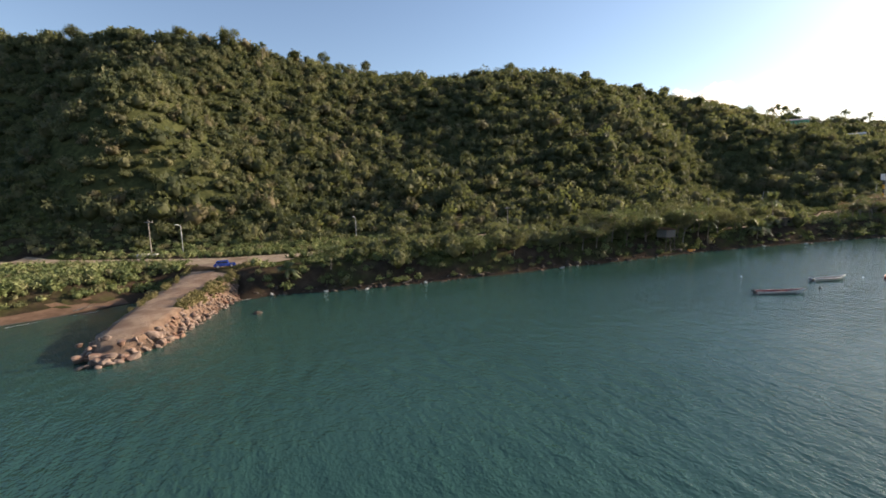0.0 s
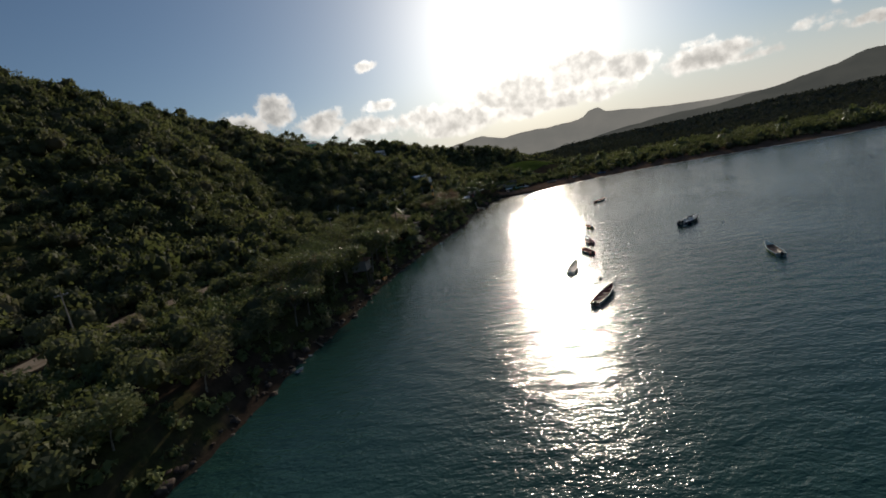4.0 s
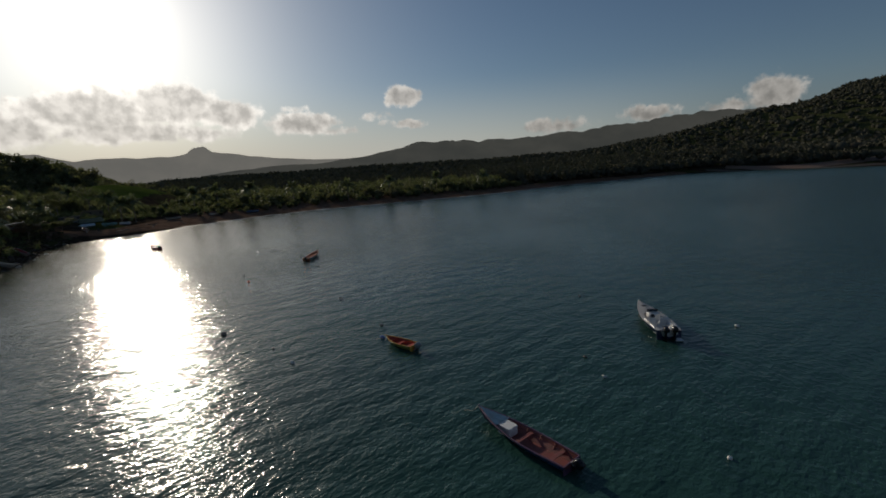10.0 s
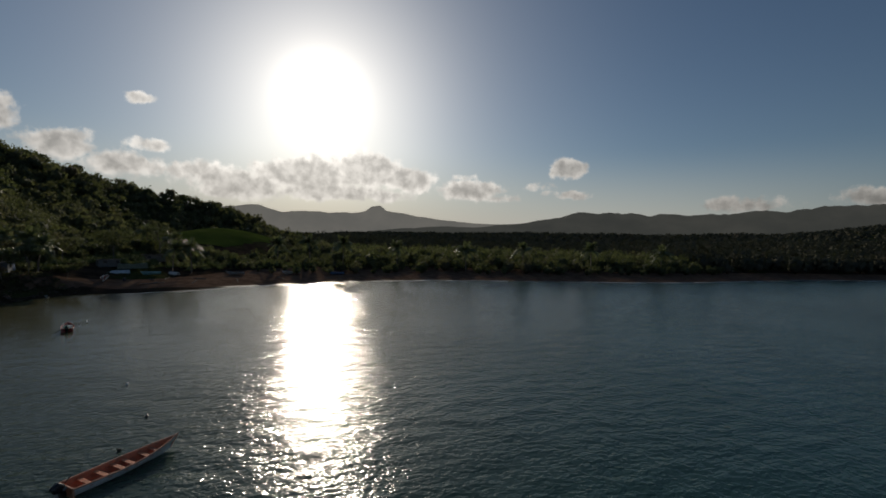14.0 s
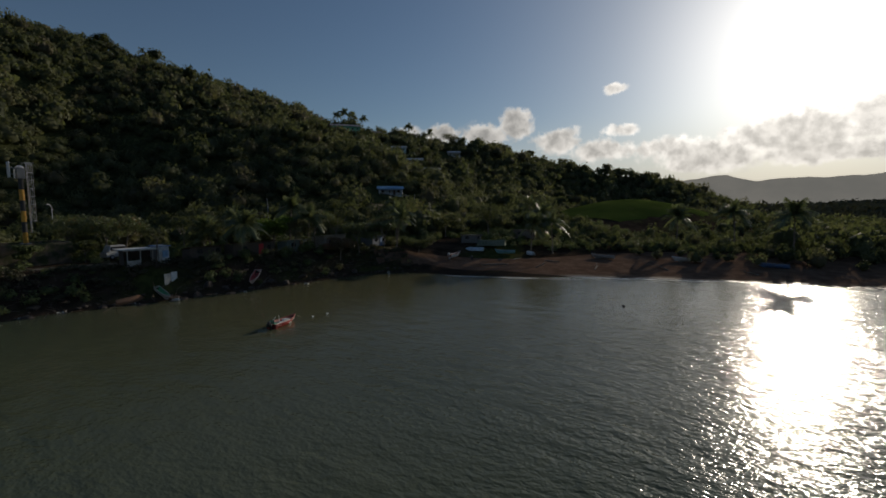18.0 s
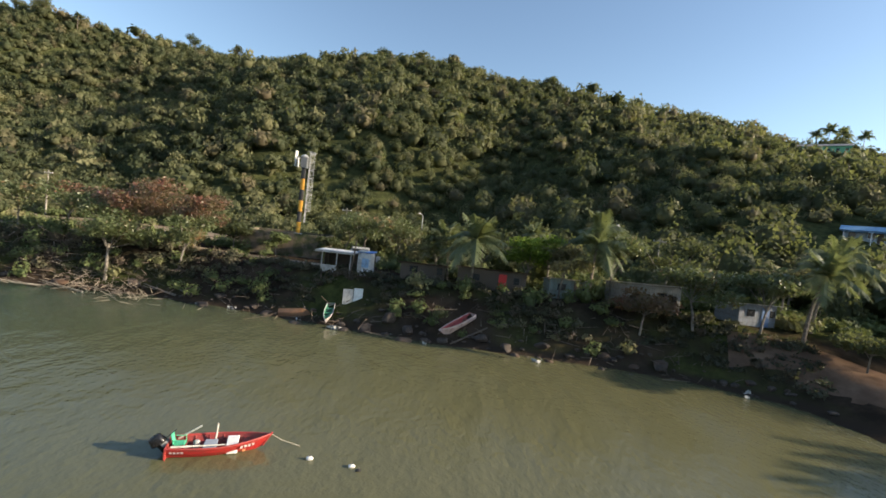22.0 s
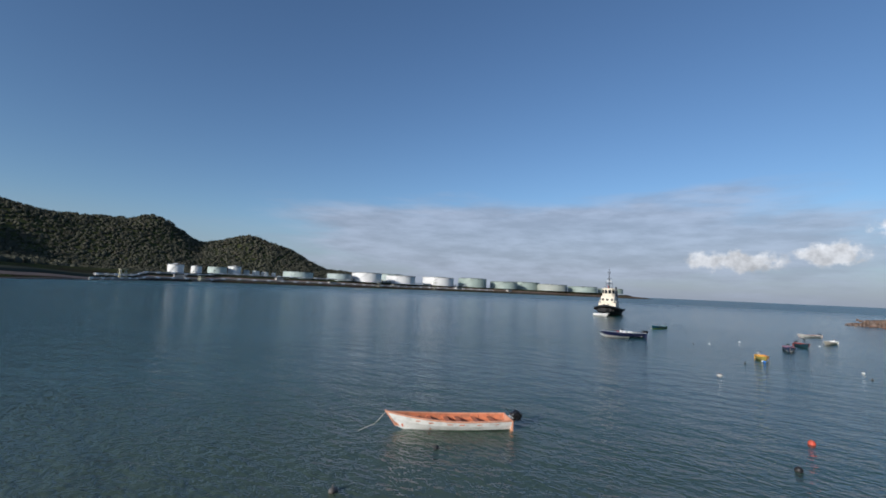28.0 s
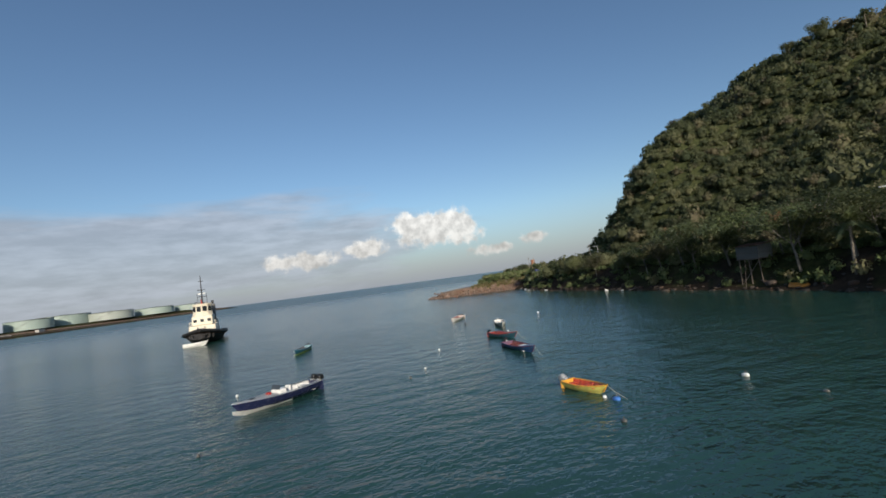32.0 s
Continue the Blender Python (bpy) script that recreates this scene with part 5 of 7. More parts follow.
# ---- buoys ----
def buoy(at, color, size, label, shape="ball"):
    if shape == "ring":
        ob = thing("mooring_buoy", label, "buoy", (*at, 0.0), 20, "mooring buoys")
        bm = tube([(size * math.cos(k * 0.31416), size * 0.75 * math.sin(k * 0.31416), 0.04) for k in range(21)], size * 0.26, 8)
        part("float", bm, paint(color, 0.6, 0.5), ob, smooth=True)
        part("line", tube([(0, -size * 0.7, 0.15), (size * 0.3, 0, 0.2), (0, size * 0.7, 0.15)], 0.03), paint((0.2, 0.13, 0.09), 0.9), ob)
        return
    ob = thing("mooring_buoy", label, "buoy", (*at, 0.0), 30, "mooring buoys")
    if shape == "jug":
        bm = turned([(size * 0.5, -size * 0.9), (size * 0.62, -size * 0.7), (size * 0.62, size * 0.6), (size * 0.4, size * 0.9), (size * 0.2, size * 1.05)], 14)
        bmesh.ops.rotate(bm, verts=bm.verts, matrix=Matrix.Rotation(radians(80), 3, "Y"))
    else:
        bm = turned([(size * math.cos(a) + 0.001, size * math.sin(a)) for a in np.linspace(-1.4, 1.4, 9)], 16)
    bmesh.ops.translate(bm, verts=bm.verts, vec=(0, 0, size * 0.3))
    part("float", bm, paint(color, 0.5, 0.3), ob, smooth=True)
    part("eye", tube([(0, 0, size * 0.9), (size * 0.25, 0, size * 1.35), (0, 0, size * 1.5)], size * 0.1), paint((0.15, 0.13, 0.11), 0.7), ob)


for at, color, size, label, shape in (
        ((64, 73), BLACK, 0.32, "black plastic mooring buoy", "ball"), ((100, 55.6), WHITE, 0.34, "white mooring buoy in the bay", "jug"), ((99.9, 71.3), (0.12, 0.11, 0.1), 0.26, "dark weedy mooring float", "jug"),
        ((86.9, 71.9), WHITE, 0.2, "small white net float", "ball"), ((118.7, 100), (0.2, 0.19, 0.17), 0.42, "grey weathered mooring drum", "ball"), ((147.1, 101.4), BLACK, 0.26, "black plastic mooring buoy", "ball"),
        ((112.6, 95), (0.14, 0.13, 0.12), 0.22, "dark weedy mooring float", "jug"), ((114, 62.2), (0.14, 0.13, 0.12), 0.24, "dark weedy mooring float", "jug"), ((77.8, 79.8), WHITE, 0.2, "small white net float", "ball"),
        ((114.3, 84.9), (0.1, 0.1, 0.1), 0.28, "black plastic mooring buoy", "jug"), ((142.2, 100.2), (0.6, 0.09, 0.05), 0.28, "bright red mooring buoy", "ball"), ((126.1, 88), WHITE, 0.42, "weathered white ring float", "ring"),
        ((110.2, 84.9), WHITE, 0.2, "small white float beside a blue drum", "ball"), ((110.9, 85.4), (0.05, 0.2, 0.6), 0.4, "blue plastic drum used as a buoy", "jug"), ((108.6, 93.3), WHITE, 0.36, "white mooring buoy in the bay", "jug"),
        ((159.4, 92.8), BLACK, 0.2, "black plastic mooring buoy", "ball"), ((58.9, 85.2), WHITE, 0.28, "white mooring buoy in the bay", "ball"), ((96.6, 72), WHITE, 0.25, "small white net float", "jug"),
        ((195.2, 127.6), WHITE, 0.26, "white plastic jug float beside the red skiff", "jug"), ((197.1, 128.1), WHITE, 0.25, "white plastic jug float beside the red skiff", "jug"), ((197.5, 128.0), BLACK, 0.2, "black plastic mooring buoy", "jug"),
        ((230.3, 110.9), BLACK, 0.3, "black plastic mooring buoy", "ball"), ((171.2, 101.5), WHITE, 0.28, "white mooring buoy in the bay", "jug"), ((164.6, 94.8), (0.12, 0.11, 0.1), 0.3, "dark weedy mooring float", "jug"),
        ((167.6, 125.2), (0.5, 0.07, 0.045), 0.22, "bright red mooring buoy", "ball")):
    buoy(at, color, size * 0.58, label, shape)


# ---- the tug ----
def tugboat(at, turn):
    tug = thing("tugboat", "moored harbour tug, black hull with cream superstructure", "tugboat", (*at, -0.3), turn)
    tug.scale = (0.95, 0.95, 0.92)
    cream, black, dark = paint((0.74, 0.66, 0.52), 0.4, 0.2), paint((0.018, 0.018, 0.02), 0.6, 0.4), paint((0.02, 0.024, 0.028), 0.12, 0.0)
    lines = hull_lines(25, 9.4, 2.6, 1.8, 0.55, 28)
    lines = [(x, h, s, k * 3.5, c * 1.15) for x, h, s, k, c in lines]
    part("hull", skin(lines, 0.0), black, tug)
    bm = bmesh.new()
    for a, b in zip(lines, lines[1:]):
        bm.faces.new([bm.verts.new(p) for p in ((a[0], a[1], a[2] - 0.9), (b[0], b[1], b[2] - 0.9), (b[0], -b[1], b[2] - 0.9), (a[0], -a[1], a[2] - 0.9))])
    part("deck", bm, paint((0.25, 0.09, 0.06), 0.8, 0.4), tug)
    for s in (1, -1):
        bm = tube([(r[0], s * (r[1] + 0.1), r[2] - 0.35) for r in lines], 0.42, 8)
        part("rubbing_fender", bm, black, tug)
    for k in range(9):
        a = (k - 4) * 0.2
        row = lines[-1 - abs(k - 4) // 2 - 1]
        bm = tube([(0, 0.55 * math.cos(j * 0.5236), 0.55 * math.sin(j * 0.5236)) for j in range(13)], 0.24, 7)
        tyre = part("tyre_fender", bm, black, tug)
        tyre.matrix_local = pose(row[0] - abs(a) * 1.5 + 0.35, math.copysign(row[1], a) * min(1, abs(a) * 2.2) if a else 0, 2.4, 0, 0, math.degrees(a) * 1.0)
    part("deckhouse", slab((-4.5, -3.1, 2.0), (6.0, 3.1, 5.0), 0.35), cream, tug)
    part("upper_house", slab((-2.8, -2.4, 5.0), (5.0, 2.4, 7.4), 0.3), cream, tug)
    bm = turned([(2.5, 7.4), (2.3, 8.3), (2.25, 10.2), (2.5, 10.3), (2.4, 10.6)], 10)
    bmesh.ops.translate(bm, verts=bm.verts, vec=(1.8, 0, 0))
    house = part("wheelhouse", bm, cream, tug)
    for k in range(10):
        a = (k + 0.5) * 0.62832
        bm = slab((-0.04, -0.52, -0.68), (0.04, 0.52, 0.68), 0.03)
        pane = part("window", bm, dark, house)
        pane.matrix_local = pose(1.8 + 2.2 * math.cos(a), 2.2 * math.sin(a), 9.25, 0, -1.5, math.degrees(a))
    for y in (-1.6, 0, 1.6):
        part("window", slab((4.96, y - 0.4, 5.8), (5.06, y + 0.4, 6.6), 0.03), dark, tug)
        part("porthole", slab((5.96, y - 0.25, 3.3), (6.06, y + 0.25, 3.9), 0.03), dark, tug)
    for y in (-2.0, 2.0):
        part("funnel", slab((-3.9, y - 0.6, 5.0), (-2.4, y + 0.6, 10.3), 0.25), paint((0.16, 0.15, 0.14), 0.6), tug)
        part("exhaust", rod(bmesh.new(), (-3.1, y, 10.2), (-3.4, y, 11.2), 0.3), black, tug)
    mast = part("mast", rod(bmesh.new(), (0.8, 0, 10.5), (0.8, 0, 18.4), 0.2, 0.08), black, tug)
    for z, half in ((12.6, 1.2), (14.4, 0.9), (16.8, 0.6)):
        part("yard", rod(bmesh.new(), (0.8, -half, z), (0.8, half, z), 0.09), black, mast)
    part("radar", slab((0.7, -0.9, 13.3), (0.95, 0.9, 13.5), 0.04), paint(WHITE), mast)
    for y in (-1.1, 1.1):
        part("aerial", rod(bmesh.new(), (0.5, y, 10.5), (0.5, y, 13.4), 0.05), black, tug)
        part("searchlight", turned([(0.2, 0), (0.28, 0.1), (0.28, 0.4), (0.1, 0.5)], 12), paint(GREY), tug).matrix_local = pose(3.2, y, 10.6)
    part("fire_monitor", tube([(3.0, 0, 10.6), (3.0, 0, 11.4), (3.9, 0, 11.7)], 0.13), paint(RED), tug)
    part("winch", turned([(0.8, -0.9), (0.8, -0.7), (0.4, -0.7), (0.4, 0.7), (0.8, 0.7), (0.8, 0.9)], 14), paint((0.2, 0.2, 0.2), 0.6), tug).matrix_local = pose(8.2, 0, 3.9, 90, 0, 0)
    for s in (1, -1):
        rail = part("bridge_rail", tube([(5.6, s * 2.9, 6.0), (-4.2, s * 2.9, 6.0)], 0.05), cream, tug)
        for k in range(8):
            part("stanchion", rod(bmesh.new(), (5.6 - k * 1.4, s * 2.9, 4.95), (5.6 - k * 1.4, s * 2.9, 6.0), 0.04), cream, rail)
        part("life_raft", turned([(0.3, -0.6), (0.38, -0.5), (0.38, 0.5), (0.3, 0.6)], 12), paint(WHITE), tug).matrix_local = pose(-1.5, s * 2.7, 5.5, 0, 90, 0)


tugboat((32.5, 4.2), 30)
tender = thing("tender", "white rigid tender lying under the tug's bow", "boat", (45.4, 10.9, 0.0), 118)
lines = hull_lines(4.8, 1.9, 0.8, 0.3, 0.4)
part("hull", skin(lines, 0.0), paint(WHITE, 0.4, 0.2), tender)
part("lining", skin(lines, 0.12, 0.15), paint((0.6, 0.6, 0.58), 0.5, 0.3), tender)
part("thwart", slab((-0.6, -0.85, 0.5), (-0.2, 0.85, 0.58), 0.02), paint(WHITE), tender)


# ---- palms and shore trees ----
M["frond"] = leaves("palm_fronds", (0.081, 0.115, 0.053), (0.149, 0.182, 0.085), (0.270, 0.284, 0.170), (0.324, 0.230, 0.132), 0.05, 0.5, 0.42, False, 0.5, 0.45)
M["almond"] = leaves("almond_leaves", (0.063, 0.091, 0.040), (0.119, 0.147, 0.067), (0.210, 0.224, 0.112), (0.364, 0.154, 0.090), 0.1, 0.5, 0.42, False, 0.5, 0.45)
M["red_almond"] = leaves("red_almond_leaves", (0.115, 0.101, 0.061), (0.189, 0.115, 0.077), (0.270, 0.101, 0.081), (0.324, 0.108, 0.091), 0.12, 0.6, 0.42, False, 0.5, 0.45)
M["lime"] = leaves("bright_leaves", (0.081, 0.149, 0.022), (0.149, 0.241, 0.037), (0.253, 0.345, 0.060), (0.230, 0.230, 0.075), 0.0, 0.6, 0.42, False)
M["bark"] = stone("bark", (0.13, 0.105, 0.08), (0.26, 0.22, 0.18), None, 3.0)
M["pale_bark"] = stone("pale_bark", (0.11, 0.096, 0.08), (0.23, 0.205, 0.175), None, 3.0)


def ground_at(x, y):
    return float(height(np.array([x], float), np.array([y], float))[0])


def frond_crown(seed, fronds=27, reach=3.2):
    """A palm's head: arching fronds, each with leaflets along both sides."""
    r = np.random.default_rng(seed)
    verts, tris = [], []
    for k in range(fronds):
        turn = k * 2.39996 + r.uniform(-0.2, 0.2)
        up = r.uniform(-0.15, 1.3)
        long = reach * r.uniform(0.8, 1.1)
        cosine, sine = math.cos(turn), math.sin(turn)
        spine_pts = []
        for j in range(9):
            t = j / 8
            out = long * (t * math.cos(up) * (1 - 0.12 * t))
            high = long * (t * math.sin(up) - 0.52 * t * t * (1 - 0.25 * up))
            spine_pts.append(np.array([out * cosine, out * sine, high]))
        across = np.array([-sine, cosine, 0.0])
        for j in range(8):
            a, b = spine_pts[j], spine_pts[j + 1]
            base = len(verts)
            verts += [a + across * 0.03, a - across * 0.03, b]
            tris.append((base, base + 1, base + 2))
            for s in (1, -1):
                for h in (0.05, 0.25, 0.45, 0.65, 0.85):
                    p = a + (b - a) * h
                    t = (j + h) / 8
                    size = long * 0.3 * (math.sin(math.pi * min(1, 0.12 + 0.9 * t)) ** 0.6)
                    tip = p + across * s * size * 0.8 + (b - a) * 1.1 + np.array([0, 0, -size * r.uniform(0.25, 0.7)])
                    base = len(verts)
                    verts += [p, p + (b - a) * 0.3, tip]
                    tris.append((base, base + 1, base + 2))
    return np.array(verts), np.array(tris)


FRONDS = []
for s in range(3):
    v, t = frond_crown(s)
    me = bpy.data.meshes.new("crown")
    me.from_pydata(v.tolist(), [], t.tolist())
    me.materials.append(M["frond"])
    FRONDS.append(me)


nut_mesh = bmesh.new()
bmesh.ops.create_icosphere(nut_mesh, subdivisions=1, radius=0.16)
NUT = mesh_of("coconut", nut_mesh, paint((0.14, 0.15, 0.04), 0.6), True)


def palm(x, y, tall, size=1.0, lean=(0.0, 0.0), seed=0, label="coconut palm with arching green fronds", z=None):
    tree = thing("palm_tree", label, "palm", (x, y, ground_at(x, y) - 0.1 if z is None else z), 0, "coconut palms")
    bm = bmesh.new()
    last = Vector((0, 0, 0))
    for k in range(1, 7):
        f = k / 6
        here = Vector((lean[0] * f * f, lean[1] * f * f, tall * f))
        rod(bm, last, here, 0.2 - 0.08 * (f - 1 / 6), 0.2 - 0.08 * f, 7)
        last = here
    part("trunk", bm, M["bark"], tree)
    head = new("crown", FRONDS[seed % 3])
    head.parent = tree
    head.matrix_local = Matrix.LocRotScale(last, Euler((0.05 * lean[1], -0.05 * lean[0], seed * 1.7)), (size, size, size))
    if tall > 4:
        for k in range(5):
            nut = new("coconut", NUT)
            nut.parent = head
            nut.matrix_local = Matrix.Translation((0.26 * math.cos(k * 1.26), 0.26 * math.sin(k * 1.26), -0.25 - 0.1 * (k % 2)))


for k, (x, y, tall, size, lean) in enumerate([
        (192.0, 158.0, 5.6, 1.45, (0.3, -0.6)), (187.6, 162, 5.0, 1.2, (-0.5, 0)), (204.2, 161.5, 6.6, 1.25, (0.3, -0.3)), (203.6, 173.1, 8.6, 1.35, (0.5, 0)), (223.6, 162.5, 6.6, 1.15, (0.8, -0.4)), (225.5, 167, 7.4, 1.35, (1.4, 0.4)), (99.5, 132.5, 2.0, 0.95, (0.2, -0.5)), (109, 143.8, 8.0, 1.35, (-0.5, 0)), (93, 128.5, 3.6, 1.25, (0.2, -0.3)), (112, 150, 5.6, 0.9, (0.5, 0.3)),
        (75.4, 123.5, 6.6, 1.0, (0.3, 0)), (88, 150, 6.0, 1.0, (0.4, 0.2)), (-31.5, 90.5, 2.2, 0.85, (0.3, -0.5)), (60, 150, 5.5, 0.9, (0, 0)), (194, 181, 7.0, 1.0, (0, 0.5)), (229.5, 177, 7.5, 1.05, (0.2, 0)),
        (254, 153, 7.0, 1.15, (0.4, -0.4)), (258, 150, 7.6, 1.1, (-0.4, 0.3)), (264, 160, 7.6, 1.15, (0, -0.3)), (285.6, 136.3, 8.0, 1.2, (0.5, 0)), (298, 129, 9.0, 1.2, (0, 0.6)), (289.6, 114, 9.6, 1.3, (-0.6, 0)),
        (299, 96, 8.5, 1.2, (0.3, 0.2)), (301, 70, 8.8, 1.25, (0.4, 0)), (305, 48, 9.5, 1.2, (-0.4, 0)), (312, 20, 9.8, 1.3, (0.5, 0.2)), (318, -10, 9.5, 1.3, (0, 0)), (236, 190, 8, 1.1, (0, 0)), (246, 186, 7, 1.0, (0.4, 0)), (275, 176, 8, 1.1, (0, 0)),
        (295, 390, 13.5, 1.75, (0.5, 0)), (299.5, 388, 12, 1.75, (0.9, 0)), (291.5, 392, 10.5, 1.5, (-0.6, 0)), (307, 384, 10.5, 1.5, (0.4, 0)), (249, 436, 11.5, 1.75, (0, 0)), (338, 372, 11, 1.5, (0.2, 0)), (-98, 270, 10, 1.0, (0.4, 0)), (352, 365, 9, 1.5, (0, 0)), (315, 268, 8, 1.1, (0, 0)), (260, 262, 8, 1.0, (0, 0)), (302, 300, 8, 1.1, (0, 0))]):
    palm(x, y, tall, size * (1.3 if 248 < x < 330 and y < 200 else 1.0), lean, k)


def shade_tree(name, x, y, tall, spread_r, mat, label, lean=(0, 0), seed=0, cards=520, leaf=0.2, bark="pale_bark", tiers=7, z=None, dome=0.24):
    """A broad shore tree: a leaning trunk, limbs, and loose tiers of large leaves."""
    r = np.random.default_rng(seed)
    z0 = ground_at(x, y) - 0.15 if z is None else z
    tree = thing(name, label, "tree", (x, y, z0), 0, "shore trees")
    bm = bmesh.new()
    top = Vector((lean[0], lean[1], tall * 0.55))
    mid = Vector((lean[0] * 0.35, lean[1] * 0.35, tall * 0.28))
    rod(bm, (0, 0, 0), mid, 0.026 * tall, 0.02 * tall, 8)
    rod(bm, mid, top, 0.02 * tall, 0.014 * tall, 8)
    part("trunk", bm, M[bark], tree)
    verts, tris = [], []
    for k in range(tiers):
        a = k * 2.4 + r.uniform(-0.3, 0.3)
        out = spread_r * r.uniform(0.25, 0.8)
        tip = top + Vector((out * math.cos(a), out * math.sin(a), tall * (0.08 + 0.42 * r.random())))
        elbow = top.lerp(tip, 0.5) + Vector((0, 0, -0.06 * tall))
        start = mid.lerp(top, r.uniform(0.4, 1))
        part("limb", tube([start, elbow, tip], 0.007 * tall, 5), M[bark], tree)
        n = cards // tiers
        way = r.normal(size=(n, 3))
        way /= np.linalg.norm(way, axis=1)[:, None]
        p = np.array(tip) + way * (r.random((n, 1)) ** 0.5) * np.array([0.5, 0.5, dome]) * spread_r
        u = r.normal(size=(n, 3))
        u[:, 2] *= 0.5
        u /= np.linalg.norm(u, axis=1)[:, None]
        v = np.cross(u, r.normal(size=(n, 3)) * np.array([0.5, 0.5, 1.6]))
        v /= np.linalg.norm(v, axis=1)[:, None]
        s = leaf * r.uniform(0.6, 1.5, (n, 1))
        base = len(verts)
        verts += list(np.stack([p - u * s, p + v * s * 0.55, p + u * s, p - v * s * 0.55], 1).reshape(-1, 3))
        i = base + 4 * np.arange(n)[:, None]
        tris += (i + np.array([0, 1, 2])).tolist() + (i + np.array([0, 2, 3])).tolist()
    ob = from_arrays("crown", np.array(verts), np.array(tris), mat)
    set_tint(ob.data, np.full(len(verts), r.random()))
    ob.parent = tree
    return tree


for k, (x, y, tall, wide, mat, lean, cards) in enumerate([
        (154, 143.4, 7.6, 4.6, "almond", (-0.9, 0.6), 2600), (159.5, 148, 5.6, 3.2, "almond", (0.3, 0.4), 1300), (151.5, 148, 7.2, 5.0, "red_almond", (0.5, 0.2), 2200), (157.5, 151.4, 6.2, 4.0, "red_almond", (0.4, 0), 1800),
        (143, 145, 6.2, 4.2, "almond", (0, 0.4), 1800), (147, 150, 5.6, 4.0, "red_almond", (0, 0.4), 1800), (140.5, 149.5, 6.0, 4.2, "red_almond", (0.3, 0), 2000), (158.4, 156.6, 3.4, 2.4, "woods", (0.2, -0.2), 1100), (164.5, 158.0, 2.8, 2.0, "scrub", (0, -0.2), 900), (170.6, 161.2, 3.0, 2.0, "woods", (0, 0), 900), (172.6, 166.5, 6.8, 4.2, "almond", (0.4, -0.4), 2000), (166, 171, 6.5, 4.0, "almond", (1.5, 0), 1500), (175, 172, 6.4, 4.0, "almond", (0.4, 0.4), 1500), (206.3, 164.5, 7.0, 3.6, "almond", (-0.2, -0.6), 1700),
        (214.2, 160.5, 5.6, 3.8, "almond", (-0.5, 0.3), 1900), (227, 159, 3.4, 3.0, "woods", (0, -0.3), 1300), (256, 172, 8, 5, "woods", (0, 0), 1700), (219.6, 160.5, 5.2, 3.2, "almond", (0.4, 0.2), 1500), (197.4, 160.4, 6.0, 3.3, "lime", (0.3, -0.3), 2000), (201.2, 160.4, 5.4, 2.8, "woods", (0.3, 0), 1300), (209.5, 158.6, 4.4, 3.0, "red_almond", (0.2, 0), 1300),
        (186.5, 160.6, 5.0, 3.0, "woods", (0, 0), 1200), (199, 166, 6.5, 3.8, "almond", (0, 0), 1500), (212, 168, 7, 4, "woods", (0, 0), 1500), (224, 171, 6.5, 3.6, "woods", (0, 0), 1300), (190.6, 166, 5.6, 3.4, "woods", (0, 0), 1200), (-23, 92.5, 4.6, 3.2, "almond", (0.4, -0.6), 1000),
        (36, 111, 6.0, 4.2, "almond", (0.2, -0.6), 1800), (45, 115, 7.0, 4.6, "almond", (0.2, -0.8), 2000), (55.5, 118.5, 8.2, 5.0, "almond", (-0.6, -0.8), 2600), (67.5, 122, 8.4, 5.2, "almond", (0.3, -0.8), 2600), (61.6, 123.5, 6.5, 4.4, "woods", (0, -0.5), 1800), (74, 128, 7, 4.2, "woods", (0, -0.5), 1500), (82, 131, 6.2, 3.2, "woods", (0, -0.5), 900),
        (137, 143, 5.6, 2.8, "almond", (0, 0), 700), (128, 141, 5.2, 2.6, "woods", (0, 0), 600), (246, 178, 6.0, 4.0, "woods", (0, 0), 1400), (270, 168, 9.5, 5.2, "woods", (0, 0), 1400), (184, 172, 6.5, 3.0, "woods", (0, 0), 900), (226, 176, 6, 3, "scrub", (0, 0), 700)]):
    label = {"almond": "sea almond tree with large loose leaves", "red_almond": "sea almond tree with reddening leaves", "lime": "bright green leafy shrub among the shacks", "woods": "dense dark green shore tree", "scrub": "pale green shore tree"}[mat]
    shade_tree("shore_tree", x, y, tall, wide, M[mat], label, lean, 300 + k, int(cards * 1.8), 0.165)
for k, (x, y, tall, wide) in enumerate([(30, 107.5, 5.0, 3.6), (40.5, 111, 6.2, 4.2), (49.5, 114, 7.4, 5.0), (56, 116.8, 5.6, 3.6), (67, 121.6, 6.6, 4.4), (74, 123.6, 7.8, 5.0), (81, 126, 6.4, 4.4), (52, 121, 9.0, 5.6), (63, 127, 9.5, 5.8), (42, 117, 8.5, 5.2), (73, 131, 9.0, 5.4), (88, 129, 6.0, 4.2), (18, 102.5, 5.2, 3.8), (8, 99.5, 4.6, 3.4)]):
    shade_tree("bank_tree", x - 0.4, y + 1.6, tall * 0.86, wide * 0.84, M["scrub" if k % 3 == 1 else "woods"], "leafy tree leaning over the waterline", (0.2, -0.4), 700 + k, 2600, 0.16, "bark", 10, None, 0.42)
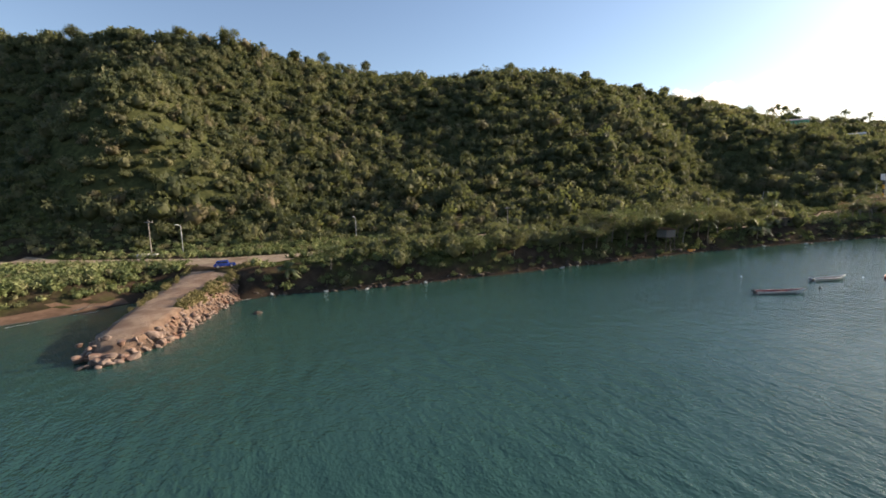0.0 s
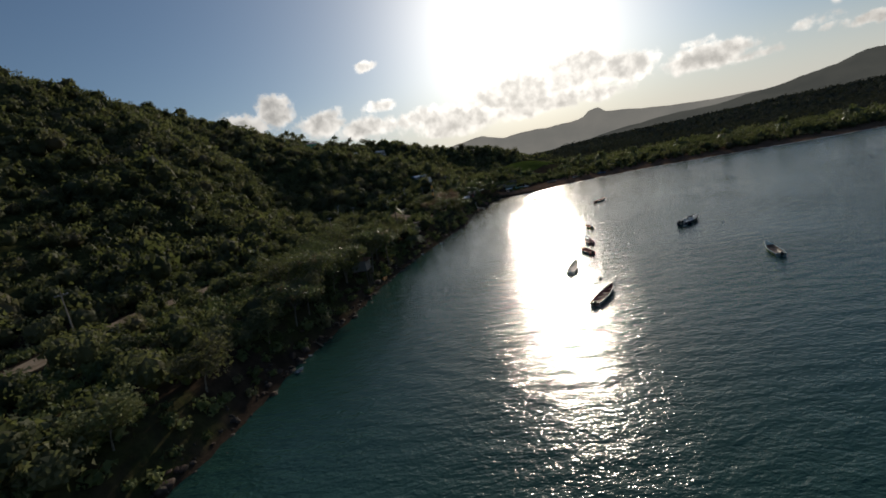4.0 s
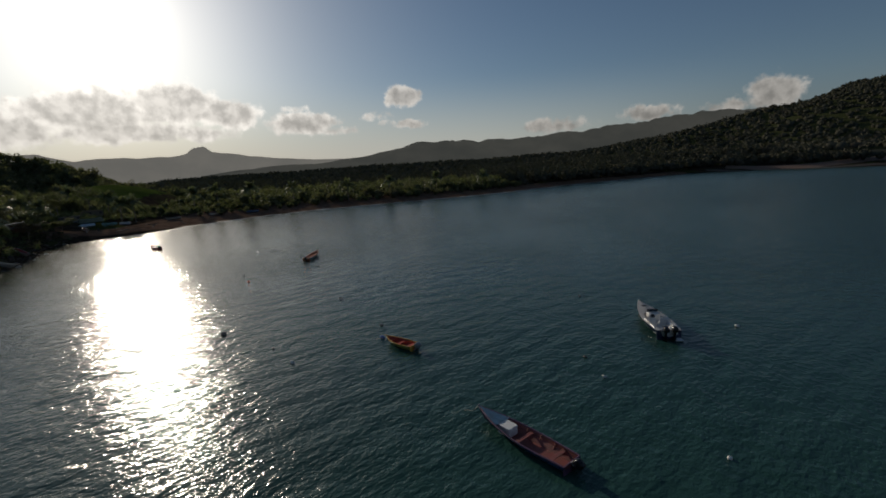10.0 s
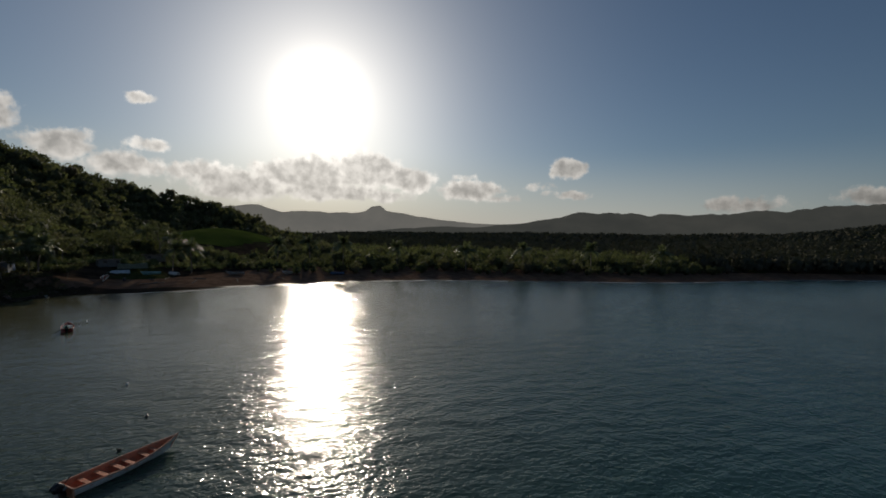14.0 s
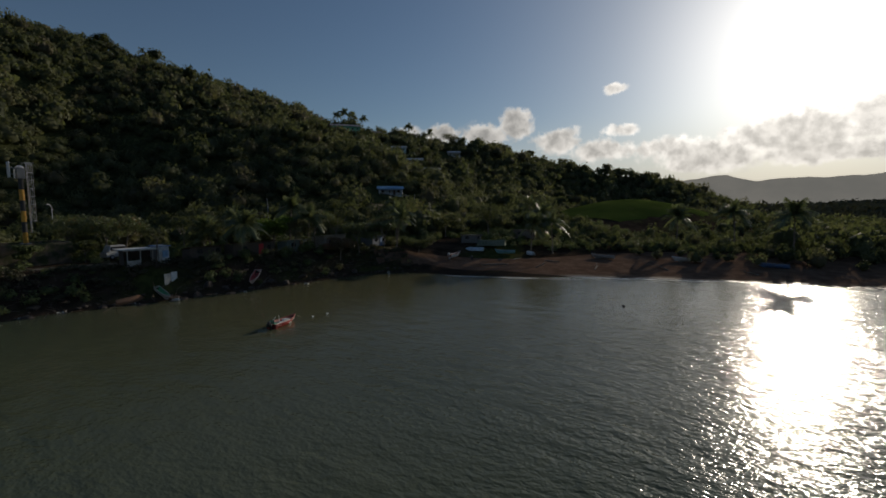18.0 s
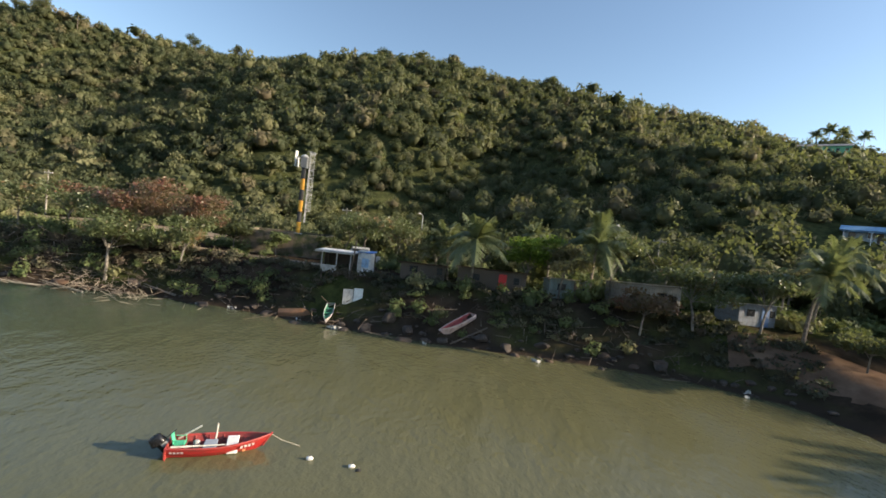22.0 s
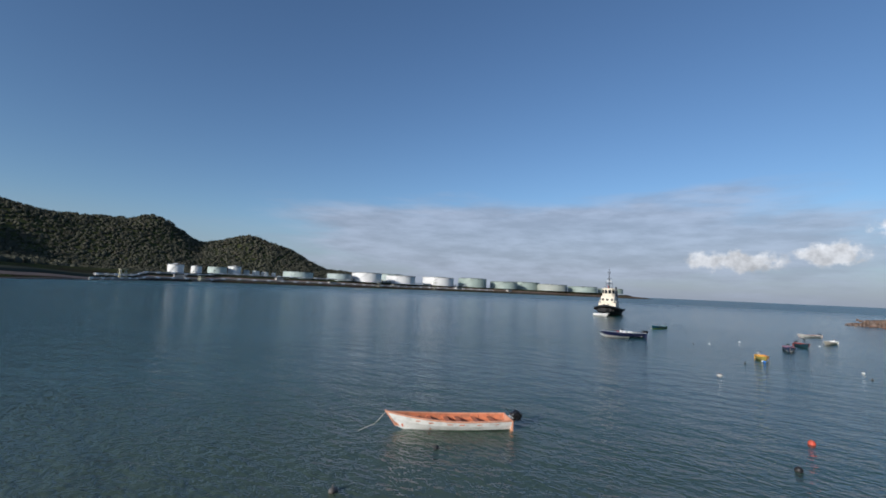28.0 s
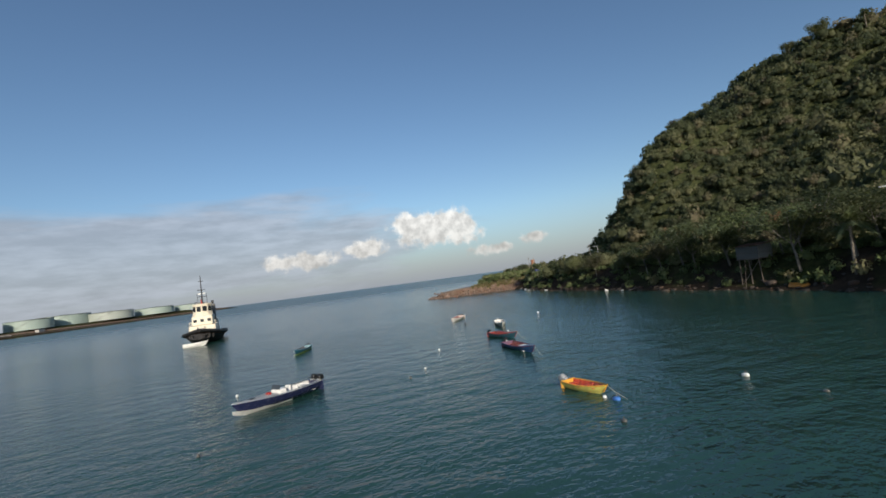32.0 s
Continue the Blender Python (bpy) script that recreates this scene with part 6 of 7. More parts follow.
# single trees that stand out on the skyline
for k, (x, y, tall, wide) in enumerate([(-112, 258, 13, 5.5), (-76, 326, 12, 5.0), (-49, 338, 12, 4.2), (-140, 262, 10, 4.5), (-200, 262, 9, 5), (59, 350, 9, 5), (30, 348, 9, 4), (95, 353, 9, 4), (160, 357, 9, 4), (232, 420, 10, 5), (240, 432, 9, 5), (320, 382, 10, 5), (365, 358, 11, 6), (372, 354, 9, 4), (405, 342, 9, 5), (450, 325, 9, 5), (480, 308, 9, 4), (520, 292, 9, 4), (-20, 344, 8, 4), (-280, 250, 9, 5), (345, 366, 8, 4), (425, 336, 10, 4)]):
    shade_tree("skyline_tree", x, y, tall * 0.76, wide * 0.95, M["woods"], "tall rounded tree on the hill's crest", (0.5, 0), 500 + k, 2600, 0.27, "bark", 11, None, 0.46)

# dead brushwood washed up on the bank
rng = np.random.default_rng(77)
bm = bmesh.new()
for k in range(190):
    p = np.array([153.0, 141.5]) + rng.normal(0, 1, 2) * np.array([6.5, 1.0]) + np.array([0, 0.5]) @ np.array([[0.94, 0.34], [-0.34, 0.94]])
    z = max(ground_at(*p), 0.0) + rng.uniform(0.1, 1.0)
    a, long = rng.uniform(0, 6.28), rng.gamma(2, 0.6)
    rod(bm, (p[0], p[1], z), (p[0] + long * math.cos(a), p[1] + long * math.sin(a), max(z + rng.normal(0, 0.5), 0.05)), 0.05 * rng.uniform(0.4, 1.1), 0.015, 4)
tagged(part("fallen_branches", bm, M["bark"]), "bleached branches of fallen trees at the waterline", "driftwood", kind="stuff")
bm = bmesh.new()
for k in range(620):
    s = rng.random()
    j = resample([(118, 134.2), (130, 136.5), (143, 139.5), (152, 142.5), (160, 146.2), (166, 148.2), (174, 148.6), (184, 150.4), (192, 153), (200, 155.5), (208, 157.5), (216, 157)], 0.5)
    p = j[rng.integers(len(j))] + rng.normal(0, 1.2, 2)
    z = max(ground_at(*p), 0.0) + rng.uniform(0.1, 0.7)
    a, long = rng.uniform(0, 6.28), rng.gamma(2, 0.55)
    rod(bm, (p[0], p[1], z), (p[0] + long * math.cos(a), p[1] + long * math.sin(a), max(z + rng.normal(0, 0.45), 0.05)), 0.05 * rng.uniform(0.4, 1.2), 0.015, 4)
M["dead_wood"] = stone("dead_wood", (0.07, 0.052, 0.04), (0.17, 0.13, 0.1), None, 3.0)
tagged(part("brushwood", bm, M["dead_wood"]), "tangle of dead brown branches on the bank", "driftwood", kind="stuff")
for x, y, a, long in ((155.5, 140.4, 200, 4.5), (150.5, 139.2, 240, 3.6), (162.5, 145.6, 190, 4.0), (164, 146.2, 175, 3.2), (1.5, 95.6, 60, 3.0), (-8, 91.8, 20, 2.4), (252, 133, 30, 4.0), (262, 124, 70, 3.2), (244, 141, 10, 3.6), (270, 112, 110, 3.0), (36, 106.5, 80, 3.0), (-66, 78.5, 30, 3)):
    bm = bmesh.new()
    c, s = math.cos(radians(a)), math.sin(radians(a))
    rod(bm, (0, 0, 0.1), (long * 0.6 * c, long * 0.6 * s, 0.45), 0.12, 0.08, 6)
    rod(bm, (long * 0.6 * c, long * 0.6 * s, 0.45), (long * c - 0.3 * s, long * s + 0.3 * c, 0.95), 0.08, 0.03, 6)
    for f, side in ((0.35, 1), (0.55, -1), (0.7, 1)):
        rod(bm, (long * f * c, long * f * s, 0.35), (long * (f + 0.25) * c - side * 0.6 * s, long * (f + 0.25) * s + side * 0.6 * c, 0.8), 0.045, 0.015, 5)
    ob = part("driftwood", bm, M["pale_bark"])
    ob.location = (x, y, max(ground_at(x, y), 0) + 0.02)
    tagged(ob, "bleached dead branch lying at the water's edge", "driftwood", "driftwood logs")


# ---- lamps and poles ----
def street_lamp(x, y, tall, turn=0.0, z=None):
    post = thing("street_lamp", "slim grey street lamp with a curved arm", "lamp", (x, y, ground_at(x, y) - 0.1 if z is None else z), turn, "street lamps")
    part("pole", tube([(0, 0, 0), (0, 0, tall * 0.9), (0.25, 0, tall * 0.97), (1.1, 0, tall)], 0.085, 7), paint(STEEL, 0.4, 0.3), post)
    part("lamp_head", slab((0.9, -0.16, tall - 0.06), (1.7, 0.16, tall + 0.1), 0.05), paint((0.55, 0.56, 0.56), 0.4), post)
    part("base", slab((-0.18, -0.18, 0), (0.18, 0.18, 0.5), 0.03), paint(GREY, 0.7), post)


def utility_pole(x, y, tall):
    pole = thing("utility_pole", "grey wooden utility pole with a crossarm", "pole", (x, y, ground_at(x, y) - 0.1), 10, "utility poles")
    part("pole", rod(bmesh.new(), (0, 0, 0), (0, 0, tall), 0.16, 0.1), paint((0.3, 0.27, 0.23), 0.9, 0.5), pole)
    part("crossarm", slab((-1.1, -0.06, tall - 0.7), (1.1, 0.06, tall - 0.56), 0.01), paint((0.3, 0.27, 0.23), 0.9), pole)
    for sx in (-1.0, -0.4, 0.4, 1.0):
        part("insulator", turned([(0.05, 0), (0.09, 0.06), (0.06, 0.2)], 8), paint((0.5, 0.5, 0.5), 0.3), pole).matrix_local = pose(sx, 0, tall - 0.56)


for x, y, tall, turn in ((-71.5, 124, 8.6, 250), (-27, 145, 8.0, 250), (158.5, 216, 9.5, 250), (249.2, 201.4, 9, 250), (74.5, 130.5, 7.5, 250), (206, 208, 9, 250)):
    street_lamp(x, y, tall, turn)
for x, y, tall in ((-79, 122, 10.2), (148.2, 197, 8.5), (247, 203, 9), (24, 154, 9), (100, 164, 9), (213, 200, 8)):
    utility_pole(x, y, tall)


# ---- the banded beacon tower on its walled platform ----
M["wall"] = material("mossy_concrete", lambda n: finish(n, n.mix(n.ramp(n.noise(place(n), 0.7, 6, 0.65), 0.4, 0.62), n.mix(n.noise(place(n), 3.0, 5), (0.11, 0.085, 0.062), (0.2, 0.155, 0.115)), (0.05, 0.06, 0.022)), 0.95, 0, n.noise(place(n), 5, 6, 0.7), 0.4, 0.05))
platform = thing("beacon_platform", "mossy concrete retaining wall round the beacon", "platform", (162.9, 163.2, ground_at(162.6, 164) - 0.2), 27)
for a, b in (((-6.4, -3.4, 0), (5.2, -3.0, 3.4)), ((-6.4, 3.0, 0), (5.2, 3.4, 3.4)), ((-6.4, -3.0, 0), (-6.0, 3.0, 3.4)), ((4.8, -3.0, 0), (5.2, 3.0, 3.4))):
    part("wall_panel", slab(a, b, 0.05), M["wall"], platform)
part("fill", slab((-6.0, -3.0, 0), (4.8, 3.0, 3.1), 0.02), M["ground"], platform)
tower = thing("beacon_tower", "yellow and black banded beacon tower with caged ladder", "beacon", (163.8, 162.7, ground_at(162.6, 164) + 2.9), 25)
BAND, DARK = paint((0.70, 0.34, 0.03), 0.5, 0.45), paint((0.03, 0.03, 0.032), 0.6, 0.3)
for k in range(6):
    z0 = 0.3 + k * 1.55
    part("band", rod(bmesh.new(), (0, 0, z0), (0, 0, z0 + 1.55), 0.3, 0.3, 14), BAND if k % 2 == 0 else DARK, tower)
part("base_plate", slab((-0.5, -0.5, 0), (0.5, 0.5, 0.3), 0.03), paint(GREY, 0.8), tower)
part("lantern_box", slab((-0.45, -0.45, 9.6), (0.45, 0.45, 11.1), 0.05), paint((0.16, 0.17, 0.18), 0.4), tower)
part("cap", turned([(0.5, 11.1), (0.55, 11.2), (0.2, 11.5)], 14), paint((0.5, 0.5, 0.5), 0.4), tower)
panel = part("day_mark", slab((-1.25, -0.55, 9.7), (-1.15, 0.55, 11.9), 0.02), paint(WHITE, 0.5, 0.2), tower)
part("bracket", tube([(-1.2, 0, 10.2), (-0.4, 0, 10.2)], 0.06), paint(GREY), panel)
part("bracket", tube([(-1.2, 0, 11.2), (-0.4, 0, 11.0)], 0.06), paint(GREY), panel)
part("small_panel", slab((-0.75, -0.7, 9.6), (-0.7, -0.25, 10.9), 0.02), paint(WHITE, 0.5, 0.2), tower)
ladder = part("ladder", tube([(0.75, -0.25, 1.8), (0.75, -0.25, 11.9)], 0.045), paint((0.35, 0.36, 0.37), 0.5), tower)
part("ladder_rail", tube([(0.75, 0.25, 1.8), (0.75, 0.25, 11.9)], 0.045), paint((0.35, 0.36, 0.37), 0.5), ladder)
for k in range(26):
    part("rung", rod(bmesh.new(), (0.75, -0.25, 2.0 + k * 0.38), (0.75, 0.25, 2.0 + k * 0.38), 0.025, None, 5), paint((0.35, 0.36, 0.37), 0.5), ladder)
for k in range(8):
    z0 = 3.6 + k * 1.15
    hoop = [(0.75, -0.28, z0), (1.1, -0.4, z0), (1.4, 0, z0), (1.1, 0.4, z0), (0.75, 0.28, z0)]
    part("cage_hoop", tube(hoop, 0.03, 5), paint((0.35, 0.36, 0.37), 0.5), ladder)
for p, q in ((1.1, -0.4), (1.4, 0.0), (1.1, 0.4)):
    part("cage_bar", rod(bmesh.new(), (p, q, 3.4), (p, q, 11.9), 0.025, None, 5), paint((0.35, 0.36, 0.37), 0.5), ladder)
part("handrail", tube([(0.4, -0.6, 11.9), (1.4, -0.6, 11.9), (1.4, 0.6, 11.9), (0.4, 0.6, 11.9)], 0.035), paint((0.35, 0.36, 0.37), 0.5), tower)


# ---- shacks, houses and other buildings ----
def boards(parent, a, b, z0, z1, count, mat, thick=0.06):
    """An upright wall of separate boards from a to b."""
    a, b = Vector((*a, 0)), Vector((*b, 0))
    step = (b - a) / count
    turn = math.degrees(math.atan2(step.y, step.x))
    mesh = mesh_of("board", slab((0.01, -thick / 2, 0), (step.length - 0.012, thick / 2, z1 - z0), 0.01), mat)
    for k in range(count):
        ob = new("board", mesh)
        ob.parent = parent
        ob.matrix_local = pose(*(a + step * k).xy, z0 + 0.03 * math.sin(k * 7.3), 0, 0, turn + 1.2 * math.sin(k * 3.1))


def sheets(parent, x0, x1, y0, y1, z0, z1, count, mat, name="roof_sheet"):
    """A sloping roof of corrugated sheets laid side by side along x; z0 at y0, z1 at y1."""
    wide = (x1 - x0) / count
    for k in range(count):
        bm = bmesh.new()
        n = 8
        low = [bm.verts.new((x0 + wide * (k + i / n * 1.04), y0, z0 + 0.025 * (i % 2) + 0.006 * k % 0.02)) for i in range(n + 1)]
        high = [bm.verts.new((x0 + wide * (k + i / n * 1.04), y1, z1 + 0.025 * (i % 2) + 0.006 * k % 0.02)) for i in range(n + 1)]
        for i in range(n):
            bm.faces.new((low[i], low[i + 1], high[i + 1], high[i]))
        bmesh.ops.solidify(bm, geom=bm.faces[:], thickness=0.02)
        part(name, bm, mat, parent)


RUST, TIN = paint((0.22, 0.11, 0.07), 0.7, 0.7, 0.0), paint((0.52, 0.52, 0.51), 0.45, 0.55)
GLASS = paint((0.02, 0.022, 0.025), 0.15, 0.0)
OLD_WOOD = paint((0.11, 0.086, 0.068), 0.9, 0.6)


def kiosk():
    """The waterside bar: an open room under a flat roof, and a closed white and blue cabin beside it."""
    k = thing("waterside_kiosk", "white and blue waterside kiosk with flat roof on posts", "shack", (178.4, 154.6, 4.75), 22)
    k.scale = (0.86, 0.8, 0.92)
    # white walls toned down and dirtied: their shade is put into the paint
    white = paint((0.42, 0.41, 0.38), 0.7, 0.6)
    part("floor", slab((-3.4, -1.9, -0.2), (3.2, 2.0, 0.0), 0.03), OLD_WOOD, k)
    for x in (-3.2, -1.2, 0.8, 3.0):
        for y in (-1.75, 1.8):
            part("stilt", rod(bmesh.new(), (x, y, -4.2 if y < 0 else -1.2), (x, y, -0.15), 0.11), OLD_WOOD, k)
    for x in (-3.3, -1.4, 0.4):
        part("post", slab((x - 0.07, -1.85, 0), (x + 0.07, -1.71, 2.45), 0.01), white, k)
    part("counter_wall", slab((-3.3, -1.84, 0), (-1.4, -1.74, 0.85), 0.02), white, k)
    part("back_wall", slab((-3.3, 1.86, 0), (3.1, 1.98, 2.45), 0.02), OLD_WOOD, k)
    part("side_wall", slab((-3.4, -0.2, 0), (-3.28, 1.85, 2.4), 0.02), OLD_WOOD, k)
    roof = part("roof", slab((-4.1, -2.5, 2.45), (0.9, 2.4, 2.6), 0.03), paint((0.72, 0.71, 0.68), 0.6, 0.5), k)
    part("fascia", slab((-4.12, -2.55, 2.38), (0.92, -2.48, 2.64), 0.01), white, roof)
    cabin = part("cabin", slab((1.35, -1.9, 0), (3.0, 1.8, 2.75), 0.03), paint((0.5, 0.53, 0.55), 0.6, 0.5), k, "weathered white and blue cabin wall")
    part("tarpaulin", slab((1.2, -2.1, 2.77), (3.3, 2.0, 2.86), 0.03), paint((0.08, 0.25, 0.6), 0.5, 0.4), cabin, "blue plastic roof sheet")
    part("cabin_roof", slab((1.3, -2.2, 2.88), (2.4, 0.4, 2.95), 0.02), paint((0.7, 0.7, 0.68), 0.5, 0.5), cabin)
    part("shutter", slab((1.9, -1.97, 1.0), (2.8, -1.9, 2.1), 0.02), paint((0.2, 0.36, 0.55), 0.6, 0.5), cabin)
    part("door", slab((1.42, -1.96, 0.05), (1.85, -1.9, 1.95), 0.02), paint((0.45, 0.43, 0.4), 0.7, 0.5), cabin)
    part("prop_pole", rod(bmesh.new(), (0.2, -2.5, -3.6), (1.1, -2.4, 4.2), 0.1), OLD_WOOD, k)
    for x in (-2.6, -1.8):
        part("stool", turned([(0.16, 0), (0.05, 0.1), (0.05, 0.6), (0.18, 0.66), (0.18, 0.72)], 10), OLD_WOOD, k).matrix_local = pose(x, -0.9, 0)


kiosk()
sheet_board = thing("panel_board", "pale blue-white sheet of board propped on the bank", "board", (181.4, 151.4, 1.9), 40)
part("sheet", slab((-1.1, -0.04, 0), (-0.05, 0.04, 1.6), 0.01), paint((0.55, 0.54, 0.5), 0.6, 0.6), sheet_board)
part("sheet", slab((0.0, -0.08, 0.05), (0.95, 0.0, 1.75), 0.01), paint((0.6, 0.68, 0.7), 0.5, 0.4), sheet_board)
part("prop", tube([(0.4, 0.9, -0.4), (0.4, 0, 1.2)], 0.05), OLD_WOOD, sheet_board)


def shack(label, at, turn, long, deep, tall, wall, roof, count, door=None, fall=0.5, name="shack"):
    s = thing(name, label, "shack", (*at, ground_at(*at) - 0.05), turn, "waterside shacks")
    boards(s, (-long / 2, -deep / 2), (long / 2, -deep / 2), 0, tall, count, wall)
    boards(s, (-long / 2, deep / 2), (long / 2, deep / 2), 0, tall - fall, max(count // 2, 3), wall)
    boards(s, (-long / 2, -deep / 2), (-long / 2, deep / 2), 0, tall - fall / 2, 4, wall)
    boards(s, (long / 2, -deep / 2), (long / 2, deep / 2), 0, tall - fall / 2, 4, wall)
    sheets(s, -long / 2 - 0.4, long / 2 + 0.4, -deep / 2 - 0.6, deep / 2 + 0.4, tall + 0.12, tall - fall + 0.1, max(3, int(long / 1.1)), roof)
    if door:
        d = part("door", slab((long * 0.1, -deep / 2 - 0.1, 0.02), (long * 0.1 + 0.85, -deep / 2 - 0.04, 1.95), 0.02), door, s)
        part("handle", slab((long * 0.1 + 0.7, -deep / 2 - 0.15, 0.95), (long * 0.1 + 0.76, -deep / 2 - 0.1, 1.1), 0.01), paint(STEEL), d)
    part("window", slab((-long * 0.3, -deep / 2 - 0.08, 1.0), (-long * 0.3 + 0.9, -deep / 2 - 0.03, 1.7), 0.01), GLASS, s)
    part("window", slab((long * 0.32, -deep / 2 - 0.08, 1.0), (long * 0.32 + 0.6, -deep / 2 - 0.03, 1.7), 0.01), GLASS, s)
    return s


shack("low board shack with rusty sheet roof and red door", (193.6, 160.2), 20, 7.5, 3.2, 2.3, OLD_WOOD, RUST, 16, paint((0.55, 0.03, 0.03), 0.5, 0.2))
shack("open-sided lean-to of dark boards with rusty roof", (186.0, 158.2), 24, 5.0, 2.6, 2.0, OLD_WOOD, RUST, 9)
shack("faded green board shack with tin roof", (201.6, 163.0), 22, 4.4, 3.0, 2.2, paint((0.18, 0.24, 0.23), 0.7, 0.6), TIN, 9, OLD_WOOD)
shack("white-walled shack with pale tin roof and doorway", (209.6, 166.6), 32, 6.6, 4.2, 2.7, paint((0.36, 0.35, 0.32), 0.7, 0.6), paint((0.66, 0.65, 0.62), 0.45, 0.5), 12, GLASS)
shack("small grey shack with tin roof above the beach", (219.5, 166.2), 30, 4.2, 3.2, 2.2, paint((0.2, 0.23, 0.27), 0.7, 0.5), TIN, 8, paint((0.1, 0.2, 0.4), 0.6))
shack("long grey boat shed behind the beach", (245, 164.5), -40, 4.6, 3.2, 2.0, paint((0.17, 0.17, 0.17), 0.8, 0.5), TIN, 8)
shack("weathered beach shed with pale roof", (263, 165), -50, 5.6, 3.6, 2.2, paint((0.2, 0.18, 0.16), 0.8, 0.5), paint((0.48, 0.46, 0.43), 0.6, 0.5), 13)
shack("low hut with thatched grey roof by the path", (107, 136.5), 15, 5.2, 4.4, 2.6, OLD_WOOD, paint((0.36, 0.32, 0.26), 0.95, 0.5), 9, name="hut")
shack("small white hut beside the coast road", (92, 152), 20, 4.2, 3.4, 2.4, paint((0.56, 0.56, 0.55), 0.7, 0.4), TIN, 7, name="hut")


def stilt_hut():
    s = thing("stilt_hut", "grey fishing hut on tall stilts over the shore", "hut", (61.5, 119.4, 4.6), 25)
    for x in (-1.6, 0, 1.6):
        for y in (-1.3, 1.3):
            part("stilt", rod(bmesh.new(), (x * 1.1, y, -4.6 if y < 0 else -1.0), (x, y, 0), 0.1), OLD_WOOD, s)
    part("floor", slab((-1.9, -1.6, 0), (1.9, 1.6, 0.14), 0.02), OLD_WOOD, s)
    boards(s, (-1.8, -1.5), (1.8, -1.5), 0.14, 2.0, 8, paint((0.1, 0.1, 0.1), 0.7, 0.6))
    boards(s, (-1.8, -1.5), (-1.8, 1.5), 0.14, 2.2, 6, paint((0.2, 0.21, 0.22), 0.7, 0.6))
    boards(s, (1.8, -1.5), (1.8, 1.5), 0.14, 2.2, 6, paint((0.2, 0.21, 0.22), 0.7, 0.6))
    sheets(s, -2.2, 2.2, -2.0, 1.9, 2.1, 2.5, 4, RUST)
    part("ladder", tube([(-0.5, -2.2, -4.4), (-0.5, -1.5, 0.1)], 0.05), OLD_WOOD, s)
    part("brace", tube([(-1.7, -1.3, -4.0), (1.6, -1.3, -0.2)], 0.06), OLD_WOOD, s)


stilt_hut()


def house(label, x, y, wide, deep, tall, wall, roof, turn=0.0, storeys=1, name="house"):
    h = thing(name, label, "house", (x, y, ground_at(x, y - deep / 2) - 0.5), turn, "hillside houses")
    full = tall * storeys
    part("wall", slab((-wide / 2, -deep / 2, 0), (wide / 2, deep / 2, full + 0.5), 0.03), wall, h)
    bm = bmesh.new()
    e, top = 0.6, full + 0.5
    v = [bm.verts.new(p) for p in ((-wide / 2 - e, -deep / 2 - e, top), (wide / 2 + e, -deep / 2 - e, top), (wide / 2 + e, deep / 2 + e, top), (-wide / 2 - e, deep / 2 + e, top), (-wide / 2 - e, 0, top + deep * 0.22), (wide / 2 + e, 0, top + deep * 0.22))]
    for f in ((0, 1, 5, 4), (2, 3, 4, 5), (0, 4, 3), (1, 2, 5), (3, 2, 1, 0)):
        bm.faces.new([v[i] for i in f])
    part("roof", bm, roof, h)
    n = max(2, int(wide / 2.6))
    for s in range(storeys):
        for k in range(n):
            wx = -wide / 2 + wide * (k + 0.5) / n
            win = part("window", slab((wx - 0.55, -deep / 2 - 0.05, 0.5 + s * tall + 0.95), (wx + 0.55, -deep / 2 + 0.02, 0.5 + s * tall + 2.0), 0.02), GLASS, h)
            part("window_frame", slab((wx - 0.65, -deep / 2 - 0.08, 0.5 + s * tall + 0.82), (wx + 0.65, -deep / 2 - 0.04, 0.5 + s * tall + 0.94), 0.01), paint(WHITE, 0.5), win)
    part("door", slab((wide * 0.1, -deep / 2 - 0.04, 0.5), (wide * 0.1 + 0.9, -deep / 2 + 0.02, 2.5), 0.02), OLD_WOOD, h)
    porch = part("porch_roof", slab((-wide / 2, -deep / 2 - 1.8, tall + 0.1), (wide / 2, -deep / 2 - 0.01, tall + 0.22), 0.02), roof, h)
    for k in range(3):
        part("porch_post", rod(bmesh.new(), (-wide / 2 + 0.2 + k * (wide - 0.4) / 2, -deep / 2 - 1.7, -1.0), (-wide / 2 + 0.2 + k * (wide - 0.4) / 2, -deep / 2 - 1.7, tall + 0.1), 0.09), paint(WHITE, 0.6), porch)


house("long house with sky-blue roof on the wooded slope", 253, 227, 8.6, 5, 2.4, paint((0.3, 0.38, 0.44), 0.6, 0.4), paint((0.16, 0.36, 0.55), 0.5, 0.3), -22)
house("white house with grey roof on the slope", 309, 310, 9, 6, 3.0, paint((0.62, 0.62, 0.6), 0.6, 0.3), TIN, -30)
house("small turquoise house among the trees", 308, 329, 9, 6, 3.0, paint((0.25, 0.5, 0.55), 0.6, 0.3), TIN, -30)
house("long green two-storey house on the ridge", 284, 358, 18, 8, 3.0, paint((0.12, 0.42, 0.24), 0.6, 0.3), paint((0.3, 0.28, 0.26), 0.6, 0.4), -15, 2)
house("grey house with flat veranda on the ridge", 290, 402, 12, 8, 3.0, paint((0.36, 0.37, 0.38), 0.6, 0.3), TIN, -15)
house("brown house on the ridge beside palms", 312, 374, 10, 7, 3.0, paint((0.3, 0.26, 0.22), 0.6, 0.3), paint((0.25, 0.2, 0.18), 0.6, 0.4), -20)
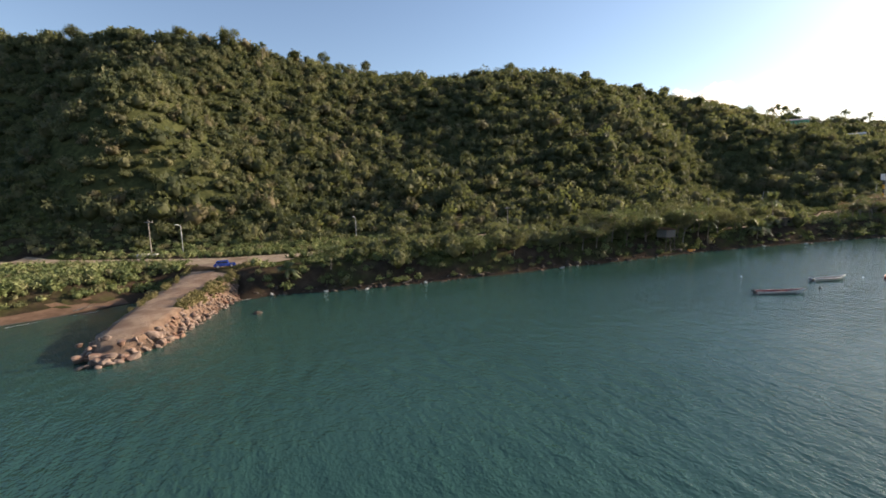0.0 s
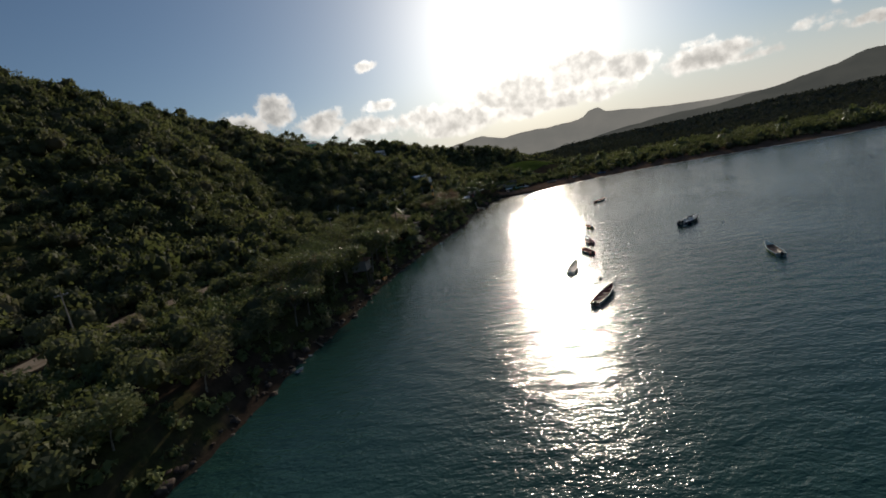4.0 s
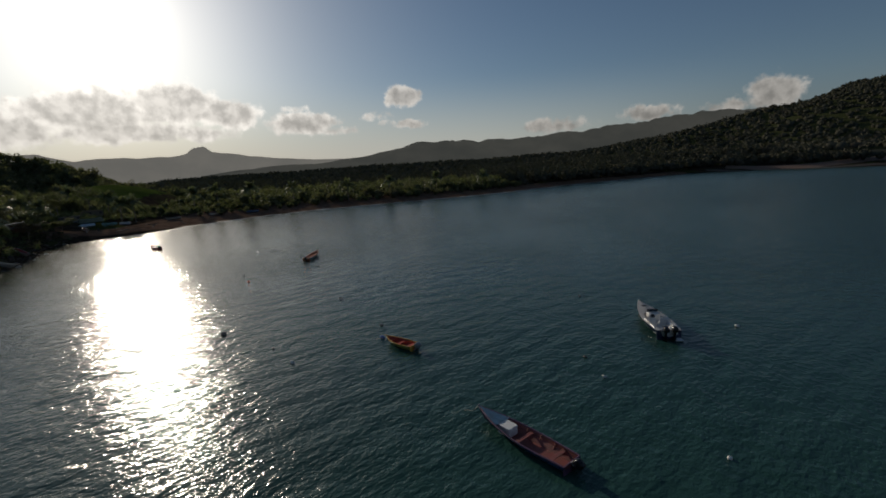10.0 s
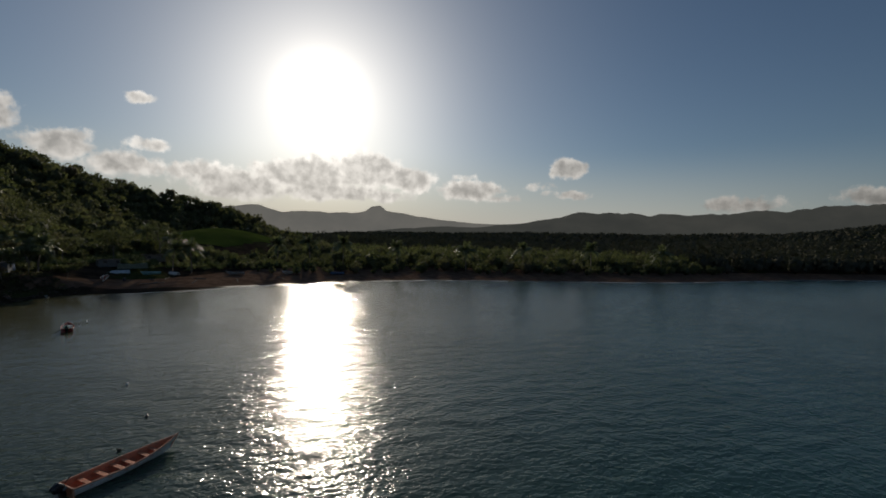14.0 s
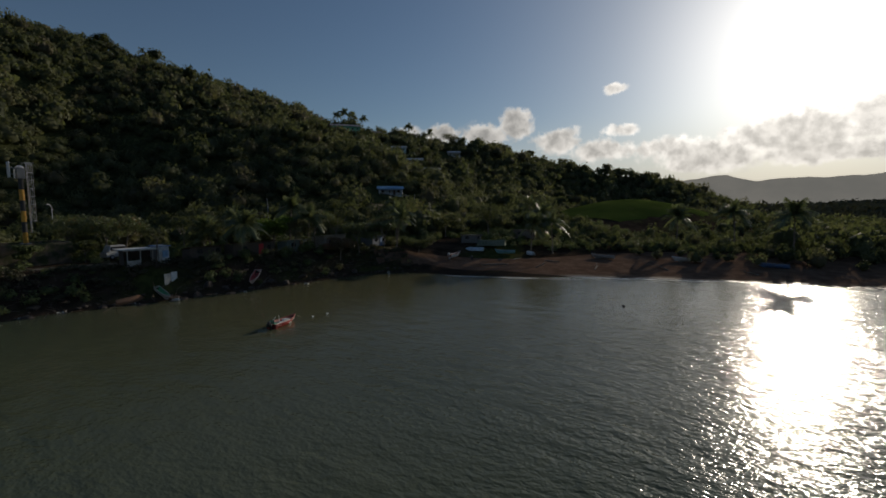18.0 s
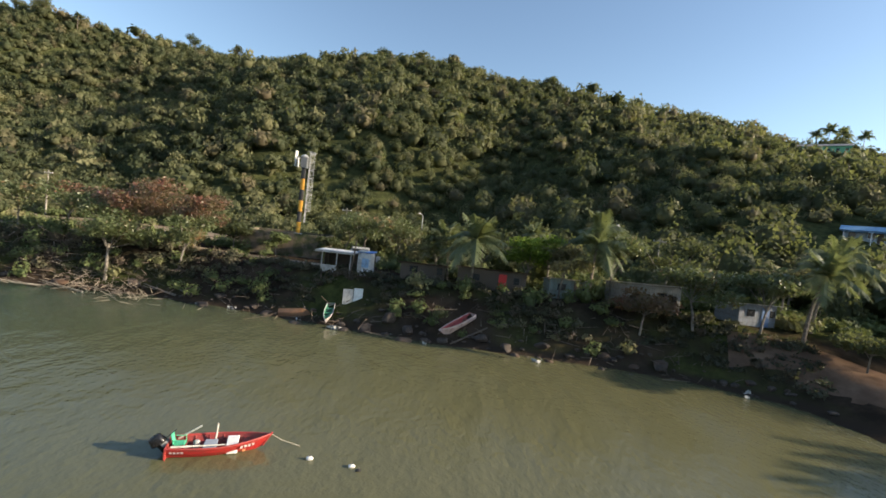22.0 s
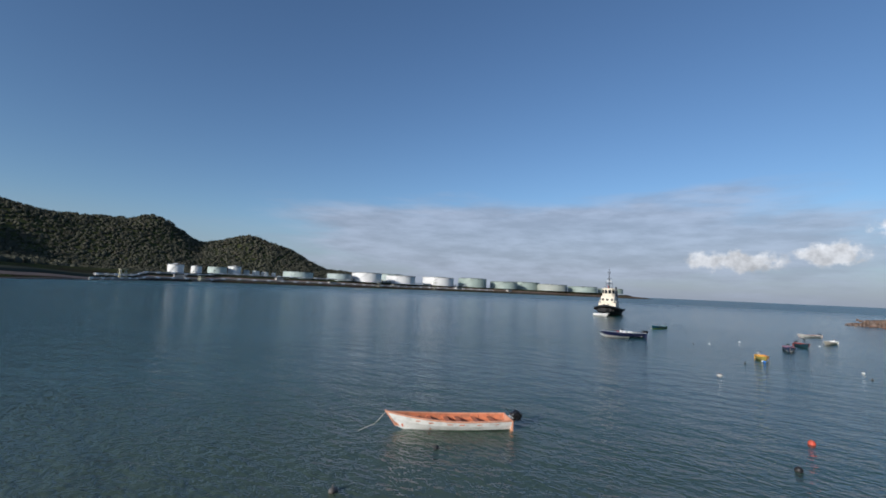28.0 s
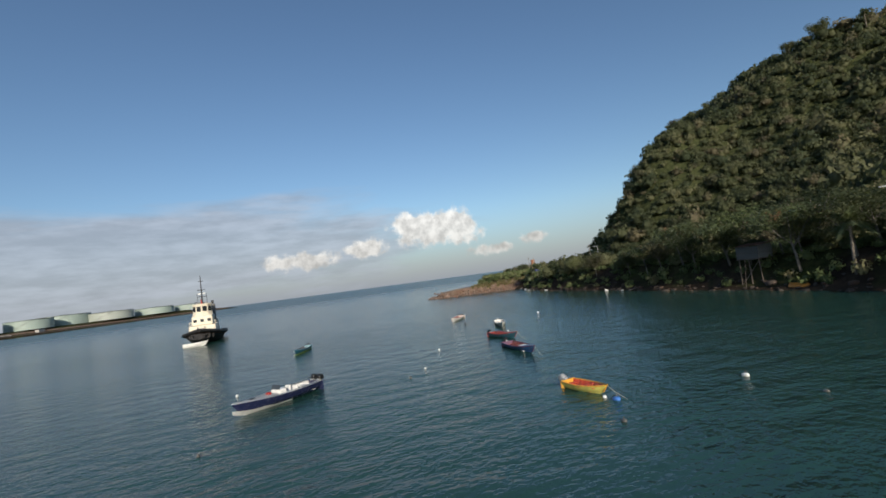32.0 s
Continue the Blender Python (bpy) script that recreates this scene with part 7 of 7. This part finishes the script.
house("white house on the crest among tall trees", -78, 346, 10, 7, 3.2, paint((0.68, 0.66, 0.62), 0.6, 0.3), paint((0.5, 0.48, 0.46), 0.6, 0.4), 20, 2)
house("pale house half hidden in the trees", 307, 288, 9, 6, 3.0, paint((0.5, 0.5, 0.47), 0.6, 0.3), TIN, -25)
house("small white house on the far slope", 350, 330, 8, 6, 3.0, paint((0.62, 0.62, 0.6), 0.6, 0.3), TIN, -30)


def vehicle(label, at, turn, color, tall, long, name="car", cab=0.55):
    """A parked car or van."""
    z = ground_at(*at) + 0.25
    c = thing(name, label, "car" if name == "car" else "van", (*at, z), turn)
    body = paint(color, 0.2, 0.12)
    part("body", slab((-long / 2, -0.85, 0.3), (long / 2, 0.85, 0.3 + tall * 0.42), 0.12), body, c)
    bm = slab((-long * 0.42, -0.78, 0.3 + tall * 0.4), (long * (cab - 0.35), 0.78, 0.25 + tall), 0.12)
    for v in bm.verts:
        if v.co.z > tall * 0.85:
            v.co.x = v.co.x * 0.82
            v.co.y *= 0.88
    top = part("cabin", bm, body, c)
    for s in (1, -1):
        part("side_window", slab((-long * 0.34, s * 0.735 - 0.03, 0.36 + tall * 0.46), (long * (cab - 0.42), s * 0.735 + 0.03, 0.12 + tall * 0.95), 0.02), GLASS, top)
        for x in (-long * 0.31, long * 0.31):
            wheel = part("wheel", turned([(0.2, -0.1), (0.32, -0.1), (0.34, 0), (0.32, 0.1), (0.2, 0.1)], 18), paint(BLACK, 0.8), c)
            wheel.matrix_local = pose(x, s * 0.8, 0.33, 90, 0, 0)
            part("rim", turned([(0.19, -0.11), (0.2, 0.11)], 14), paint(STEEL, 0.3), wheel)
        part("headlight", slab((long / 2 - 0.06, s * 0.6 - 0.15, 0.3 + tall * 0.22), (long / 2 + 0.01, s * 0.6 + 0.15, 0.3 + tall * 0.32), 0.02), paint((0.6, 0.6, 0.58), 0.2), c)
    part("windscreen", slab((long * (cab - 0.42), -0.62, 0.36 + tall * 0.46), (long * (cab - 0.38), 0.62, 0.1 + tall * 0.95), 0.02), GLASS, top)
    part("bumper", slab((long / 2 - 0.1, -0.82, 0.28), (long / 2 + 0.08, 0.82, 0.46), 0.04), paint((0.05, 0.05, 0.05), 0.6), c)


vehicle("dark blue car parked at the root of the mole", (-45.6, 93.6), 25, (0.02, 0.05, 0.25), 1.25, 4.2)
vehicle("pale grey van parked behind the kiosk", (174.5, 163.5), 35, (0.34, 0.35, 0.35), 1.9, 4.6, "van")
vehicle("white car parked by the road", (252, 205.5), 10, (0.62, 0.63, 0.62), 1.3, 4.2)
stall = thing("roadside_stall", "broken white concrete block beside the lot", "block", (-78.5, 118.5, ground_at(-78.5, 118.5)), 15)
part("block", slab((-1.8, -0.7, 0), (0.9, 0.7, 1.3), 0.06), paint((0.5, 0.48, 0.45), 0.8, 0.5), stall)
part("slab", slab((0.6, -0.9, 0.9), (3.0, 0.8, 1.1), 0.03), paint((0.58, 0.56, 0.53), 0.8, 0.4), stall)

# ---- boats drawn up on the bank and the beach ----
def beached(label, at, z, turn, length, outside, inside, roll=0.0, pitch=0.0, keel_up=False, name="rowing_boat"):
    boat = thing(name, label, "boat", (0, 0, 0), 0, "boats ashore")
    boat.matrix_world = pose(*at, z, 180 + roll if keel_up else roll, pitch, turn)
    lines = hull_lines(length, length * 0.27, 0.5, 0.3)
    part("hull", skin(lines, 0.0), paint(outside, 0.5, 0.5), boat)
    part("lining", skin(lines, 0.05, 0.02), paint(inside, 0.6, 0.5), boat)
    for s in (1, -1):
        bm = tube([(q[0], s * (q[1] - 0.02), q[2]) for q in lines], 0.045, 5)
        part("gunwale", bm, paint(tuple(0.7 * c + 0.1 for c in outside), 0.5, 0.4), boat)
    for u in (0.25, 0.5, 0.7):
        row = lines[round(u * 21)]
        part("thwart", slab((row[0] - 0.12, -row[1] + 0.05, row[2] - 0.2), (row[0] + 0.12, row[1] - 0.05, row[2] - 0.15), 0.01), paint(inside, 0.6, 0.5), boat)
    return boat


def gz(x, y, up=0.25):
    return max(ground_at(x, y), 0.0) + up


beached("green and white rowing boat hauled up on the rocks", (180.2, 149.0), gz(180.2, 149.0, 0.45), -62, 3.5, (0.42, 0.4, 0.38), (0.06, 0.27, 0.16), 0, 22)
beached("brown upturned hull among the rocks", (176.6, 148.2), 0.9, 20, 3.4, (0.26, 0.13, 0.07), (0.2, 0.1, 0.06), 30, -8, True)
beached("red and white canoe on a wooden slip", (193.0, 152.5), gz(193.0, 152.5, 0.5), 243, 4.4, (0.55, 0.42, 0.39), (0.42, 0.06, 0.06), 0, 21)
slip = thing("boat_slip", "rough timber slip propped on the rocks", "slip", (193.6, 152.4, gz(193.0, 152.5, -1.3)), 50)
for s in (-0.6, 0.6):
    part("beam", tube([(-1.6, s, 0.5), (2.4, s, 2.0)], 0.08), OLD_WOOD, slip)
for x, zz in ((-1.2, 0.6), (0.2, 1.1), (1.6, 1.6)):
    part("crosspiece", tube([(x, -0.9, zz), (x, 0.9, zz)], 0.06), OLD_WOOD, slip)
    part("leg", tube([(x, 0.7, zz), (x + 0.2, 0.8, -0.3)], 0.06), OLD_WOOD, slip)
white_boat = beached("white rowing boat with motor at the top of the beach", (234.7, 156.6), gz(234.7, 156.6, 0.3), 30, 5.0, WHITE, (0.3, 0.1, 0.07))
beached("pale blue upturned boat behind the beach", (241.6, 158.8), gz(241.6, 158.8, 0.6), 130, 4.6, (0.45, 0.58, 0.66), (0.3, 0.3, 0.3), 0, 0, True)
beached("turquoise boat lying on the sand", (247.4, 154.6), gz(247.4, 154.6, 0.3), 140, 4.6, (0.2, 0.46, 0.52), (0.3, 0.3, 0.28))
beached("white upturned skiff on the sand", (252.6, 152), gz(252.6, 152, 0.55), 70, 4.4, WHITE, (0.3, 0.3, 0.28), 0, 0, True)
beached("grey canoe among driftwood on the beach", (262, 139), gz(262, 139, 0.3), 110, 5.0, (0.36, 0.36, 0.35), (0.2, 0.15, 0.12))
beached("white canoe lying at the top of the beach", (272, 126), gz(272, 126, 0.3), 120, 5.4, (0.6, 0.6, 0.58), (0.25, 0.2, 0.16))
beached("blue canoe drawn up on the sand", (278, 113), gz(278, 113, 0.3), 110, 5.0, (0.1, 0.2, 0.4), (0.25, 0.2, 0.16))
beached("orange kayak on the rocks below the stilt hut", (69.5, 120.6), 0.7, 20, 3.4, (0.8, 0.28, 0.03), (0.6, 0.2, 0.03), 0, 0, True)
outboard(white_boat, -2.5, 0, 0.5, paint((0.5, 0.5, 0.48), 0.4, 0.3), 1.1, -30)
drum = thing("oil_drum", "dark steel drum standing on the sand", "drum", (237.6, 154.2, gz(237.6, 154.2, -0.05)), 15)
part("shell", turned([(0.28, 0), (0.29, 0.02), (0.29, 0.29), (0.305, 0.3), (0.29, 0.32), (0.29, 0.58), (0.305, 0.6), (0.29, 0.62), (0.29, 0.86), (0.27, 0.88)], 18), paint((0.06, 0.05, 0.05), 0.6, 0.5), drum)
part("lid", turned([(0.27, 0.85), (0.05, 0.86)], 18), paint((0.09, 0.07, 0.06), 0.6, 0.5), drum)
for x, y, turn, long in ((238.5, 148.6, 160, 4.2), (240.2, 147.4, 150, 3.0), (246.5, 149.5, 20, 3.4), (251, 143.5, 100, 3.8), (243.2, 151.2, 70, 2.2)):
    log = part("beach_log", tube([(-long / 2, 0, 0.12), (0, 0.1, 0.2), (long / 2, -0.05, 0.14)], 0.11, 7), M["pale_bark"])
    log.matrix_world = pose(x, y, gz(x, y, 0.0), 0, 0, turn)
    tagged(log, "pale driftwood log lying on the brown sand", "driftwood", "beach logs")
cover = thing("boat_cover", "grey-green tarpaulin tent over a boat", "tarpaulin", (247.4, 159.6, gz(247.4, 159.6, 0)), 130)
bm = bmesh.new()
v = [bm.verts.new(p) for p in ((-3.4, -1.3, 0.5), (3.4, -1.3, 0.4), (3.4, 1.3, 0.4), (-3.4, 1.3, 0.5), (-3.2, 0, 1.9), (0, 0.1, 1.6), (3.2, 0, 1.8))]
for f in ((0, 1, 6, 5, 4), (2, 3, 4, 5, 6), (0, 4, 3), (1, 2, 6)):
    bm.faces.new([v[i] for i in f])
bmesh.ops.solidify(bm, geom=bm.faces[:], thickness=0.04)
part("canvas", bm, paint((0.32, 0.36, 0.26), 0.8, 0.5), cover)
for x in (-3.2, 3.2):
    part("pole", rod(bmesh.new(), (x, 0, -0.2), (x, 0, 1.9), 0.05), OLD_WOOD, cover)

# ---- ruin and bushes on the low point beyond the mole ----
ruin = thing("brick_tower", "old brick chimney stub on the low point", "ruin", (-128, 98.5, ground_at(-128, 98.5)), 12)
part("shaft", turned([(1.3, 0), (1.25, 3), (1.05, 6.2), (1.15, 6.3), (1.1, 6.9)], 10), paint((0.32, 0.15, 0.09), 0.9, 0.6), ruin)
part("footing", slab((-1.8, -1.8, -0.4), (1.8, 1.8, 1.2), 0.08), paint((0.3, 0.2, 0.14), 0.9, 0.5), ruin)
for x, y, tall in ((-122, 96, 8.5), (-112, 98, 8)):
    utility_pole(x, y, tall)


# ---- tank farm on the far shore ----
def tank(az, away, r, tall, color, cone=0.05, name="storage_tank"):
    x, y = 170 + away * math.cos(radians(az)), 110 + away * math.sin(radians(az))
    z = ground_at(x, y) - 0.5
    label = "white cylindrical oil storage tank" if color[0] > 0.5 else "grey-green cylindrical oil storage tank"
    t = thing(name, label, "storage tank", (x, y, z), az, "oil storage tanks")
    part("shell", turned([(r, 0), (r, tall * 0.93), (r * 1.012, tall * 0.935), (r * 1.012, tall * 0.96), (r, tall * 0.965), (r, tall)], 48), paint(color, 0.5, 0.25), t, smooth=False)
    part("roof", turned([(r * 0.99, tall + 0.02), (r * 0.5, tall + r * cone), (0.3, tall + r * cone * 2)], 48), paint(tuple(c * 0.8 for c in color), 0.6, 0.3), t)
    part("rim_rail", turned([(r * 1.02, tall + 0.9), (r * 1.02, tall + 1.15), (r * 1.0, tall + 1.15)], 48), paint((0.2, 0.22, 0.22), 0.6), t)
    bm = bmesh.new()
    n = 14
    for k in range(n):
        a, b = 2.4 + k * 0.06, 2.4 + (k + 1) * 0.06
        rod(bm, (r * 1.03 * math.cos(a), r * 1.03 * math.sin(a), tall * k / n), (r * 1.03 * math.cos(b), r * 1.03 * math.sin(b), tall * (k + 1) / n), 0.25, None, 4)
    part("stair", bm, paint((0.25, 0.26, 0.26), 0.7), t)


TW, TG = (0.74, 0.74, 0.72), (0.30, 0.37, 0.33)
for az, away, r, tall, color in ((-91, 859, 12, 13, TW), (-93, 891, 8.6, 13, TW), (-95.1, 931, 16.2, 14, (0.42, 0.5, 0.46)), (-96.9, 945, 11.6, 17, TW), (-98.2, 955, 5.9, 11, (0.5, 0.52, 0.5)), (-99.2, 965, 6.8, 11, TW), (-100.2, 973, 6.8, 10, TW), (-101.2, 980, 4, 9, TW),
                                 (-104, 1010, 31, 14, (0.42, 0.5, 0.47)), (-108.9, 1050, 27, 15, (0.4, 0.47, 0.46)), (-112.3, 1085, 35, 21, TW), (-116.6, 1165, 38, 20, TW), (-115, 1255, 42, 25, (0.42, 0.5, 0.47)), (-121.4, 1260, 44, 22, TW), (-125.8, 1330, 42, 25, TG),
                                 (-129.8, 1390, 42, 20, TG), (-132.2, 1480, 52, 23, TG), (-135.7, 1480, 50, 19, (0.34, 0.37, 0.33)), (-139.4, 1545, 47, 17, TG), (-142.6, 1600, 40, 15, TG)):
    tank(az, away, r, tall, color, 0.12 if r < 14 else 0.03)
# pipelines on low trestles along the embankment, with loading platforms and sheds
FAR_SHORE = [(232, -438), (192, -612), (86, -730), (-62, -781), (-197, -817), (-397, -892), (-655, -902)]
ribbon("quay_road", [(375, -262), (330, -298)] + [(x + 4, y - 26) for x, y in FAR_SHORE] + [(-930, -862), (-1170, -775)], [16, 14, 18, 16, 15, 16, 12, 6], paint((0.20, 0.125, 0.09), 0.95, 0.5), "reddish dirt road along the far embankment", "road", 0.4, 12, 4)
ribbon("quay_edge", [(375, -240), (326, -288), (280, -335)] + [(x + 2, y - 6) for x, y in FAR_SHORE] + [(-930, -843), (-1180, -758)], [5, 6, 6, 6, 6, 5, 3], paint((0.075, 0.055, 0.045), 0.95, 0.5), "dark stone revetment at the far waterline", "embankment", 0.5, 12, 4)
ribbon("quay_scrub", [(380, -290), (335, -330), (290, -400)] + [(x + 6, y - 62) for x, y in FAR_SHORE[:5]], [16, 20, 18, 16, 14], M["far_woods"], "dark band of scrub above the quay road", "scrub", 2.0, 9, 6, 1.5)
pipe_run = thing("pipeline", "white pipelines on trestles along the far embankment", "pipeline")
line = resample(FAR_SHORE, 14)
for lane, (off, up, rad) in enumerate(((8, 2.0, 0.8), (44, 4.6, 1.0), (12, 2.2, 0.6))):
    bm = bmesh.new()
    for k, (a, b) in enumerate(zip(line, line[1:])):
        rod(bm, (a[0], a[1] - off, ground_at(a[0], a[1] - off) + up), (b[0], b[1] - off, ground_at(b[0], b[1] - off) + up), rad, None, 6)
    for k, (a, b) in enumerate(zip(line[::2], line[1::2])):
        part("pipe_sleeve", rod(bmesh.new(), (a[0], a[1] - off, ground_at(a[0], a[1] - off) + up), ((a[0] + b[0]) / 2, (a[1] + b[1]) / 2 - off, ground_at((a[0] + b[0]) / 2, (a[1] + b[1]) / 2 - off) + up), rad * 1.35, None, 8), paint(WHITE, 0.5, 0.2), pipe_run)
    part("pipe", bm, paint((0.42, 0.38, 0.34), 0.6, 0.4) if lane != 1 else paint((0.5, 0.5, 0.48), 0.6, 0.4), pipe_run)
trestle = mesh_of("trestle", slab((-0.5, -14, -4), (0.5, 2, 2.0), 0.05), paint((0.34, 0.32, 0.3), 0.8))
for a in line[::2]:
    ob = new("trestle", trestle)
    ob.parent = pipe_run
    ob.matrix_world = Matrix.Translation((a[0], a[1] - 8, ground_at(a[0], a[1] - 8) + 0.5))
for x, y, tall in ((210, -520, 13), (-250, -848, 17), (-430, -896, 22), (120, -692, 9)):
    jetty = thing("loading_tower", "steel loading tower on the far quay", "tower", (x, y + 8, 0), 20, "loading towers")
    for sx in (-3, 3):
        for sy in (-3, 3):
            part("leg", rod(bmesh.new(), (sx, sy, -2), (sx * 0.8, sy * 0.8, tall), 0.5), paint((0.35, 0.36, 0.32), 0.7), jetty)
    for f in (0.3, 0.6, 0.95):
        part("platform", slab((-4, -4, tall * f), (4, 4, tall * f + 0.6), 0.05), paint((0.5, 0.47, 0.3), 0.7), jetty)
    part("quay", slab((-14, -9, -1), (14, 5, 2.0), 0.1), paint((0.26, 0.24, 0.22), 0.9), jetty)
for x, y, wide in ((150, -680, 16), (-20, -792, 14), (-130, -806, 18), (-310, -870, 20), (-520, -905, 22), (-700, -905, 18)):
    shed = thing("far_shed", "small pale shed on the far embankment", "shed", (x, y - 4, ground_at(x, y - 4)), 15, "far sheds")
    part("wall", slab((-wide / 2, -4, -1), (wide / 2, 4, 4.5), 0.1), paint((0.36, 0.34, 0.31), 0.7), shed)
    part("roof", slab((-wide / 2 - 0.5, -4.5, 4.5), (wide / 2 + 0.5, 4.5, 5.0), 0.1), paint((0.5, 0.5, 0.48), 0.6), shed)
for k in range(6):
    house("small white building across the bay", 438 + k * 13, -470 - k * 5, 9, 7, 4.0, paint((0.7, 0.69, 0.66), 0.6, 0.2), paint((0.6, 0.58, 0.55), 0.6), 40, 1, "far_house")
